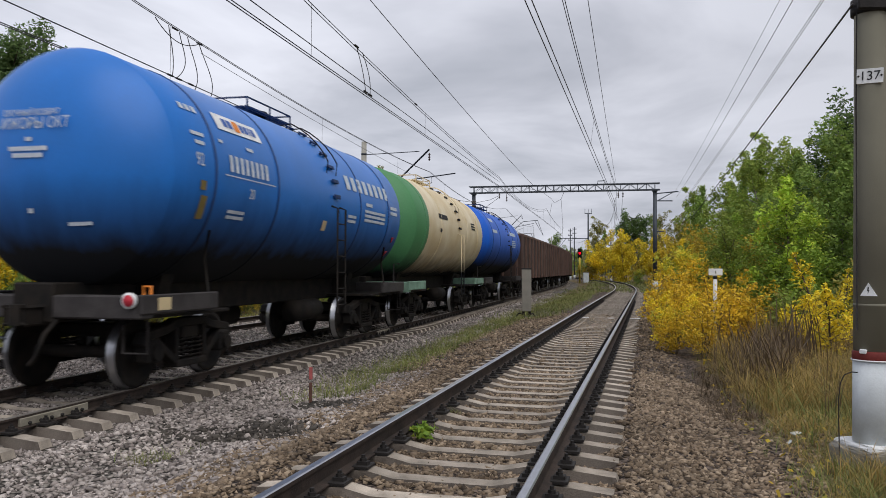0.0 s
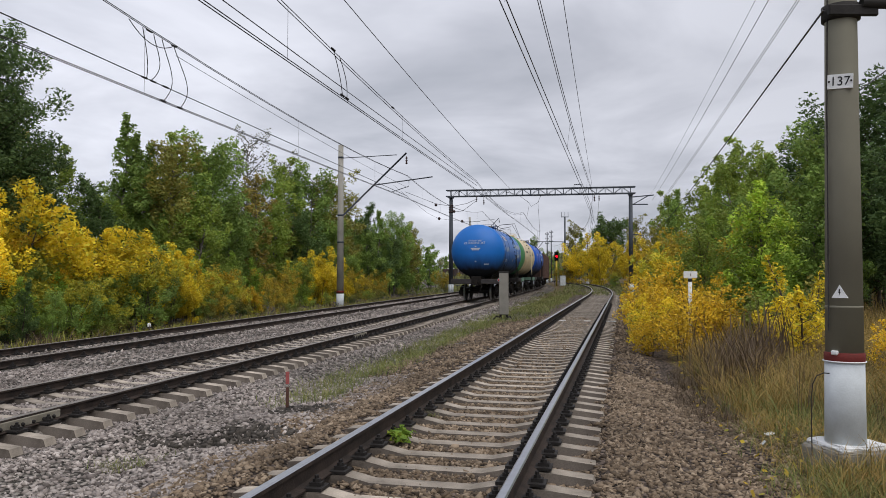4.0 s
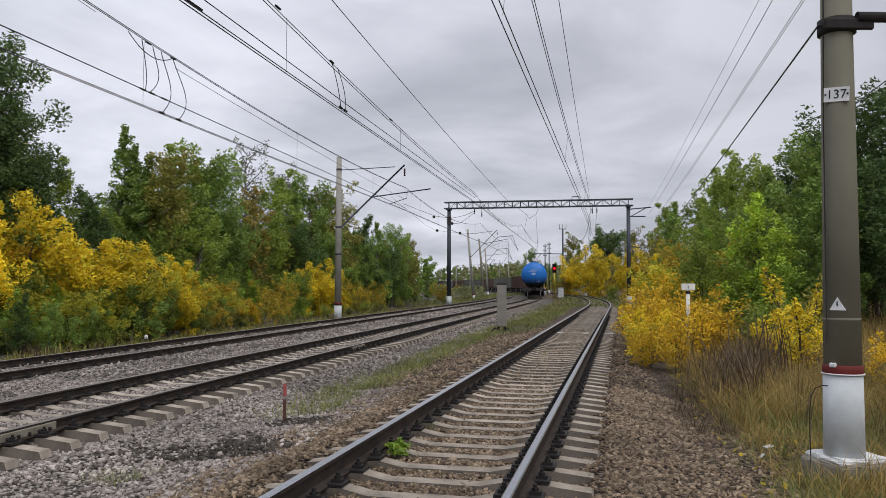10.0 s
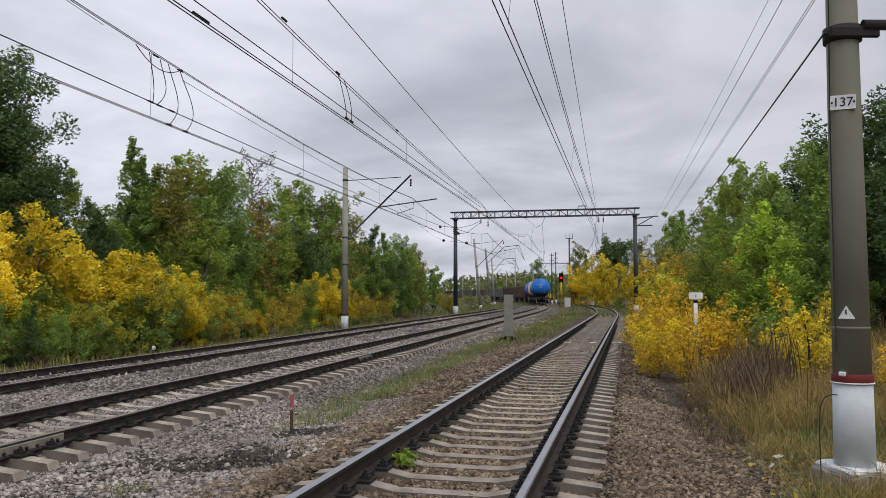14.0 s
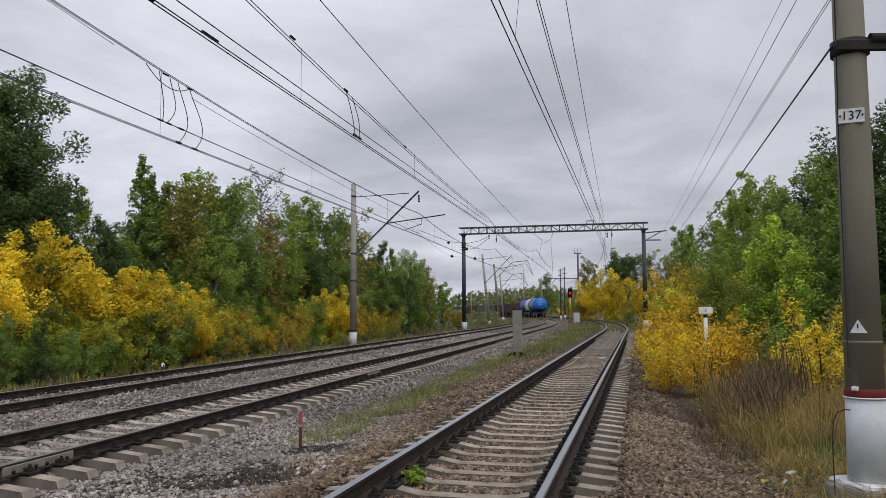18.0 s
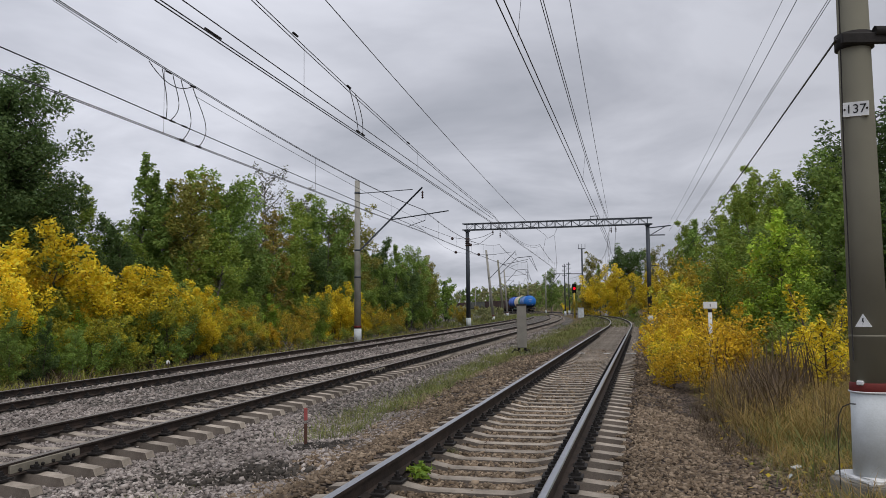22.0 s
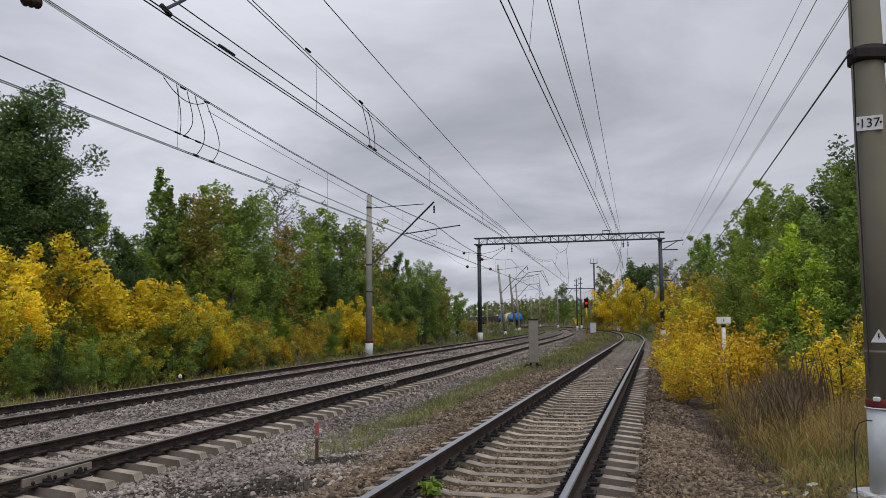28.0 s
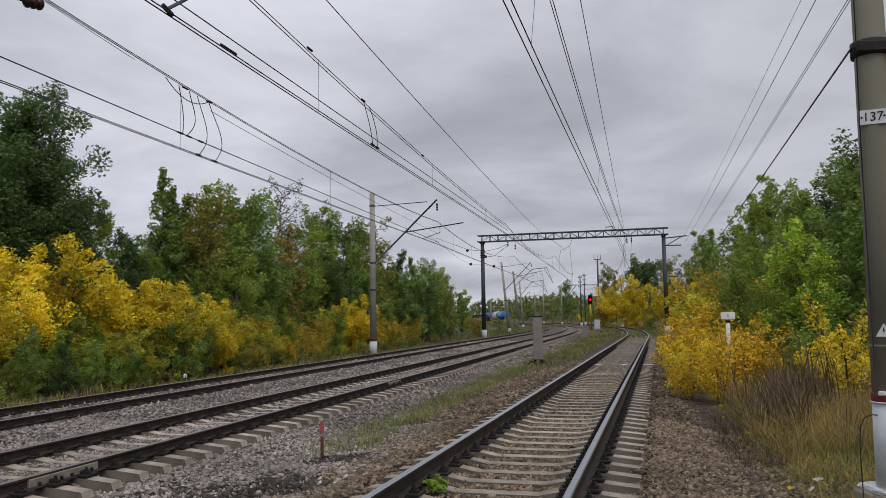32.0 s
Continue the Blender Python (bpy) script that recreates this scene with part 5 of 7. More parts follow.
def portal():
    """Lattice crossbeam on two tapered legs over all three tracks."""
    a, b = Vector((0.95, 77.9)), Vector((18.15, 74.4))
    top = 10.0
    L = (b - a).length
    ang = math.atan2(b.y - a.y, b.x - a.x)
    t = empty("portal_frame", Matrix.Translation((a.x, a.y, 0)) @ Matrix.Rotation(ang, 4, "Z"))
    tagged(t, "dark steel lattice portal carrying the overhead wires", "portal", "")
    for x, p in ((0, a), (L, b)):
        z = floor_at(p.x, p.y) - 0.1
        bm = bmesh.new()
        rod(bm, (x, 0, z + 0.95), (x, 0, top - 0.80), 0.22, 14, 0.18)
        part("leg", bm, M["gantry"], t)
        bm = bmesh.new()
        rod(bm, (x, 0, z), (x, 0, z + 0.95), 0.26, 14)
        part("whitewashed_foot", bm, M["whitewash"], t)
        bm = bmesh.new()
        box(bm, x - 0.24, x + 0.24, -0.3, 0.3, top - 0.84, top - 0.71, 0.02)
        part("bearing_plate", bm, M["gantry"], t, flat=True)
        for k in range(4 if x == 0 else 0):
            bm = bmesh.new()
            lathe(bm, [(0.17, top - 2.3 + k * 0.22), (0.25, top - 2.22 + k * 0.22), (0.25, top - 2.18 + k * 0.22), (0.17, top - 2.12 + k * 0.22)], 12, "z", Matrix.Translation((x, 0, 0)))
            part("insulator_shed", bm, M["insulator"], t)
    z0, z1 = top - 0.66, top - 0.05
    for y in (-0.32, 0.32):
        for z in (z0, z1):
            bm = bmesh.new()
            box(bm, -0.45, L + 0.45, y - 0.045, y + 0.045, z - 0.05, z + 0.05)
            part("chord", bm, M["gantry"], t, flat=True)
        n = 22
        for i in range(n + 1):
            x = L * i / n
            bm = bmesh.new()
            box(bm, x - 0.028, x + 0.028, y - 0.028, y + 0.028, z0, z1)
            part("upright", bm, M["gantry"], t, flat=True)
            if i < n:
                bm = bmesh.new()
                up = i % 2 == 0
                rod(bm, (x, y, z0 if up else z1), (x + L / n, y, z1 if up else z0), 0.02, 5)
                part("diagonal", bm, M["gantry"], t, flat=True)
    for i in range(23):
        bm = bmesh.new()
        rod(bm, (L * i / 22, -0.32, z1), (L * i / 22, 0.32, z1), 0.02, 5)
        part("tie", bm, M["gantry"], t, flat=True)
    # side bracket on the right leg
    for za, zb, x1 in ((top - 1.02, top - 0.86, 2.15), (top - 1.72, top - 1.74, 1.6)):
        bm = bmesh.new()
        tube(bm, [(L + 0.1, 0, za), (L + x1, 0, zb)], 0.06, 6)
        part("side_arm", bm, M["gantry"], t)
    bm = bmesh.new()
    tube(bm, [(L + 0.3, 0, top - 1.68), (L + 1.6, 0, top - 0.95)], 0.045, 6)
    part("side_strut", bm, M["gantry"], t)
    for z, w in ((5.4, 1.1), (2.8, 1.4)):
        bm = bmesh.new()
        tube(bm, [(L - 0.1, 0, z), (L + w, 0, z - 0.1)], 0.05, 6)
        part("cross_arm", bm, M["gantry"], t)
    # frame for the feeder on top
    bm = bmesh.new()
    tube(bm, [(12.2, 0, z1), (12.2, 0, z1 + 0.34), (12.9, 0, z1 + 0.36), (12.9, 0, z1 + 0.05)], 0.05, 6)
    part("feeder_frame", bm, M["gantry"], t)
    for x, z in ((2.59, 9.3), (3.32, 9.0), (14.15, 9.15), (14.58, 9.2)):
        bm = bmesh.new()
        prof = [(0.02, z - 0.55)]
        for k in range(3):
            prof += [(0.03, z - 0.50 + k * 0.15), (0.085, z - 0.46 + k * 0.15), (0.085, z - 0.43 + k * 0.15), (0.03, z - 0.39 + k * 0.15)]
        prof.append((0.025, z0))
        lathe(bm, prof, 10, "z", Matrix.Translation((x, 0, 0)))
        part("insulator_string", bm, M["insulator"], t)
    # slack feeders, spacers and droppers that hang about the beam
    for r, pts in ((0.022, ((-4.7, 9.9), (-1.45, 8.6), (0.3, 8.33), (1.7, 8.6), (2.6, 9.0))), (0.022, ((0.3, 7.76), (1.25, 7.85), (2.58, 8.8))), (0.012, ((-5.9, 10.6), (-2.35, 7.7), (-1.2, 7.12), (1.1, 6.83), (3.0, 6.78))),
                   (0.018, ((5.4, 9.7), (6.8, 9.36), (7.8, 8.6), (8.06, 8.2), (8.73, 8.57), (9.03, 9.35))), (0.014, ((7.84, 8.21), (7.6, 7.0))), (0.014, ((8.73, 8.46), (8.9, 5.7))),
                   (0.014, ((12.85, 9.8), (14.33, 6.1))), (0.014, ((14.57, 8.66), (14.33, 6.1))), (0.022, ((14.33, 6.05), (15.0, 6.46), (15.95, 6.71)))):
        bm = bmesh.new()
        tube(bm, [(x, -0.4, z) for x, z in pts], r, 6)
        part("slack_feeder", bm, M["wire"], t)
    for x, z in ((-1.13, 7.12), (0.39, 7.81), (-1.46, 8.5), (1.2, 6.83)):
        bm = bmesh.new()
        lathe(bm, [(0.03, -0.16), (0.14, -0.08), (0.15, 0.06), (0.03, 0.14)], 10, "x", Matrix.Translation((x, -0.4, z)))
        part("strain_insulator", bm, M["insulator"], t)
    return t


portal()


def numbered_pole():
    """The big tapered pole beside the near track: plate, warning triangle, red band, whitewashed foot on a footing block."""
    x, y = 3.66, 7.08
    lean = 0.2
    z = 0.11
    t = empty("concrete_pole", Matrix.Translation((x, y, z)) @ pose(0, 0, 0, 0, lean, 0))
    tagged(t, "tall grey concrete pole with whitewashed foot and red band", "pole")
    r0, taper = 0.1665, 0.0081
    R = lambda h: r0 - taper * h
    bm = bmesh.new()
    lathe(bm, [(R(0.80), 0.79), (R(3), 3), (R(9.5), 9.5)], 40)
    part("shaft", bm, M["pole"], t)
    bm = bmesh.new()
    lathe(bm, [(R(0) + 0.006, 0), (R(0.72) + 0.005, 0.72)], 40)
    part("whitewashed_foot", bm, M["whitewash"], t)
    bm = bmesh.new()
    lathe(bm, [(R(0.7) + 0.004, 0.72), (R(0.7) + 0.011, 0.73), (R(0.8) + 0.011, 0.80), (R(0.8), 0.81)], 40)
    part("red_band", bm, M["redband"], t)
    bm = bmesh.new()
    tube(bm, [((R(0.72) + 0.015) * math.cos(a), (R(0.72) + 0.015) * math.sin(a), 0.728) for a in np.linspace(0, math.tau, 33)], 0.007, 5)
    part("wire_hoop", bm, M["white"], t)
    bm = bmesh.new()
    box(bm, -0.03, 0.03, -R(0.8) - 0.025, -R(0.8) + 0.01, 0.79, 0.83, 0.008)
    o = part("lug", bm, M["white"], t, flat=True)
    o.rotation_euler = (0, 0, radians(-55))
    for h in (1.22,):
        bm = bmesh.new()
        lathe(bm, [(R(h) - 0.002, h - 0.012), (R(h) + 0.002, h - 0.008), (R(h) + 0.002, h + 0.008), (R(h) - 0.002, h + 0.012)], 40)
        part("casting_seam", bm, M["pole"], t)
    face = math.degrees(math.atan2(-y, -x)) + 90
    # number plate
    h = 3.255
    plate = pose(0, 0, 0, 0, 0, face - 4) @ Matrix.Translation((0, -R(h) - 0.004, h)) @ pose(0, 0, 0, 90, 0, 0) @ pose(0, 0, 0, 0, 0, -2.0)
    bm = bmesh.new()
    box(bm, -0.104, 0.104, -0.065, 0.065, -0.03, 0.004)
    sheet = part("number_plate", bm, M["white"], t, "white plate with the number 137", flat=True)
    sheet.matrix_local = plate
    words("137", 0.115, Matrix.Translation((0, -0.002, 0.006)), M["ink"], sheet, "number", squeeze=0.98)
    for sx in (-0.09, 0.09):
        bm = bmesh.new()
        rod(bm, (sx, 0.0, 0.002), (sx, 0.0, 0.012), 0.009, 8)
        part("rivet", bm, M["iron"], sheet)
    # danger triangle with its bolt of lightning
    h = 1.353
    tri = pose(0, 0, 0, 0, 0, face - 12) @ Matrix.Translation((0, -R(h) - 0.006, h)) @ pose(0, 0, 0, 90, 0, 0)
    bm = bmesh.new()
    v = [bm.verts.new(c) for c in ((-0.078, -0.06, 0), (0.078, -0.06, 0), (0, 0.075, 0), (-0.078, -0.06, -0.02), (0.078, -0.06, -0.02), (0, 0.075, -0.02))]
    for fc in ((0, 1, 2), (5, 4, 3), (0, 3, 4, 1), (1, 4, 5, 2), (2, 5, 3, 0)):
        bm.faces.new([v[i] for i in fc])
    sheet = part("warning_triangle", bm, M["white"], t, "white triangle with a black lightning bolt", flat=True)
    sheet.matrix_local = tri @ Matrix.Diagonal((0.86, 0.86, 1, 1))
    bm = bmesh.new()
    v = [bm.verts.new((a, b, 0.003)) for a, b in ((-0.006, 0.032), (0.008, 0.032), (0.002, 0.004), (0.011, 0.004), (-0.006, -0.042), (-0.001, -0.008), (-0.011, -0.008))]
    bm.faces.new(v)
    part("lightning_mark", bm, M["ink"], sheet, flat=True)
    # clamp and side arm
    h = 3.925
    bm = bmesh.new()
    lathe(bm, [(R(h) + 0.001, h - 0.09), (R(h) + 0.03, h - 0.08), (R(h) + 0.03, h + 0.05), (R(h) + 0.001, h + 0.06)], 32)
    part("clamp", bm, M["iron"], t)
    bm = bmesh.new()
    box(bm, -R(h) - 0.06, R(h) + 0.12, -R(h) - 0.045, -R(h) - 0.0, h - 0.085, h + 0.02, 0.012)
    part("clamp_bar", bm, M["iron"], t, flat=True)
    bm = bmesh.new()
    tube(bm, [(R(h) - 0.03, -0.16, h + 0.03), (1.9, -0.22, h + 0.0)], 0.05, 8)
    part("side_arm", bm, M["iron"], t)
    bm = bmesh.new()
    tube(bm, [(-R(6) - 0.012, -0.05, 6.5), (-R(4.2) - 0.012, -0.05, 4.2), (-R(3) - 0.02, -0.05, 3.0), (-R(1) - 0.012, -0.06, 1.0)], 0.006, 5)
    part("earth_wire", bm, M["iron"], t)
    bm = bmesh.new()
    tube(bm, [(-0.165, -0.05, 0.62), (-0.22, -0.06, 0.625), (-0.29, -0.07, 0.60), (-0.33, -0.08, 0.53), (-0.35, -0.09, 0.40), (-0.355, -0.10, 0.2), (-0.36, -0.12, -0.1)], 0.0055, 5)
    part("loose_cable", bm, M["iron"], t)
    f = empty("footing_block", Matrix.Translation((x, y, z)) @ pose(0, 0, 0, 0, 0, 14))
    tagged(f, "rough concrete footing block with white-splashed top edge", "footing")
    bm = bmesh.new()
    box(bm, -0.24, 0.36, -0.25, 0.30, -0.6, -0.045, 0.03)
    bmesh.ops.subdivide_edges(bm, edges=bm.edges[:], cuts=3, use_grid_fill=True)
    rng = random.Random(9)
    for v in bm.verts:
        v.co += Vector((rng.uniform(-1, 1), rng.uniform(-1, 1), rng.uniform(-1, 1))) * 0.009
    part("block", bm, M["concrete"], f, flat=True)
    bm = bmesh.new()
    box(bm, -0.20, 0.30, -0.21, 0.27, -0.06, -0.006, 0.02)
    bmesh.ops.subdivide_edges(bm, edges=bm.edges[:], cuts=3, use_grid_fill=True)
    for v in bm.verts:
        v.co += Vector((rng.uniform(-1, 1), rng.uniform(-1, 1), rng.uniform(-0.6, 0.6))) * 0.012
    part("painted_top", bm, M["white"], f, flat=True)
    return t


numbered_pole()


# ---- overhead wires ----
def along(tr, p, s, z):
    """A place at track-length s and height z, p metres left of the eye's own line along that track's heading."""
    c, a = tr.at(s, p - tr.o)
    return Vector((c.x, c.y, z))


def wire(name, pts, r, group, label, parent=None):
    bm = bmesh.new()
    tube(bm, pts, r, 5)
    ob = part(name, bm, M["wire"], parent)
    if parent is None:
        tagged(ob, label, "wire", group)
    return ob


def span(tr, p, za, zb, sa, sb, sag, n=14, p2=None):
    out = []
    for i in range(n + 1):
        t = i / n
        out.append(along(tr, p + ((p2 if p2 is not None else p) - p) * t, sa + (sb - sa) * t, za + (zb - za) * t - 4 * sag * t * (1 - t)))
    return out


def catenary(tr, supports, first_sag, label, r=0.012, split=0.0, gap=0.045):
    """One track's overhead line: a messenger slung between its supports, contact wires under it, droppers between."""
    t = empty("overhead_line")
    tagged(t, label, "overhead line", "overhead lines")
    for (sa, za, pa, ca), (sb, zb, pb, cb) in zip(supports, supports[1:]):
        sag = first_sag if sa < 0 else 0.8
        mess = span(tr, pa - (0.28 if tr is NEAR and sa < 0 else 0), za, zb, sa, sb, sag, 16, pb)
        for d, drop in ((-0.03, 0.0), (0.03, split)):
            wire("messenger_wire", [q + Vector((d, 0, -drop)) for q in mess], r * 0.9, "", "", t)
        con = span(tr, pa, ca, cb, sa, sb, 0.06, 16, pb)
        for d in (-gap, 0.045):
            wire("contact_wire", [q + Vector((d, 0, 0)) for q in con], r, "", "", t)
        for i in range(2, 16, 3):
            wire("dropper", [mess[i], con[i]], 0.005, "", "", t)
    return t


MIDL = "two contact wires hung from a messenger wire"
catenary(MID, [(-12, 10.0, 7.1, 6.75), (46, 7.2, 7.2, 6.62), (79, 7.9, 7.5, 6.45), (112, 8.0, 6.9, 6.3), (140, 8.0, 7.5, 6.0), (170, 7.8, 7.0, 5.9), (205, 7.6, 7.2, 5.8), (240, 7.6, 7.2, 5.8)], 0.68, MIDL, split=0.15)
catenary(FAR, [(-10, 10.8, 11.5, 6.40), (46, 7.6, 11.5, 6.22), (79, 8.0, 11.7, 6.1), (112, 8.1, 11.2, 6.0), (140, 8.0, 11.7, 5.9), (170, 7.8, 11.2, 5.8), (205, 7.6, 11.5, 5.8), (240, 7.6, 11.5, 5.8)], 1.2, MIDL)
catenary(NEAR, [(-14, 11.5, 2.1, 7.05), (77, 8.6, 2.3, 6.3), (130, 8.2, 1.6, 6.1), (180, 8.0, 1.57, 6.0)], 2.3, "contact wires hung low over the near track", gap=0.085)
# the overlapping second line over the middle and the far track
WIRES = "bare line wire high above the tracks"
for tr, p, sa, za, sb, zb, sag, r in ((MID, 7.2, -10, 7.1, 46, 6.9, 0.05, 0.012), (FAR, 11.5, -10, 7.0, 46, 6.35, 0.0, 0.014), (FAR, 11.5, 16, 8.02, -10, 10.6, 0.1, 0.007), (FAR, 11.5, 19.5, 7.66, 46, 6.88, 0.12, 0.008)):
    wire("line_wire", span(tr, p, za, zb, sa, sb, sag, 20), r, "line wires", WIRES)
for a, b, r, sag in (((-9.87, -6.0, 12.4), (6.95, 77.0, 9.9), 0.016, 0.5), ((-2.98, -8.0, 10.7), (14.75, 76.0, 10.3), 0.012, 0.3), ((3.48, 7.0, 4.03), (19.1, 72.6, 4.5), 0.010, 0.25), ((2.12, -8, 9.2), (19.85, 74.1, 8.95), 0.006, 0.4),
                     ((2.18, -8, 8.8), (20.1, 74.1, 8.6), 0.009, 0.4), ((2.50, -8, 8.3), (20.55, 74, 8.1), 0.008, 0.4), ((2.52, -8, 8.3), (20.65, 74, 8.05), 0.008, 0.4), ((3.76, 7.1, 3.25), (11.5, 12.0, 8.6), 0.006, 0.1)):
    A, B = Vector(a), Vector(b)
    pts = [A.lerp(B, i / 12) - Vector((0, 0, 4 * sag * (i / 12) * (1 - i / 12))) for i in range(13)]
    wire("line_wire", pts, r, "line wires", WIRES)


def jumpers():
    """Slack loops that join the far track's two lines."""
    t = empty("jumper_loops")
    tagged(t, "slack cable loops joining the overhead wires", "jumper cable")
    for sa, ca, sb, cb, bow in ((17.9, 7.96, 18.1, 6.68, 0.1), (18.4, 7.93, 18.3, 6.67, 0.35), (18.8, 7.91, 18.9, 6.26, 0.45), (19.4, 7.88, 19.75, 6.25, 0.5), (17.3, 7.98, 19.4, 7.9, -0.3)):
        A, B = along(FAR, 11.5, sa, ca), along(FAR, 11.5, sb, cb)
        d = Vector((math.sin(FAR.a), math.cos(FAR.a), 0))
        pts = []
        for i in range(15):
            u = i / 14
            q = A.lerp(B, u)
            if bow > 0:
                q += d * bow * math.sin(math.pi * u) * (0.5 + u)
            else:
                q += Vector((0, 0, bow * 4 * u * (1 - u)))
            pts.append(q)
        bm = bmesh.new()
        tube(bm, pts, 0.012, 5)
        part("jumper_cable", bm, M["wire"], t)
    for s, z in ((18.0, 6.675), (18.4, 6.67), (19.0, 6.665), (18.9, 6.27), (19.75, 6.26), (18.2, 7.95), (19.4, 7.9)):
        a, b = along(FAR, 11.5, s - 0.12, z), along(FAR, 11.5, s + 0.12, z)
        bm = bmesh.new()
        rod(bm, a, b, 0.028, 6)
        part("clamp", bm, M["iron"], t)


jumpers()


def middle_jumpers():
    """Cable loops and clamps between the middle track's messenger and its contact wires."""
    t = empty("jumper_loops")
    tagged(t, "slack cable loops joining the overhead wires", "jumper cable")
    for sa, ca, sb, cb, bow in ((20.2, 7.78, 21.0, 6.69, 0.12), (20.7, 7.75, 21.4, 6.69, 0.25)):
        A, B = along(MID, 7.16, sa, ca), along(MID, 7.16, sb, cb)
        d = Vector((math.sin(MID.a), math.cos(MID.a), 0))
        bm = bmesh.new()
        tube(bm, [A.lerp(B, i / 12) + d * bow * math.sin(math.pi * i / 12) for i in range(13)], 0.011, 5)
        part("jumper_cable", bm, M["wire"], t)
    for s, z in ((21.0, 6.70), (21.4, 6.70), (12.6, 6.71), (12.9, 6.71), (20.2, 7.79), (26.5, 7.5), (16.5, 8.0)):
        bm = bmesh.new()
        rod(bm, along(MID, 7.16, s - 0.13, z), along(MID, 7.16, s + 0.13, z), 0.030, 6)
        part("clamp", bm, M["iron"], t)


middle_jumpers()


def line_fittings():
    """The end of a cantilever at the middle track's contact wires, and a strain insulator on the far track's messenger."""
    t = empty("cantilever_end")
    tagged(t, "dark steel cantilever end clamped to the contact wires", "cantilever")
    bm = bmesh.new()
    tube(bm, [(-4.87, 11.99, 6.71), (-4.76, 12.45, 7.05), (-4.55, 13.3, 7.75)], 0.03, 6)
    part("arm", bm, M["gantry"], t)
    bm = bmesh.new()
    rod(bm, (-4.90, 11.90, 6.74), (-4.84, 12.14, 6.67), 0.04, 8)
    part("clamp", bm, M["iron"], t)
    u = empty("strain_insulator")
    tagged(u, "dark ribbed strain insulator on the overhead wire", "insulator")
    bm = bmesh.new()
    a, b = Vector((-8.68, 15.0, 8.17)), Vector((-8.88, 14.05, 7.95))
    rod(bm, a, b, 0.02, 6)
    part("rod", bm, M["iron"], u)
    for k in range(3):
        bm = bmesh.new()
        p = a.lerp(b, 0.08 + 0.16 * k)
        rod(bm, p, p + (b - a) * 0.09, 0.13, 12, 0.06)
        part("disc", bm, M["insulator"], u)


line_fittings()


# ---- lineside things ----
def cabinet(x, y, turn, h):
    z = floor_at(x, y)
    t = empty("relay_post", Matrix.Translation((x, y, z)) @ pose(0, 0, 0, 0, 0, turn))
    tagged(t, "narrow weathered grey relay post on an iron foot", "relay post")
    bm = bmesh.new()
    box(bm, -0.185, 0.185, -0.16, 0.16, 0.22, h, 0.02)
    part("body", bm, M["concrete"], t, flat=True)
    bm = bmesh.new()
    box(bm, -0.20, 0.20, -0.175, 0.175, h - 0.02, h + 0.035, 0.012)
    part("cap", bm, M["iron"], t, flat=True)
    for sx in (-0.12, 0.12):
        bm = bmesh.new()
        box(bm, sx - 0.05, sx + 0.05, -0.08, 0.08, -0.1, 0.24)
        part("foot", bm, M["iron"], t, flat=True)
    bm = bmesh.new()
    tube(bm, [(-0.1, 0, 0.1), (-0.3, 0.05, 0.14), (-0.42, 0.1, 0.0)], 0.03, 6)
    part("pipe", bm, M["iron"], t)
    bm = bmesh.new()
    tube(bm, [(0.12, 0, 0.1), (0.26, 0.05, 0.14), (0.32, 0.1, 0.0)], 0.03, 6)
    part("pipe", bm, M["iron"], t)
    return t


cabinet(2.45, 30.6, -6, 1.88)


def stake():
    x, y = -2.02, 10.25
    t = empty("marker_stake", Matrix.Translation((x, y, floor_at(x, y) - 0.12)))
    tagged(t, "short rusty marker stake with a red top", "stake")
    bm = bmesh.new()
    box(bm, -0.019, 0.019, -0.019, 0.019, 0, 0.42, 0.005)
    part("shaft", bm, M["stake_rust"], t, flat=True)
    bm = bmesh.new()
    box(bm, -0.021, 0.021, -0.021, 0.021, 0.46, 0.62, 0.005)
    part("red_top", bm, M["stake_red"], t, flat=True)


stake()


def sign_post():
    x, y = 5.82, 18.2
    z = floor_at(x, y)
    t = empty("lineside_sign", Matrix.Translation((x, y, z)) @ pose(0, 0, 0, 0, 0, -8))
    tagged(t, "small white lineside sign board on a white post", "sign")
    top = 1.68 - z
    bm = bmesh.new()
    rod(bm, (0, 0, 0), (0, 0, top - 0.05), 0.045, 10)
    part("post", bm, M["white"], t)
    bm = bmesh.new()
    box(bm, -0.155, 0.155, -0.06, -0.045, top - 0.155, top, 0.006)
    board = part("board", bm, M["white"], t, flat=True)
    bm = bmesh.new()
    box(bm, -0.012, 0.012, -0.064, -0.061, top - 0.11, top - 0.05)
    part("writing_bar", bm, M["concrete"], board, flat=True)
    bm = bmesh.new()
    rod(bm, (0, 0, top - 0.24), (0, 0, top - 0.165), 0.05, 10)
    part("black_collar", bm, M["ink"], t)


sign_post()


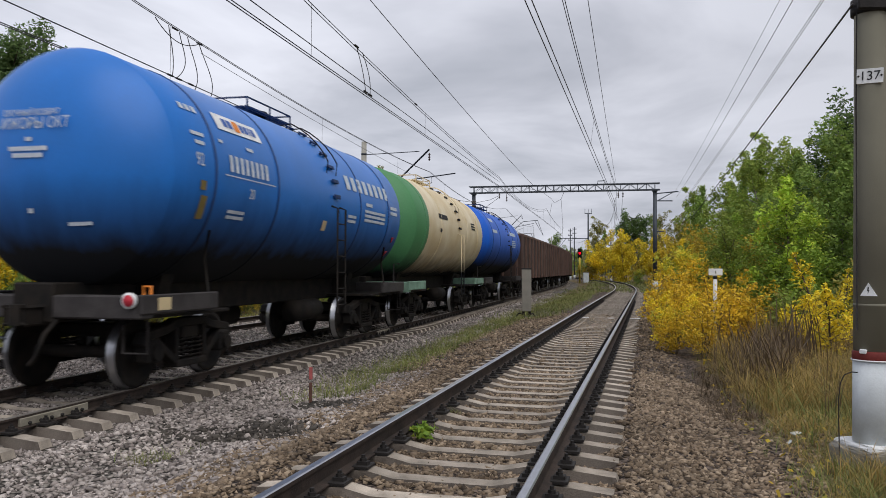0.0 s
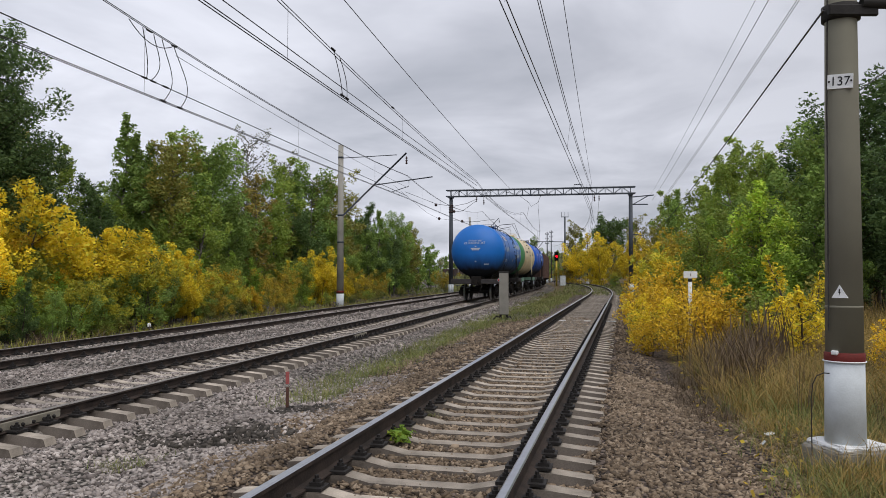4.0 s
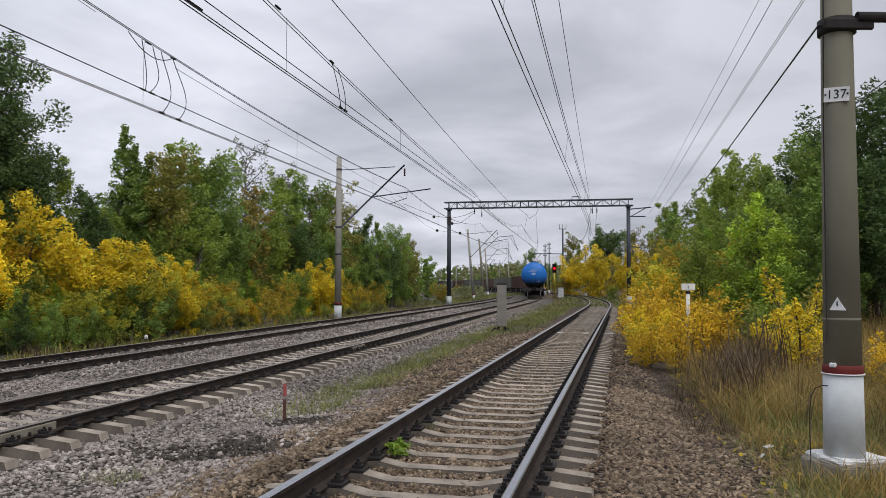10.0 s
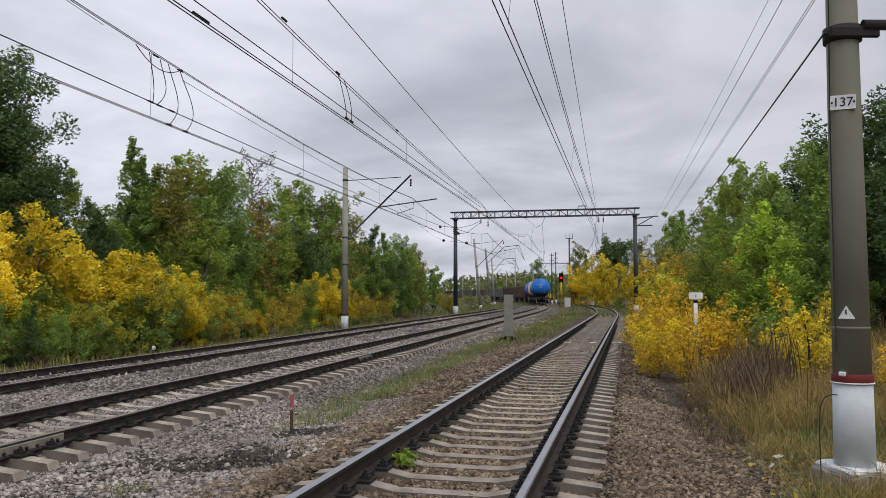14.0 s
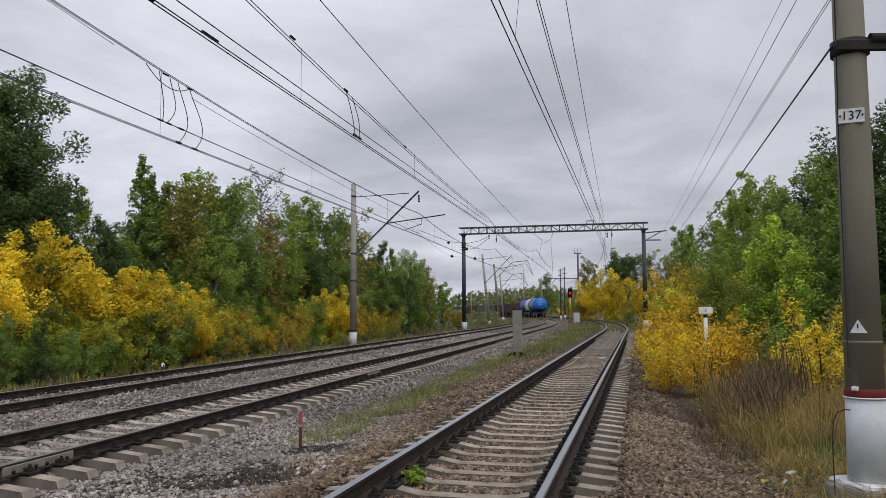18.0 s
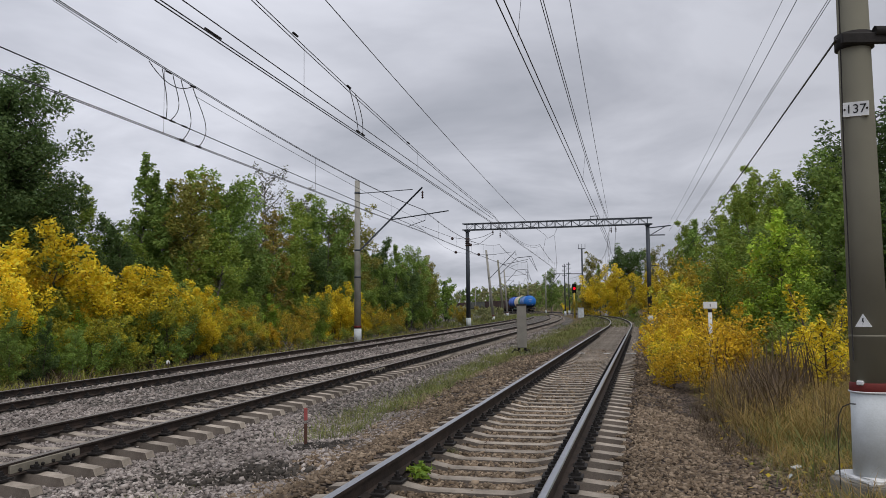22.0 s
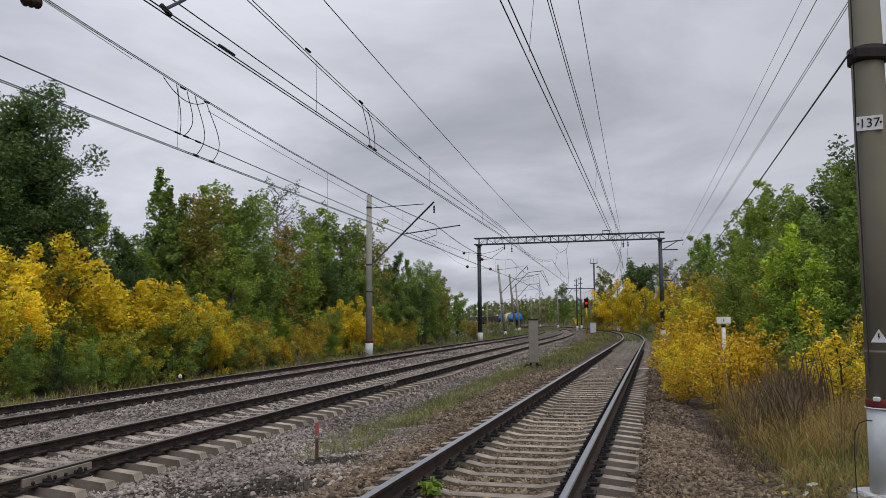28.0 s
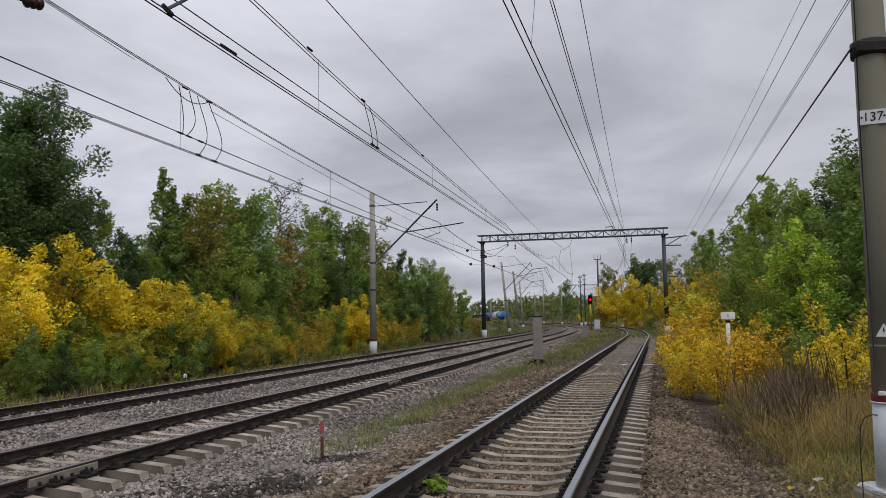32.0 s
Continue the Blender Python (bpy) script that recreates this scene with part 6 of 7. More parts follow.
def signal(x, y):
    z = floor_at(x, y)
    t = empty("railway_signal", Matrix.Translation((x, y, z)))
    tagged(t, "railway colour-light signal showing red on a pale yellow post", "signal")
    bm = bmesh.new()
    rod(bm, (0, 0, 0), (0, 0, 4.0), 0.14, 12)
    part("post", bm, M["yellow"], t)
    bm = bmesh.new()
    box(bm, -0.32, 0.32, -0.12, 0.12, 3.9, 5.4, 0.08)
    part("head", bm, M["black"], t, flat=True)
    for k, zz in enumerate((4.25, 4.65, 5.05)):
        bm = bmesh.new()
        rod(bm, (0, -0.12, zz), (0, -0.15, zz), 0.17 if k == 1 else 0.13, 14)
        part("lens", bm, M["red_lamp"] if k == 1 else M["black"], t, "lit red lens" if k == 1 else "")
        bm = bmesh.new()
        box(bm, -0.16, 0.16, -0.32, -0.12, zz + 0.17, zz + 0.19)
        part("hood", bm, M["black"], t)
    bm = bmesh.new()
    rod(bm, (-0.3, 0.1, 0), (-0.3, 0.1, 3.9), 0.02, 6)
    part("ladder_rail", bm, M["gantry"], t)
    return t


signal(17.9, 121.0)


def relay_box(x, y):
    t = empty("relay_cabinet", Matrix.Translation((x, y, floor_at(x, y))))
    tagged(t, "pale grey trackside relay cabinet", "cabinet")
    bm = bmesh.new()
    box(bm, -0.4, 0.4, -0.3, 0.3, 0, 1.45, 0.03)
    part("body", bm, M["whitewash"], t, flat=True)
    bm = bmesh.new()
    box(bm, -0.44, 0.44, -0.34, 0.34, 1.45, 1.55, 0.02)
    part("roof", bm, M["concrete"], t, flat=True)
    bm = bmesh.new()
    box(bm, -0.34, 0.34, -0.315, -0.302, 0.15, 1.3, 0.004)
    part("door", bm, M["whitewash"], t, flat=True)


relay_box(17.6, 113.0)


def fish_plate(s):
    """A bolted joint on the middle track's near rail."""
    c, a = MID.at(s, -GAUGE / 2)
    t = empty("rail_joint", Matrix.Translation((c.x, c.y, c.z)) @ pose(0, 0, 0, 0, 0, -math.degrees(a)))
    tagged(t, "bolted steel rail joint with grey plates", "rail joint")
    for sx in (0.028, -0.028):
        bm = bmesh.new()
        box(bm, sx - 0.02, sx + 0.02, -0.55, 0.55, -0.125, -0.03, 0.008)
        part("plate", bm, M["joint"], t, flat=True)
    for k in range(6):
        bm = bmesh.new()
        rod(bm, (0.04, -0.42 + 0.168 * k, -0.095), (0.07, -0.42 + 0.168 * k, -0.095), 0.02, 6)
        part("bolt", bm, M["iron"], t)


fish_plate(7.75)
fish_plate(20.3)
# ---- trees, bushes, grass ----


def leaf_cloud(rng, centres, radii, per, size, droop=0.3):
    """Small leaf clumps spread through the branch ends' clouds; each is a pointed leaf."""
    C, S = [], []
    for c, r, n in zip(centres, radii, per):
        p = rng.normal(size=(n, 3))
        p /= np.linalg.norm(p, axis=1)[:, None]
        p *= (rng.random((n, 1)) ** 0.42) * np.array(r)
        C.append(np.asarray(c) + p)
        S.append(np.full(n, 1.0))
    C = np.concatenate(C)
    n = len(C)
    u = rng.normal(size=(n, 3))
    u[:, 2] *= 0.55
    u /= np.linalg.norm(u, axis=1)[:, None]
    w = rng.normal(size=(n, 3))
    w -= u * (w * u).sum(1)[:, None]
    w /= np.linalg.norm(w, axis=1)[:, None]
    s = size * (0.6 + 0.8 * rng.random((n, 1)))
    a, b = u * s, w * s * 0.5
    V = np.stack([C - a, C + b + a * 0.15, C - b + a * 0.6], 1).reshape(-1, 3)
    F = np.arange(3 * n).reshape(n, 3)
    return V, F


def limb(bm, pts, r0, r1, n=6):
    rings = []
    k = len(pts)
    for i, p in enumerate(pts):
        r = r0 + (r1 - r0) * i / (k - 1)
        d = (pts[min(i + 1, k - 1)] - pts[max(i - 1, 0)]).normalized()
        u = d.orthogonal().normalized()
        w = d.cross(u)
        rings.append([bm.verts.new(p + (u * math.cos(j * math.tau / n) + w * math.sin(j * math.tau / n)) * r) for j in range(n)])
    for A, B in zip(rings, rings[1:]):
        for j in range(n):
            bm.faces.new((A[j], A[(j + 1) % n], B[(j + 1) % n], B[j]))


def tree(seed, height, spread, low, leaves, size, leaf, bark="bark", kind="tall", stems=1, under=None, limbs=34):
    """A trunk with limbs and a crown of small leaf clumps. low: where the crown starts, as a part of the height."""
    rng = np.random.default_rng(seed)
    t = empty("tree")
    bm = bmesh.new()
    tips = []
    for st in range(stems):
        lean = Vector((rng.normal() * 0.05, rng.normal() * 0.05, 0)) * (1 if stems == 1 else 4)
        top = height * (1.0 if st == 0 else rng.uniform(0.7, 0.95))
        off = Vector((0, 0, 0)) if st == 0 else Vector((rng.normal() * 0.25, rng.normal() * 0.25, 0))
        pts = [off + lean * top * (i / 7) + Vector((rng.normal(), rng.normal(), 0)) * 0.012 * height * (i / 7) + Vector((0, 0, top * 0.96 * i / 7)) for i in range(8)]
        limb(bm, pts, 0.013 * height / (stems ** 0.5), 0.012, 7)
        count = max(7, int((limbs if kind != "bush" else 15) / stems ** 0.5))
        for k in range(count):
            f = low + (1 - low) * (k + rng.random()) / count
            i = min(6, int(f * 7))
            p = pts[i].lerp(pts[i + 1], f * 7 - i)
            if kind == "tall":
                reach = spread * (1.0 - abs(f - (low + 0.35 * (1 - low))) / (1.15 - low)) ** 0.7
            elif kind == "cone":
                reach = spread * (1.02 - f) ** 0.8
            elif kind == "round":
                reach = spread * math.sqrt(max(0.05, 1 - ((f - (low + 1) / 2) / ((1 - low) / 2 + 0.06)) ** 2))
            else:
                reach = spread * (0.55 + 0.45 * math.sin(math.pi * f))
            reach *= rng.uniform(0.65, 1.12) if kind != "bush" else rng.uniform(0.4, 1.3)
            a = k * 2.4 + rng.normal() * 0.5
            d = Vector((math.cos(a), math.sin(a), rng.uniform(0.2, 0.75)))
            q = [p + d * reach * j / 3 + Vector((0, 0, 0.06 * reach * j)) for j in range(4)]
            limb(bm, q, 0.004 * height, 0.006, 3)
            for j, wt in ((1, 0.6), (2, 0.9), (3, 0.8)):
                tips.append((q[j] + Vector((rng.normal(), rng.normal(), rng.normal())) * reach * 0.12, reach * 0.23 * wt + 0.075 * spread))
        tips.append((pts[-1], spread * 0.10))
        tips.append((pts[-1].lerp(pts[-2], 0.5), spread * 0.16))
        tips.append((pts[-2], spread * 0.22))
    part("trunk", bm, M[bark], t)
    tips = [(p, r * rng.uniform(0.7, 1.25)) for p, r in tips]
    groups = [("crown", leaf, tips)]
    if under:
        # greener leaves low down and towards the stems
        low_tips = [q for q in tips if q[0].z < height * (0.60 + 0.2 * rng.normal()) and rng.random() < 0.8]
        groups = [("crown", leaf, [q for q in tips if q not in low_tips]), ("lower_leaves", under, low_tips)]
    total = sum(r ** 2 for _, r in tips)
    for name, mt, tp in groups:
        if not tp:
            continue
        per = [max(3, int(leaves * r * r / total)) for _, r in tp]
        V, F = leaf_cloud(rng, [tuple(p) for p, _ in tp], [(r, r, r * rng.uniform(0.8, 1.5)) for _, r in tp], per, size)
        quick(name, V, F, M[mt], t)
    return t


def plant(proto, x, y, k=1.0, turn=None, rng=random.Random(5), sink=0.05):
    m = Matrix.Translation((x, y, floor_at(x, y) - sink)) @ pose(0, 0, 0, 0, 0, rng.uniform(0, 360) if turn is None else turn) @ Matrix.Diagonal((k, k, k * rng.uniform(0.94, 1.06), 1))
    sc = proto.scale
    return copy_thing(proto, m @ Matrix.Diagonal((1 / sc.x, 1 / sc.y, 1 / sc.z, 1)))


LABELS = {"green": "leafy green birch beside the railway", "dark": "tall dark green aspen at the wood's edge", "olive": "olive-green tree turning brown", "tall_birch": "olive birch with a bare pale trunk at the wood's edge", "rust": "slender ochre-brown birch at the wood's edge", "lime": "leafy lime-green young maple", "bright_lime": "bright yellow-green young maple tree",
          "yellow": "yellow autumn maple bush", "gold": "golden-brown autumn shrub on the verge", "grey": "thin grey-green willow with sparse leaves", "pine": "dark spreading pine above yellow bushes", "yellow_green": "yellow-green young maple bush on the verge", "aspen": "tall dark green aspen with gaps in its crown", "spire": "slender pointed green birch at the wood's edge", "bright_yellow": "bright yellow autumn maple bush beside a mast", "sapling": "slender yellow-leaved sapling in the dry grass", "scrub": "low olive-green scrub at the wood's edge", "near_amber": "thin amber bush with dark bare stems", "near_yellow": "amber-yellow leafy bush at the ballast's edge", "back_green": "green birch deep in the wood", "back_dark": "tall dark green aspen deep in the wood", "back_olive": "olive-brown birch deep in the wood", "far_green": "green tree in the far wood", "far_dark": "dark green tree in the far wood"}


def prototypes():
    P = {
        "green": [tree(11, 10, 2.4, 0.06, 9500, 0.134, "leaf_green", "birch"), tree(12, 10, 2.4, 0.05, 9500, 0.134, "leaf_green", "birch", "cone"), tree(13, 10, 2.2, 0.05, 9500, 0.134, "leaf_mid", "birch")],
        "dark": [tree(21, 12, 3.2, 0.08, 9500, 0.149, "leaf_dark", "bark"), tree(22, 12, 2.9, 0.06, 9500, 0.143, "leaf_dark", "bark", "cone")],
        "spire": [tree(16, 10, 1.7, 0.05, 6700, 0.124, "leaf_green", "birch", "cone", limbs=44)],
        "olive": [tree(31, 10, 2.2, 0.06, 8900, 0.13, "leaf_olive", "birch")],
        "tall_birch": [tree(33, 10, 1.9, 0.40, 5300, 0.13, "leaf_olive", "birch")],
        "rust": [tree(32, 10, 1.3, 0.10, 4400, 0.13, "leaf_rust", "birch", "tall")],
        "back_green": [tree(14, 10, 2.4, 0.06, 2600, 0.264, "leaf_green", "birch", limbs=18), tree(15, 10, 2.2, 0.05, 2600, 0.264, "leaf_mid", "birch", "cone", limbs=18)],
        "back_dark": [tree(24, 12, 2.9, 0.06, 2600, 0.276, "leaf_dark", "bark", "cone", limbs=18)],
        "back_olive": [tree(34, 10, 2.3, 0.06, 2600, 0.264, "leaf_olive", "birch", limbs=18)],
        "lime": [tree(41, 5, 1.5, 0.04, 7200, 0.08, "leaf_lime", "bark", "cone", 2), tree(42, 5, 1.4, 0.04, 7200, 0.08, "leaf_mid", "bark", "tall", 2, "leaf_lime")],
        "yellow": [tree(51, 4.5, 1.35, 0.03, 6600, 0.092, "leaf_yellow", "bark", "bush", 3, "leaf_mid"), tree(52, 4.5, 1.25, 0.02, 6600, 0.092, "leaf_yellow", "bark", "bush", 4, "leaf_green"), tree(53, 4.5, 1.3, 0.02, 6600, 0.092, "leaf_amber", "bark", "bush", 4, "leaf_yg")],
        "bright_yellow": [tree(50, 4.0, 1.3, 0.03, 6600, 0.088, "leaf_yellow", "bark", "bush", 4)],
        "near_amber": [tree(60, 1.9, 0.7, 0.10, 2300, 0.054, "leaf_amber", "bark", "bush", 7)],
        "near_yellow": [tree(54, 1.9, 0.75, 0.04, 3400, 0.052, "leaf_amber", "bark", "bush", 5), tree(59, 1.9, 0.7, 0.04, 3400, 0.052, "leaf_yellow", "bark", "bush", 5, "leaf_yg")],
        "sapling": [tree(55, 2.0, 0.55, 0.06, 1500, 0.048, "leaf_yellow", "bark", "cone", 2, limbs=26)],
        "scrub": [tree(56, 1.5, 0.85, 0.03, 2000, 0.07, "leaf_olive", "bark", "bush", 5, "leaf_dark"), tree(57, 1.6, 0.8, 0.03, 2000, 0.07, "leaf_mid", "bark", "bush", 5, "leaf_olive")],
        "yellow_green": [tree(58, 4.0, 1.5, 0.02, 6600, 0.088, "leaf_yg", "bark", "bush", 4, "leaf_green")],
        "bright_lime": [tree(43, 5, 1.45, 0.04, 7900, 0.078, "leaf_bright", "bark", "cone", 1, "leaf_lime", limbs=40)],
        "gold": [tree(61, 3.5, 1.6, 0.02, 6200, 0.088, "leaf_gold", "bark", "bush", 4, "leaf_olive")],
        "grey": [tree(71, 12, 2.4, 0.25, 5000, 0.1, "leaf_grey", "birch")],
        "aspen": [tree(26, 12, 3.3, 0.12, 27000, 0.11, "leaf_dark", "bark", "cone", limbs=44), tree(27, 12, 3.2, 0.10, 27000, 0.11, "leaf_dark", "bark", "tall", limbs=44)],
        "pine": [tree(81, 9, 2.6, 0.5, 9000, 0.15, "leaf_dark", "bark", "round")],
        "far_green": [tree(91, 10, 3.6, 0.01, 330, 0.72, "leaf_far", "birch", limbs=6), tree(92, 10, 3.3, 0.01, 330, 0.72, "leaf_far", "birch", "cone", limbs=6)],
        "far_dark": [tree(93, 11, 3.4, 0.01, 330, 0.72, "leaf_green", "bark", "tall", limbs=6)],
    }
    for k, ts in P.items():
        for t in ts:
            tagged(t, LABELS[k], "bush" if k in ("yellow", "gold", "near_yellow", "near_amber", "scrub", "yellow_green", "bright_yellow") else "tree")
    return P


TREES = prototypes()


def left_of_far(y, d):
    return (0.2035 * y - 11.73 - d * 1.02, y)


def far_woods(places, rng):
    """The woods beyond the curve: trunks and crowns too far off to count, in one mesh."""
    V, F, I, slots, base = [], [], [], [], 0
    for kind, x, y, k in places:
        t = TREES[kind][rng.randrange(len(TREES[kind]))]
        a, z = rng.uniform(0, math.tau), floor_at(x, y) - 0.05
        for o in t.children:
            me = o.data
            v = np.empty(len(me.vertices) * 3)
            me.vertices.foreach_get("co", v)
            v = v.reshape(-1, 3) * k
            c, s = math.cos(a), math.sin(a)
            V.append(np.c_[v[:, 0] * c - v[:, 1] * s + x, v[:, 0] * s + v[:, 1] * c + y, v[:, 2] + z])
            me.calc_loop_triangles()
            f = np.empty(len(me.loop_triangles) * 3, np.int32)
            me.loop_triangles.foreach_get("vertices", f)
            F.append(f.reshape(-1, 3) + base)
            if me.materials[0] not in slots:
                slots.append(me.materials[0])
            I.append(np.full(len(F[-1]), slots.index(me.materials[0]), np.int32))
            base += len(v)
    ob = quick("distant_woods", np.concatenate(V), np.concatenate(F), slots[0])
    for m in slots[1:]:
        ob.data.materials.append(m)
    ob.data.polygons.foreach_set("material_index", np.concatenate(I))
    tagged(ob, "green and brownish mixed woods far beyond the curve", "woods", kind="stuff")
    for kind in ("far_green", "far_dark"):
        for t in TREES[kind]:
            for o in (*t.children, t):
                bpy.data.objects.remove(o)


def build_woods():
    rng = random.Random(7)
    used = set()

    def put(kind, x, y, k):
        ts = TREES[kind]
        t = ts[rng.randrange(len(ts))]
        if t.name in used:
            plant(t, x, y, k, rng=rng)
        else:
            used.add(t.name)
            c = plant(t, x, y, k, rng=rng)
            t.matrix_basis = c.matrix_basis
            for o in (*c.children, c):
                bpy.data.objects.remove(o)

    # left belt
    y = 14.0
    while y < 112:
        for row, d0 in enumerate((12.0, 15.5, 20.0)):
            x, yy = left_of_far(y + rng.uniform(-1, 1), d0 + rng.uniform(-1.0, 1.0))
            kind = rng.choice(("green", "green", "green", "olive", "olive", "dark"))
            h = (0.60, 0.76, 0.80)[row] * rng.uniform(0.82, 1.12) * (10 / 12 if kind == "dark" else 1)
            # the notch beside the big aspen, and what lies out of sight
            if x / yy < -0.66 or (-0.52 < x / yy < -0.44 and yy < 60):
                continue
            put(kind if row < 2 and yy < 62 else "back_" + kind, x, yy, h)
        y += 3.4
    for x, y, k in ((-17.6, 30.0, 0.74), (-19.6, 31.5, 0.92), (-20.9, 32.0, 1.02), (-18.0, 32.5, 0.62), (-22.2, 34.0, 0.95), (-18.7, 30.6, 0.80)):
        put("aspen", x, y, k)
    # the wood's tall edge: place, height, kind
    for x, y, h, kind in ((-17.3, 42, 10.6, "spire"), (-16.9, 42.6, 9.4, "spire"), (-17.3, 39, 7.4, "dark"), (-17.2, 44, 8.3, "green"), (-16.7, 45, 9.6, "green"), (-18.4, 38, 5.4, "dark"), (-19.4, 40, 5.6, "dark"), (-20.6, 42, 5.6, "green"), (-17.2, 35.5, 4.4, "dark"), (-16.6, 36.5, 5.0, "dark"), (-18.0, 40.5, 5.4, "green"), (-14.6, 42.5, 9.3, "tall_birch"), (-14.5, 46, 9.7, "green"), (-14.1, 50, 9.5, "green"),
                          (-12.4, 52, 8.7, "rust"), (-16.0, 41, 8.6, "green"), (-15.9, 37, 6.0, "dark"), (-13.4, 41, 6.2, "green"), (-12.2, 56, 10.0, "green"), (-11.7, 60, 10.6, "spire"), (-10.8, 62, 9.8, "green"), (-9.7, 64, 9.4, "olive"), (-8.6, 66, 9.4, "olive"), (-7.3, 70, 8.8, "dark"),
                          (-6.1, 74, 8.2, "green"), (-4.8, 78, 7.9, "green"), (-3.5, 82, 6.9, "olive"), (-2.6, 86, 5.8, "green"), (-10.0, 58, 6.5, "dark"), (-8.3, 62, 6.0, "green"), (-6.4, 69, 5.6, "green"), (-5.0, 74, 5.2, "dark"), (-3.6, 79, 4.6, "green")):
        put(kind, x, y, 1.03 * h / (12 if kind == "dark" else 10))
    # yellow bushes along the left verge, green ones among them
    for x, y, k, kind in ((-15.7, 26.0, 1.0, "yellow"), (-15.0, 27.0, 1.12, "yellow"), (-13.7, 26.2, 0.72, "yellow_green"), (-13.9, 29.2, 0.80, "yellow"), (-13.3, 30.0, 0.92, "yellow"), (-12.3, 30.6, 0.84, "yellow"), (-11.4, 29.6, 0.62, "yellow_green"), (-12.6, 28.0, 0.6, "yellow_green"), (-10.6, 33.6, 0.45, "yellow_green"), (-10.2, 36.6, 0.5, "yellow_green"), (-9.6, 39.5, 0.42, "gold"),
                          (-11.7, 34.0, 0.74, "yellow"), (-11.3, 35.8, 0.5, "yellow"), (-12.5, 33.5, 0.8, "yellow_green"), (-12.3, 25.5, 0.5, "yellow_green"), (-14.6, 23.5, 0.7, "yellow"), (-14.3, 20.5, 0.8, "yellow"), (-14.6, 17.5, 0.9, "yellow"), (-15.5, 15.0, 0.9, "lime"), (-13.4, 24.6, 0.45, "lime"), (-12.9, 27.2, 0.5, "lime"), (-11.9, 27.6, 0.42, "yellow_green"), (-11.1, 31.5, 0.55, "yellow"), (-10.7, 32.6, 0.5, "bright_yellow"), (-9.9, 35.0, 0.36, "gold"), (-9.1, 38.2, 0.36, "yellow"), (-8.6, 41.0, 0.34, "gold"), (-13.0, 22.4, 0.20, "green"), (-12.6, 23.4, 0.17, "dark"), (-12.2, 24.4, 0.15, "green")):
        put(kind, x, y, k)
    for y, d, k, kind in ((38.5, 7.2, 0.6, "gold"), (42, 7.5, 0.55, "lime"), (46, 7, 0.6, "gold"), (50, 7.5, 0.6, "lime"), (52.5, 8.0, 0.85, "bright_yellow"), (54, 7.7, 0.95, "bright_yellow"), (55.5, 7.6, 0.8, "bright_yellow"), (57.5, 6.8, 0.5, "bright_yellow"), (60.5, 6.4, 0.45, "bright_yellow"), (59, 6.5, 0.6, "gold"), (64, 6.5, 0.5, "gold"), (90, 6, 0.6, "gold")):
        put(kind, *left_of_far(y, d), k)
    y = 15.0
    while y < 84:
        put(rng.choice(("lime", "lime", "lime", "gold")), *left_of_far(y, rng.uniform(8.6, 10.4)), rng.uniform(0.55, 0.9))
        y += rng.uniform(1.8, 3.2)
    y = 13.5
    while y < 70:
        put("scrub", *left_of_far(y, rng.uniform(5.0, 6.6)), rng.uniform(0.35, 0.62))
        if y < 40:
            put("scrub", *left_of_far(y, rng.uniform(6.6, 8.2)), rng.uniform(0.6, 0.95))
        y += rng.uniform(0.8, 1.6) * (1 + y / 60)
    # right side
    def right_of_near(y, d):
        return (0.2345 * y - 1.61 + d * 1.03, y)
    y = 26.0
    while y < 120:
        for row, d0 in enumerate((12, 16.5)):
            x, yy = right_of_near(y + rng.uniform(-1, 1), d0 + rng.uniform(-1, 1))
            kind = rng.choice(("green", "dark", "green", "olive"))
            if x / yy > 0.72:
                continue
            put(kind if yy < 48 and row == 0 else "back_" + kind, x, yy, (0.62, 0.72)[row] * rng.uniform(0.85, 1.12) * (0.82 if kind == "dark" else 1))
        y += 4.0
    for x, y, k, kind in ((7.7, 22.8, 0.62, "lime"), (8.6, 26, 0.75, "lime"), (11.6, 23.0, 0.52, "green"), (12.6, 26.5, 0.62, "green"), (11.7, 29, 0.42, "green"),
                          (13.2, 30.0, 0.95, "lime"), (9.7, 31, 0.85, "lime"), (13.4, 36, 0.5, "green"), (15.9, 40, 0.70, "green"), (17.8, 38, 0.68, "green"), (18.5, 46, 0.78, "green"), (15.6, 42, 0.52, "green"), (13.4, 20.5, 0.6, "dark"), (15.4, 24.5, 0.7, "dark"), (12.4, 17.0, 0.42, "green"), (18.5, 48, 0.55, "green"), (21.5, 56, 0.6, "green")):
        put(kind, x, y, k)
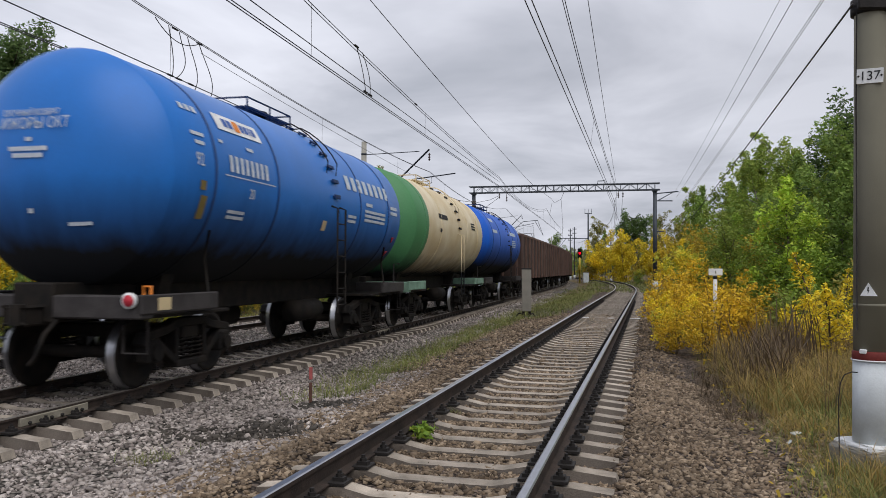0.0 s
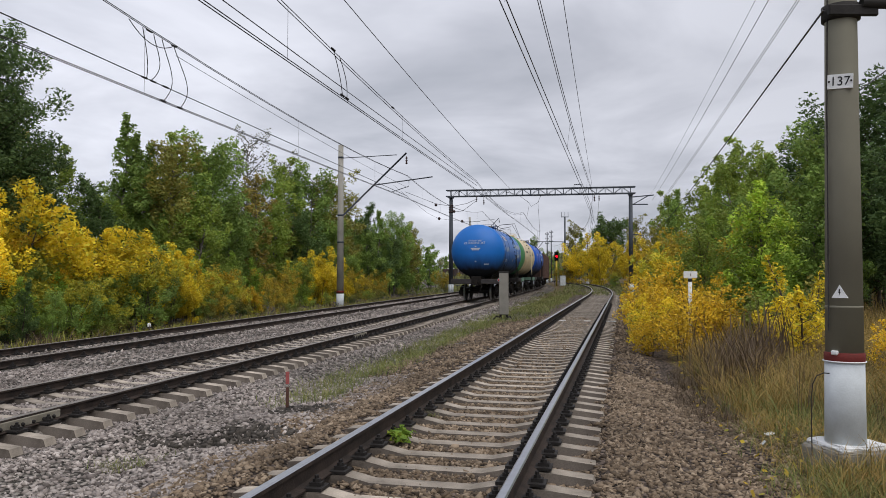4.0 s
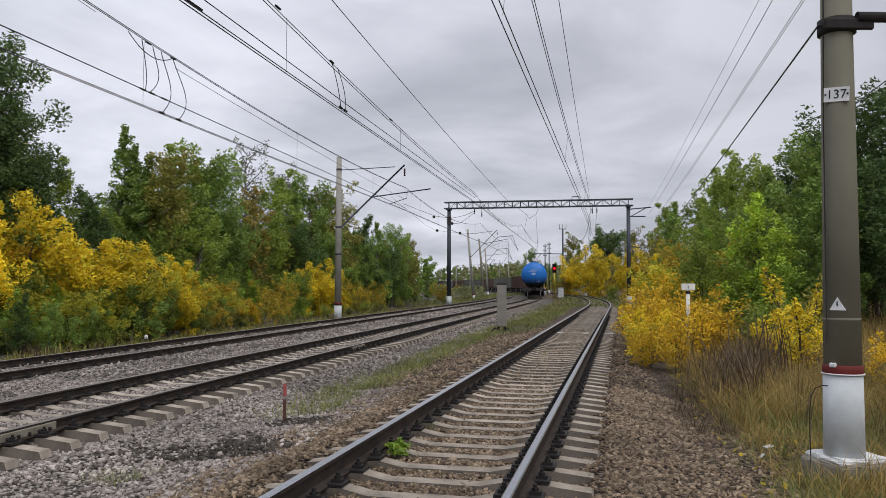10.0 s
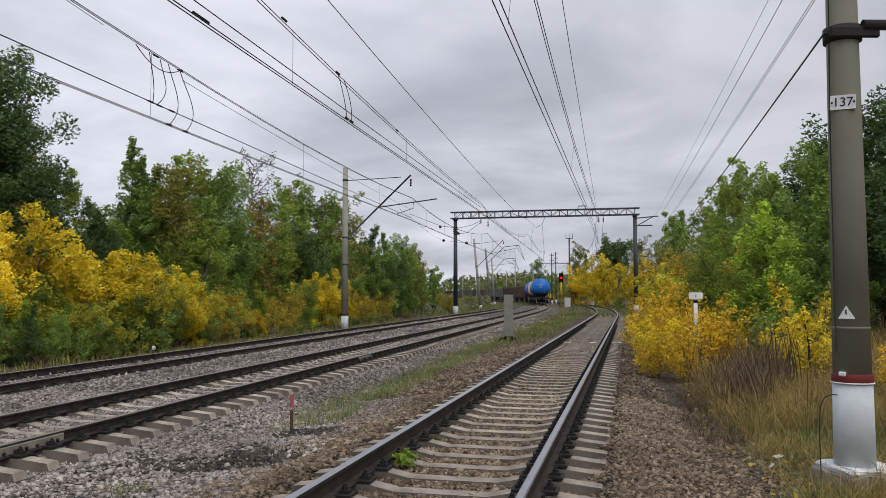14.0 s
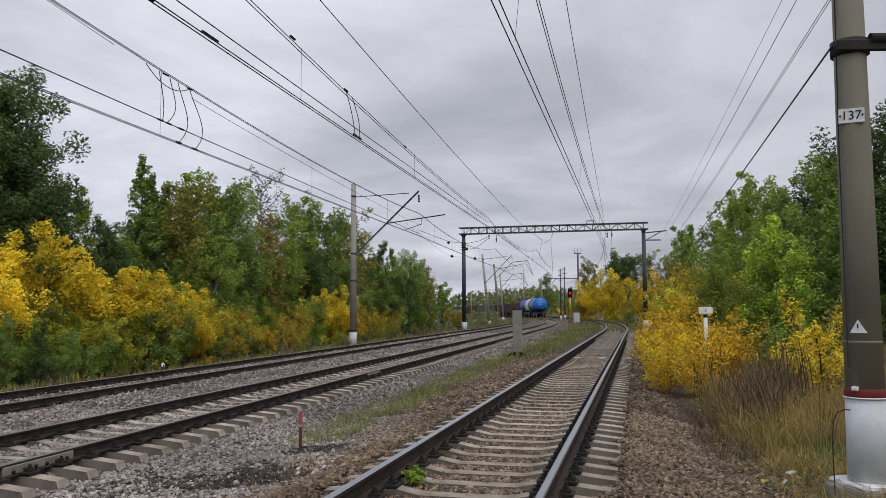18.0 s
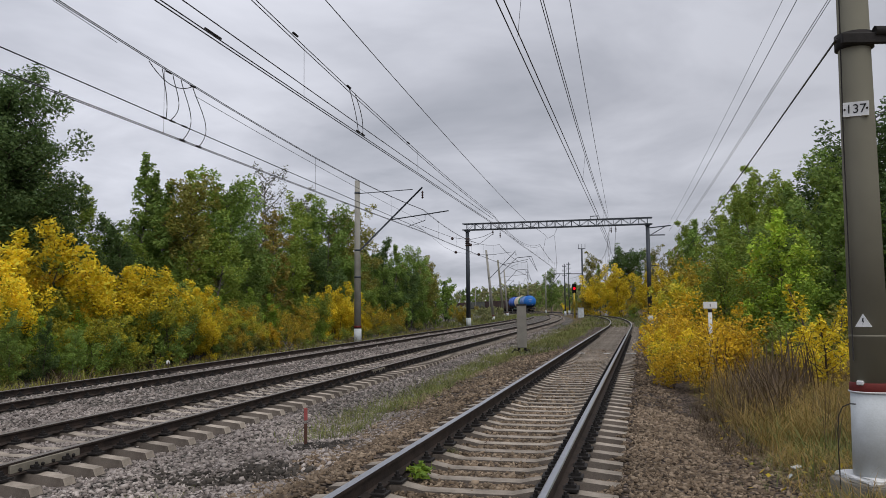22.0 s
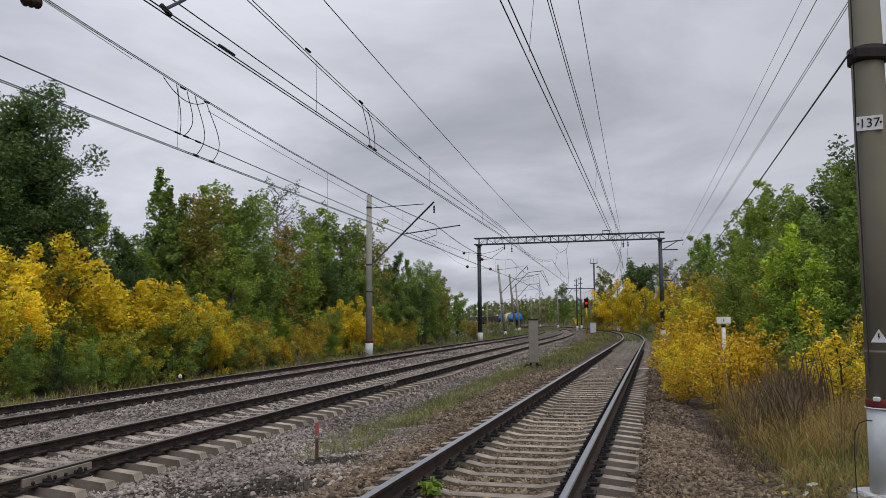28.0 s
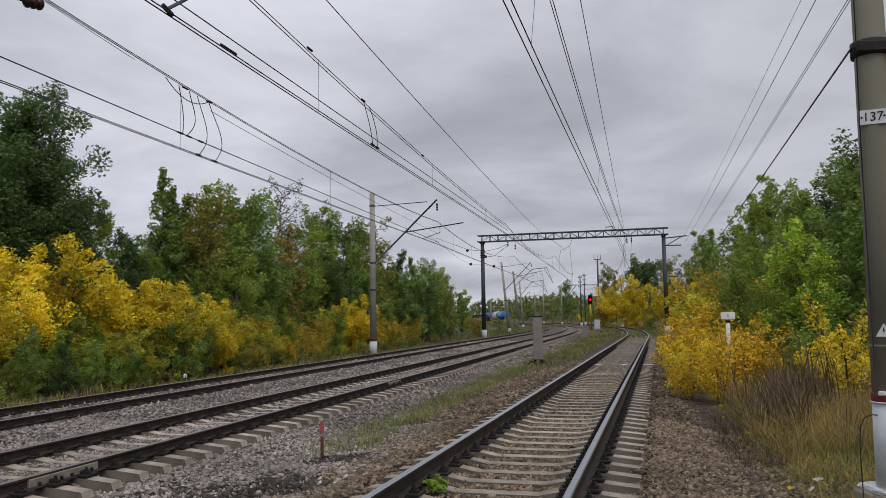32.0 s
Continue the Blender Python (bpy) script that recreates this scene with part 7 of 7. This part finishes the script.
    for y, d, k, kind in ((16.0, 2.7, 0.62, "near_amber"), (16.6, 2.15, 0.50, "near_yellow"), (16.9, 3.1, 0.72, "near_amber"), (17.7, 3.4, 0.8, "near_amber"), (17.9, 2.2, 0.62, "near_yellow"), (19.4, 2.3, 0.72, "near_yellow"), (19.0, 3.1, 0.9, "near_yellow"), (20.9, 2.3, 0.8, "near_yellow"), (22.2, 2.6, 0.95, "near_yellow"),
                          (23.8, 2.8, 1.2, "near_yellow"), (26, 2.9, 0.5, "yellow"), (29, 3.2, 0.55, "yellow"), (33, 3.6, 0.62, "yellow"), (39, 4.0, 0.62, "gold"), (46, 4.2, 0.7, "yellow"), (54, 4.4, 0.8, "yellow"),
                          (22.4, 3.6, 0.45, "lime"), (13.0, 6.9, 0.8, "scrub"), (14.6, 7.6, 0.9, "scrub"), (17.6, 5.4, 0.7, "scrub"), (18.8, 6.3, 0.9, "scrub"), (19.6, 4.9, 0.8, "scrub"), (11.4, 5.6, 0.5, "near_yellow")):
        put(kind, *right_of_near(y, d), k)
    for x, y, h, kind in ((20.0, 66, 7.9, "green"), (18.2, 60, 7.7, "green"), (18.2, 55, 8.0, "green"), (17.5, 48, 8.8, "green"), (17.4, 42, 8.0, "green"), (17.0, 38, 7.2, "dark"), (16.6, 34, 6.7, "dark"), (18.2, 36, 7.7, "dark"), (17.0, 31, 6.8, "dark"), (18.6, 33, 7.7, "dark"),
                          (8.8, 27.5, 2.6, "gold"), (8.1, 25.6, 2.4, "yellow_green"), (9.4, 29.5, 2.9, "gold"), (14.6, 37, 6.4, "green"), (13.8, 33, 6.2, "green"), (15.2, 44, 6.6, "green"), (12.9, 28, 5.6, "green"), (14.0, 27, 7.4, "dark")):
        put(kind, x, y, (1.05 if h > 5 else 1) * h / {"dark": 12, "gold": 3.5, "yellow_green": 4}.get(kind, 10))
    put("bright_lime", 9.0, 22.0, 0.88)
    put("bright_lime", 10.2, 23.5, 0.74)
    for x, y, k in ((6.95, 14.9, 1.12), (7.3, 15.4, 0.85), (6.7, 15.1, 0.7)):
        plant(TREES["sapling"][0], x, y, k, 150 * k, rng=rng)
    for x, y, k, kind in ((22.8, 112, 1.75, "bright_yellow"), (25.4, 106, 1.6, "bright_yellow"), (21.0, 120, 1.5, "bright_yellow"), (27, 100, 1.3, "yellow"), (24.2, 109, 0.8, "gold"), (23.4, 116, 1.7, "bright_yellow"), (22.3, 114, 0.9, "bright_yellow"), (25.8, 102, 0.7, "gold"), (24.6, 99, 0.6, "yellow"), (26.5, 95, 0.75, "gold"), (19.5, 121, 0.8, "gold"), (22, 100, 0.5, "yellow_green")):
        put(kind, x, y, k)
    # far woods beyond the curve, and thin growth round the signals
    far = []
    for i in range(420):
        a = radians(-12 + 30 * i / 420 + rng.uniform(-0.2, 0.2))
        d = rng.uniform(350, 520)
        x, y = d * math.sin(a), d * math.cos(a)
        off, _, inside = nearest(np.array([x]), np.array([y]), "mid")
        if off[0] > 22 and not inside[0]:
            far.append((rng.choice(("far_green", "far_dark", "far_green")), x, y, rng.uniform(0.9, 1.2)))
    # low scrub on the inside of the curve, and between the lines
    for i in range(150):
        q, _ = FAR.at(rng.uniform(92, 262), rng.uniform(5, 26) if i % 4 else rng.uniform(4, 9))
        far.append(("far_green", q.x, q.y, rng.uniform(0.10, 0.24)))
    for i in range(40):
        q, _ = MID.at(rng.uniform(150, 260), -rng.uniform(6, 22))
        far.append(("far_green", q.x, q.y, rng.uniform(0.10, 0.26)))
    for i in range(60):
        q, _ = MID.at(rng.uniform(170, 420), -rng.uniform(14, 60))
        far.append((rng.choice(("far_green", "far_dark")), q.x, q.y, rng.uniform(0.35, 0.75)))
    for i in range(36):
        y = rng.uniform(175, 250)
        x = rng.uniform(30, 60) if i % 3 else rng.uniform(-26, -8)
        far.append(("far_green", x, y, rng.uniform(0.35, 0.65)))
    far_woods(far, rng)
    put("green", 25.4, 214, 1.06)
    put("yellow", 22.3, 166, 0.5)
    put("yellow", 23.6, 172, 0.4)
    for x, y, k, kind in ((29.2, 170, 1.2, "olive"), (31.0, 175, 1.1, "spire"), (36.0, 145, 1.2, "olive"), (39.5, 142, 1.1, "olive"), (33.5, 150, 0.9, "olive"), (33.0, 118, 0.8, "back_olive"), (36.5, 122, 0.8, "back_green")):
        put(kind, x, y, k)
    put("pine", 26, 118, 1.05)
    put("grey", -15.5, 61, 1.05)
    put("grey", -12.4, 64, 0.95)
    # patterns that were not planted themselves go
    for kind, ts in TREES.items():
        for t in ts if kind not in ("far_green", "far_dark") else ():
            if t.name not in used:
                for o in (*t.children, t):
                    bpy.data.objects.remove(o)


build_woods()
# ---- ballast stones and grass ----


def scatter_stones(name, n, area, size, seed, label, mt="gravel", near=True):
    """Loose crushed stones lying on the ground; area gives accepted places."""
    rng = np.random.default_rng(seed)
    xy = area(rng, n)
    n = len(xy)
    z = ground_z(xy[:, 0], xy[:, 1])
    base = np.array([(1, 0, 0), (-1, 0, 0), (0, 1, 0), (0, -1, 0), (0, 0, 1), (0, 0, -1)], float)
    faces = np.array([(0, 2, 4), (2, 1, 4), (1, 3, 4), (3, 0, 4), (2, 0, 5), (1, 2, 5), (3, 1, 5), (0, 3, 5)])
    if not near:
        base = np.array([(1, 0, -0.6), (-0.6, 0.9, -0.6), (-0.6, -0.9, -0.5), (0, 0, 1)])
        faces = np.array([(0, 1, 3), (1, 2, 3), (2, 0, 3), (0, 2, 1)])
    k = len(base)
    s = size * (0.55 + 0.9 * rng.random((n, 1, 1)) ** 1.5)
    V = (base[None] * (0.75 + 0.5 * rng.random((n, k, 1))) + rng.normal(size=(n, k, 3)) * 0.26) * (0.55 + 0.65 * rng.random((n, 1, 3)))
    q = rng.normal(size=(n, 4))
    q /= np.linalg.norm(q, axis=1)[:, None]
    w, a, b, c = q.T
    Rm = np.stack([np.stack([1 - 2 * (b * b + c * c), 2 * (a * b - c * w), 2 * (a * c + b * w)], -1),
                   np.stack([2 * (a * b + c * w), 1 - 2 * (a * a + c * c), 2 * (b * c - a * w)], -1),
                   np.stack([2 * (a * c - b * w), 2 * (b * c + a * w), 1 - 2 * (a * a + b * b)], -1)], 1)
    V = np.einsum("nij,nkj->nki", Rm, V) * s * np.array([1.1, 1.1, 0.8])
    V += np.c_[xy, z + size * 0.18 * rng.random(n)][:, None, :]
    F = (faces[None] + k * np.arange(n)[:, None, None]).reshape(-1, 3)
    ob = quick(name, V.reshape(-1, 3), F, M[mt])
    return tagged(ob, label, "gravel", kind="stuff")


def bed(s0, s1, p0, p1):
    def area(rng, n):
        s = s0 + (s1 - s0) * rng.random(n)
        p = p0 + (p1 - p0) * rng.random(n)
        a = radians(12.2)
        x, y = s * math.sin(a) - p * math.cos(a), s * math.cos(a) + p * math.sin(a)
        keep = (np.hypot(x, y) > 1.2) & (x > -0.74 * y) & (x < 0.72 * y)
        for tr in (NEAR, MID, FAR):
            side = -x * math.cos(tr.a) + y * math.sin(tr.a) - tr.o
            on_rail = (abs(abs(side) - GAUGE / 2) < 0.095)
            keep &= ~on_rail
            # clear the sleepers' tops
            ss = x * math.sin(tr.a) + y * math.cos(tr.a)
            ph = np.abs((ss / 0.5) % 1.0)
            ph = np.minimum(ph, 1 - ph) * 0.5
            half = 0.09 if tr is NEAR else 0.115
            free = 0.25 if tr is FAR else np.where((tr is NEAR) & (abs(side) < 0.42), 0.62, 0.95)
            keep &= ~((abs(side) < 1.40) & (ph < half) & (rng.random(n) < free))
        return np.c_[x, y][keep]
    return area


STONES = "grey and brown crushed-stone ballast lying loose"
scatter_stones("ballast_stones", 46000, bed(2.2, 13, -1.25, 3.75), 0.027, 1, STONES, "gravel_brown")
scatter_stones("ballast_stones", 46000, bed(2.2, 13, 3.2, 10.5), 0.029, 4, STONES)
scatter_stones("ballast_stones", 15000, bed(13, 30, -0.85, 4.2), 0.040, 2, STONES, "gravel_brown", False)
scatter_stones("ballast_stones", 22000, bed(13, 30, 4.6, 13.8), 0.040, 5, STONES, near=False)
scatter_stones("ballast_stones", 12000, bed(30, 62, 5.0, 13.6), 0.065, 3, STONES, near=False)


def patch(x0, y0, rx, ry):
    def area(rng, n):
        r, a = np.sqrt(rng.random(n)) * (0.75 + 0.5 * rng.random(n)), rng.random(n) * math.tau
        return np.c_[x0 + rx * r * np.cos(a), y0 + ry * r * np.sin(a)]
    return area


DARK = "dark oily stones in a shallow hollow of the ballast"
scatter_stones("dark_stones", 760, patch(-2.22, 8.62, 0.55, 0.30), 0.040, 41, DARK, "gravel_dark")
scatter_stones("dark_stones", 240, patch(-1.75, 10.1, 0.42, 0.34), 0.044, 42, DARK, "gravel_dark")
scatter_stones("dark_stones", 130, patch(-3.1, 8.9, 0.5, 0.2), 0.040, 43, DARK, "gravel_dark")
scatter_stones("loose_gravel", 2500, bed(4, 12, -2.3, -1.2), 0.028, 8, "scattered gravel in the thin grass", "gravel_brown")


def blades(name, n, area, height, width, lean, material, seed, label, kind="stuff"):
    """Grass: each blade bends over in three joints."""
    rng = np.random.default_rng(seed)
    xy, k = area(rng, n)
    n = len(xy)
    z = ground_z(xy[:, 0], xy[:, 1]) - 0.02
    h = height * k * (0.45 + 0.8 * rng.random(n))
    a = rng.random(n) * math.tau
    d = np.c_[np.cos(a), np.sin(a)]
    side = np.c_[-d[:, 1], d[:, 0]] * (width * (0.6 + 0.8 * rng.random(n)))[:, None]
    L = lean * (0.3 + rng.random(n)) * h
    rows = []
    for t, w in ((0, 1.0), (0.4, 0.85), (0.75, 0.6), (1.0, 0.12)):
        c = xy + d * (L * t * t)[:, None]
        zz = z + h * (t - 0.18 * lean * t * t)
        rows.append((np.c_[c - side * w, zz], np.c_[c + side * w, zz]))
    V = np.stack([v for r in rows for v in r], 1).reshape(-1, 3)
    q = np.array([(0, 1, 3, 2), (2, 3, 5, 4), (4, 5, 7, 6)])
    F = (q[None] + 8 * np.arange(n)[:, None, None]).reshape(-1, 4)
    ob = quick(name, V, F, M[material])
    return tagged(ob, label, "grass", kind=kind)


def strip(tr, s0, s1, p0, p1, clump=0.0, power=1.0, seed=0):
    """Places right of or between the tracks, by metres left of the eye's line, gathered in tufts."""
    def area(rng, n):
        m = max(20, int(n / 14)) if clump else n
        s = s0 + (s1 - s0) * rng.random(m) ** power
        p = p0 + (p1 - p0) * rng.random(m)
        k = 0.6 + 0.8 * rng.random(m)
        if clump:
            s, p, k = np.repeat(s, 14), np.repeat(p, 14), np.repeat(k, 14)
            s, p = s + rng.normal(size=len(s)) * clump, p + rng.normal(size=len(p)) * clump
        c, a = tr.d, tr.l
        xy = s[:, None] * c[None] + p[:, None] * a[None]
        return xy, k
    return area


def build_grass():
    tall = "tall dry yellow-brown grass on the bank"
    blades("dry_grass", 24000, strip(NEAR, 10.0, 19, -6.5, -1.25, 0.10), 0.50, 0.0036, 1.25, "grass_dry", 11, tall)
    blades("dry_grass", 9000, strip(NEAR, 18, 26, -9.5, -2.3, 0.2), 0.62, 0.006, 0.6, "grass_dry", 22, tall)
    blades("dry_grass", 8500, strip(NEAR, 5.0, 11.0, -4.6, -1.35, 0.10), 0.22, 0.003, 1.3, "grass_dry", 23, "short lodged straw and grass on the verge")
    blades("dry_grass", 4500, strip(NEAR, 26, 70, -13, -3.2, 0.3), 0.6, 0.012, 0.5, "grass_dry", 12, tall)
    blades("green_grass", 8500, strip(NEAR, 4.8, 12.5, -4.6, -1.2, 0.12), 0.16, 0.0035, 1.4, "grass_green", 13, "short green grass under the dry stalks")
    blades("green_grass", 5000, strip(NEAR, 12, 26, -8, -1.1, 0.2), 0.26, 0.005, 0.8, "grass_green", 24, "short green grass under the dry stalks")
    between = "thin green grass strip between the tracks"
    blades("green_grass", 9000, strip(MID, 10.4, 30, 3.7, 4.9, 0.12), 0.17, 0.0045, 0.9, "grass_green", 14, between)
    blades("green_grass", 8000, strip(MID, 28, 62, 2.2, 4.9, 0.25), 0.17, 0.011, 0.8, "grass_green", 15, between)
    blades("green_grass", 6000, strip(MID, 60, 125, -3.5, 4.6, 0.5), 0.22, 0.03, 0.8, "grass_green", 16, between)
    blades("dry_grass", 4000, strip(FAR, 30, 80, 14.6, 17.5, 0.25), 0.22, 0.011, 0.7, "grass_green", 17, "dry grass along the wood's edge")
    blades("dry_grass", 5000, strip(FAR, 78, 170, 14.2, 24, 0.6), 0.42, 0.035, 0.5, "grass_green", 18, "dry grass along the wood's edge")
    blades("dry_grass", 900, strip(NEAR, 6.8, 7.6, -2.6, -1.7, 0.10), 0.30, 0.003, 0.9, "grass_dry", 26, "dry grass round the footing block")
    blades("green_grass", 900, strip(NEAR, 6.3, 7.6, -2.4, -1.4, 0.10), 0.20, 0.003, 1.0, "grass_green", 27, "green grass round the footing block")
    blades("dry_brush", 2600, strip(FAR, 8, 70, 13.7, 16.0, 0.2), 0.36, 0.008, 0.7, "stalk", 28, "dead brown brush beside the far track")
    blades("green_brush", 5000, strip(FAR, 8, 70, 13.6, 16.5, 0.2), 0.26, 0.009, 0.8, "leaf_olive", 29, "olive weeds beside the far track")
    blades("dead_brush", 2200, strip(NEAR, 9.6, 15.0, -1.55, -0.8, 0.09), 0.22, 0.003, 1.1, "stalk", 31, "low dead brown brush at the ballast's edge")
    blades("green_grass", 3500, strip(NEAR, 8.5, 15, -4.8, -1.5, 0.16), 0.34, 0.004, 0.9, "grass_green", 32, "green grass among the dry stalks")
    tuft = "small green tuft in the ballast"
    blades("green_grass", 300, strip(MID, 6.9, 7.3, 4.3, 4.9, 0.09), 0.13, 0.003, 0.9, "grass_green", 19, tuft)
    blades("green_grass", 160, strip(MID, 8.7, 9.0, 1.9, 2.2, 0.06), 0.10, 0.003, 0.9, "grass_green", 25, tuft)
    blades("dead_stalks", 700, strip(NEAR, 12.2, 15.6, -2.3, -1.3, 0.12), 0.72, 0.008, 0.45, "stalk", 20, "dead brown weed stalks below the yellow bush")
    blades("dead_stalks", 130, strip(NEAR, 14.6, 15.9, -2.75, -2.0, 0.12), 0.95, 0.012, 0.3, "stalk", 35, "dark bare stems under the amber bush")
    blades("dead_stalks", 70, strip(NEAR, 8.5, 15, -5, -1.3, 0.1), 0.7, 0.004, 0.25, "stalk", 21, "dead brown weed stalks in the grass")


build_grass()


def weed():
    """A leafy green weed beside the near rail."""
    c, a = NEAR.at(7.36, GAUGE / 2 - 0.2)
    rng = np.random.default_rng(33)
    t = empty("weed", Matrix.Translation((c.x, c.y, floor_at(c.x, c.y))))
    tagged(t, "bright green leafy weed beside the rail", "weed")
    V, F = leaf_cloud(rng, [(rng.normal() * 0.1, rng.normal() * 0.08, 0.09 + 0.04 * rng.random()) for _ in range(9)], [(0.10, 0.10, 0.05)] * 9, [14] * 9, 0.045)
    quick("leaves", V, F, M["leaf_lime"], t)
    bm = bmesh.new()
    for k in range(6):
        tube(bm, [(0, 0, 0), (0.06 * math.cos(k), 0.06 * math.sin(k), 0.1)], 0.004, 4)
    part("stems", bm, M["stalk"], t)


weed()


def fallen_leaves():
    """Yellow and brown leaves lying on the verge and the ballast's edge."""
    rng = np.random.default_rng(61)
    n = 900
    s, p = 5 + 13 * rng.random(n) ** 0.8, -0.9 - 3.4 * rng.random(n)
    xy = s[:, None] * NEAR.d[None] + p[:, None] * NEAR.l[None]
    z = ground_z(xy[:, 0], xy[:, 1]) + 0.02 + 0.05 * rng.random(n)
    a = rng.random(n) * math.tau
    d, e = np.c_[np.cos(a), np.sin(a), 0.5 * rng.normal(size=n)], np.c_[-np.sin(a), np.cos(a), 0.5 * rng.normal(size=n)]
    k = (0.014 + 0.016 * rng.random(n))[:, None]
    c = np.c_[xy, z]
    V = np.stack([c - d * k * 1.4, c + e * k, c + d * k * 1.4, c - e * k], 1).reshape(-1, 3)
    ob = quick("fallen_leaves", V, np.arange(4 * n).reshape(n, 4), M["leaf_gold"])
    tagged(ob, "yellow and brown leaves fallen on the verge", "leaves", kind="stuff")


fallen_leaves()


def litter():
    """Pale scraps in the grass by the pole's foot, and a dark lid in the ballast."""
    for x, y, w, h, mt, lb in ((3.50, 8.33, 0.065, 0.02, "white", "crumpled white paper scrap in the grass"), (3.27, 7.95, 0.035, 0.02, "whitewash", "small pale plastic scrap in the grass")):
        t = empty("litter", Matrix.Translation((x, y, floor_at(x, y) + 0.035)) @ pose(0, 0, 0, 8, -6, 30))
        tagged(t, lb, "litter")
        bm = bmesh.new()
        box(bm, -w, w, -w * 0.5, w * 0.5, -h / 2, h / 2, 0.01)
        for v in bm.verts:
            v.co.z += 0.02 * math.sin(v.co.x * 60) * 0.5
        part("scrap", bm, M[mt], t, flat=True)
    x, y = -10.05, 26.8
    t = empty("marker_peg", Matrix.Translation((x, y, floor_at(x, y) - 0.1)))
    tagged(t, "small white-painted peg beside the far track", "peg")
    bm = bmesh.new()
    rod(bm, (0, 0, 0), (0, 0, 0.36), 0.05, 8)
    part("shaft", bm, M["iron"], t)
    bm = bmesh.new()
    lathe(bm, [(0.055, 0.34), (0.062, 0.36), (0.062, 0.44), (0.03, 0.47)], 10)
    part("white_cap", bm, M["white"], t)
    t = empty("iron_lid", Matrix.Translation((1.18, 4.72, floor_at(1.18, 4.72) + 0.03)) @ pose(0, 0, 0, 0, 0, 10))
    tagged(t, "small dark iron cover lying in the ballast", "cover")
    bm = bmesh.new()
    box(bm, -0.07, 0.07, -0.09, 0.09, -0.03, 0.02, 0.01)
    part("plate", bm, M["iron"], t, flat=True)


litter()


def motions():
    for k, (car, ahead) in enumerate(TRAIN):
        step_s = 1.0 if k < 4 else 2.0
        rows = []
        t = 0.0
        while t <= 32.001:
            rows.append((t, car_pose(rear_at(t) + ahead)))
            t += step_s
        walk(car, rows)
    # the last wagon's wheels roll
    for wheels in [o for o in TRAIN[0][0].children if o.name.startswith("wheelset")]:
        at = wheels.location.copy()
        rows = []
        for i in range(0, 961, 2):
            t = i / 30
            rows.append((t, Matrix.Translation(at) @ Matrix.Rotation((rear_at(t) - rear_at(0)) / 0.475, 4, "Y")))
        walk(wheels, rows)


motions()
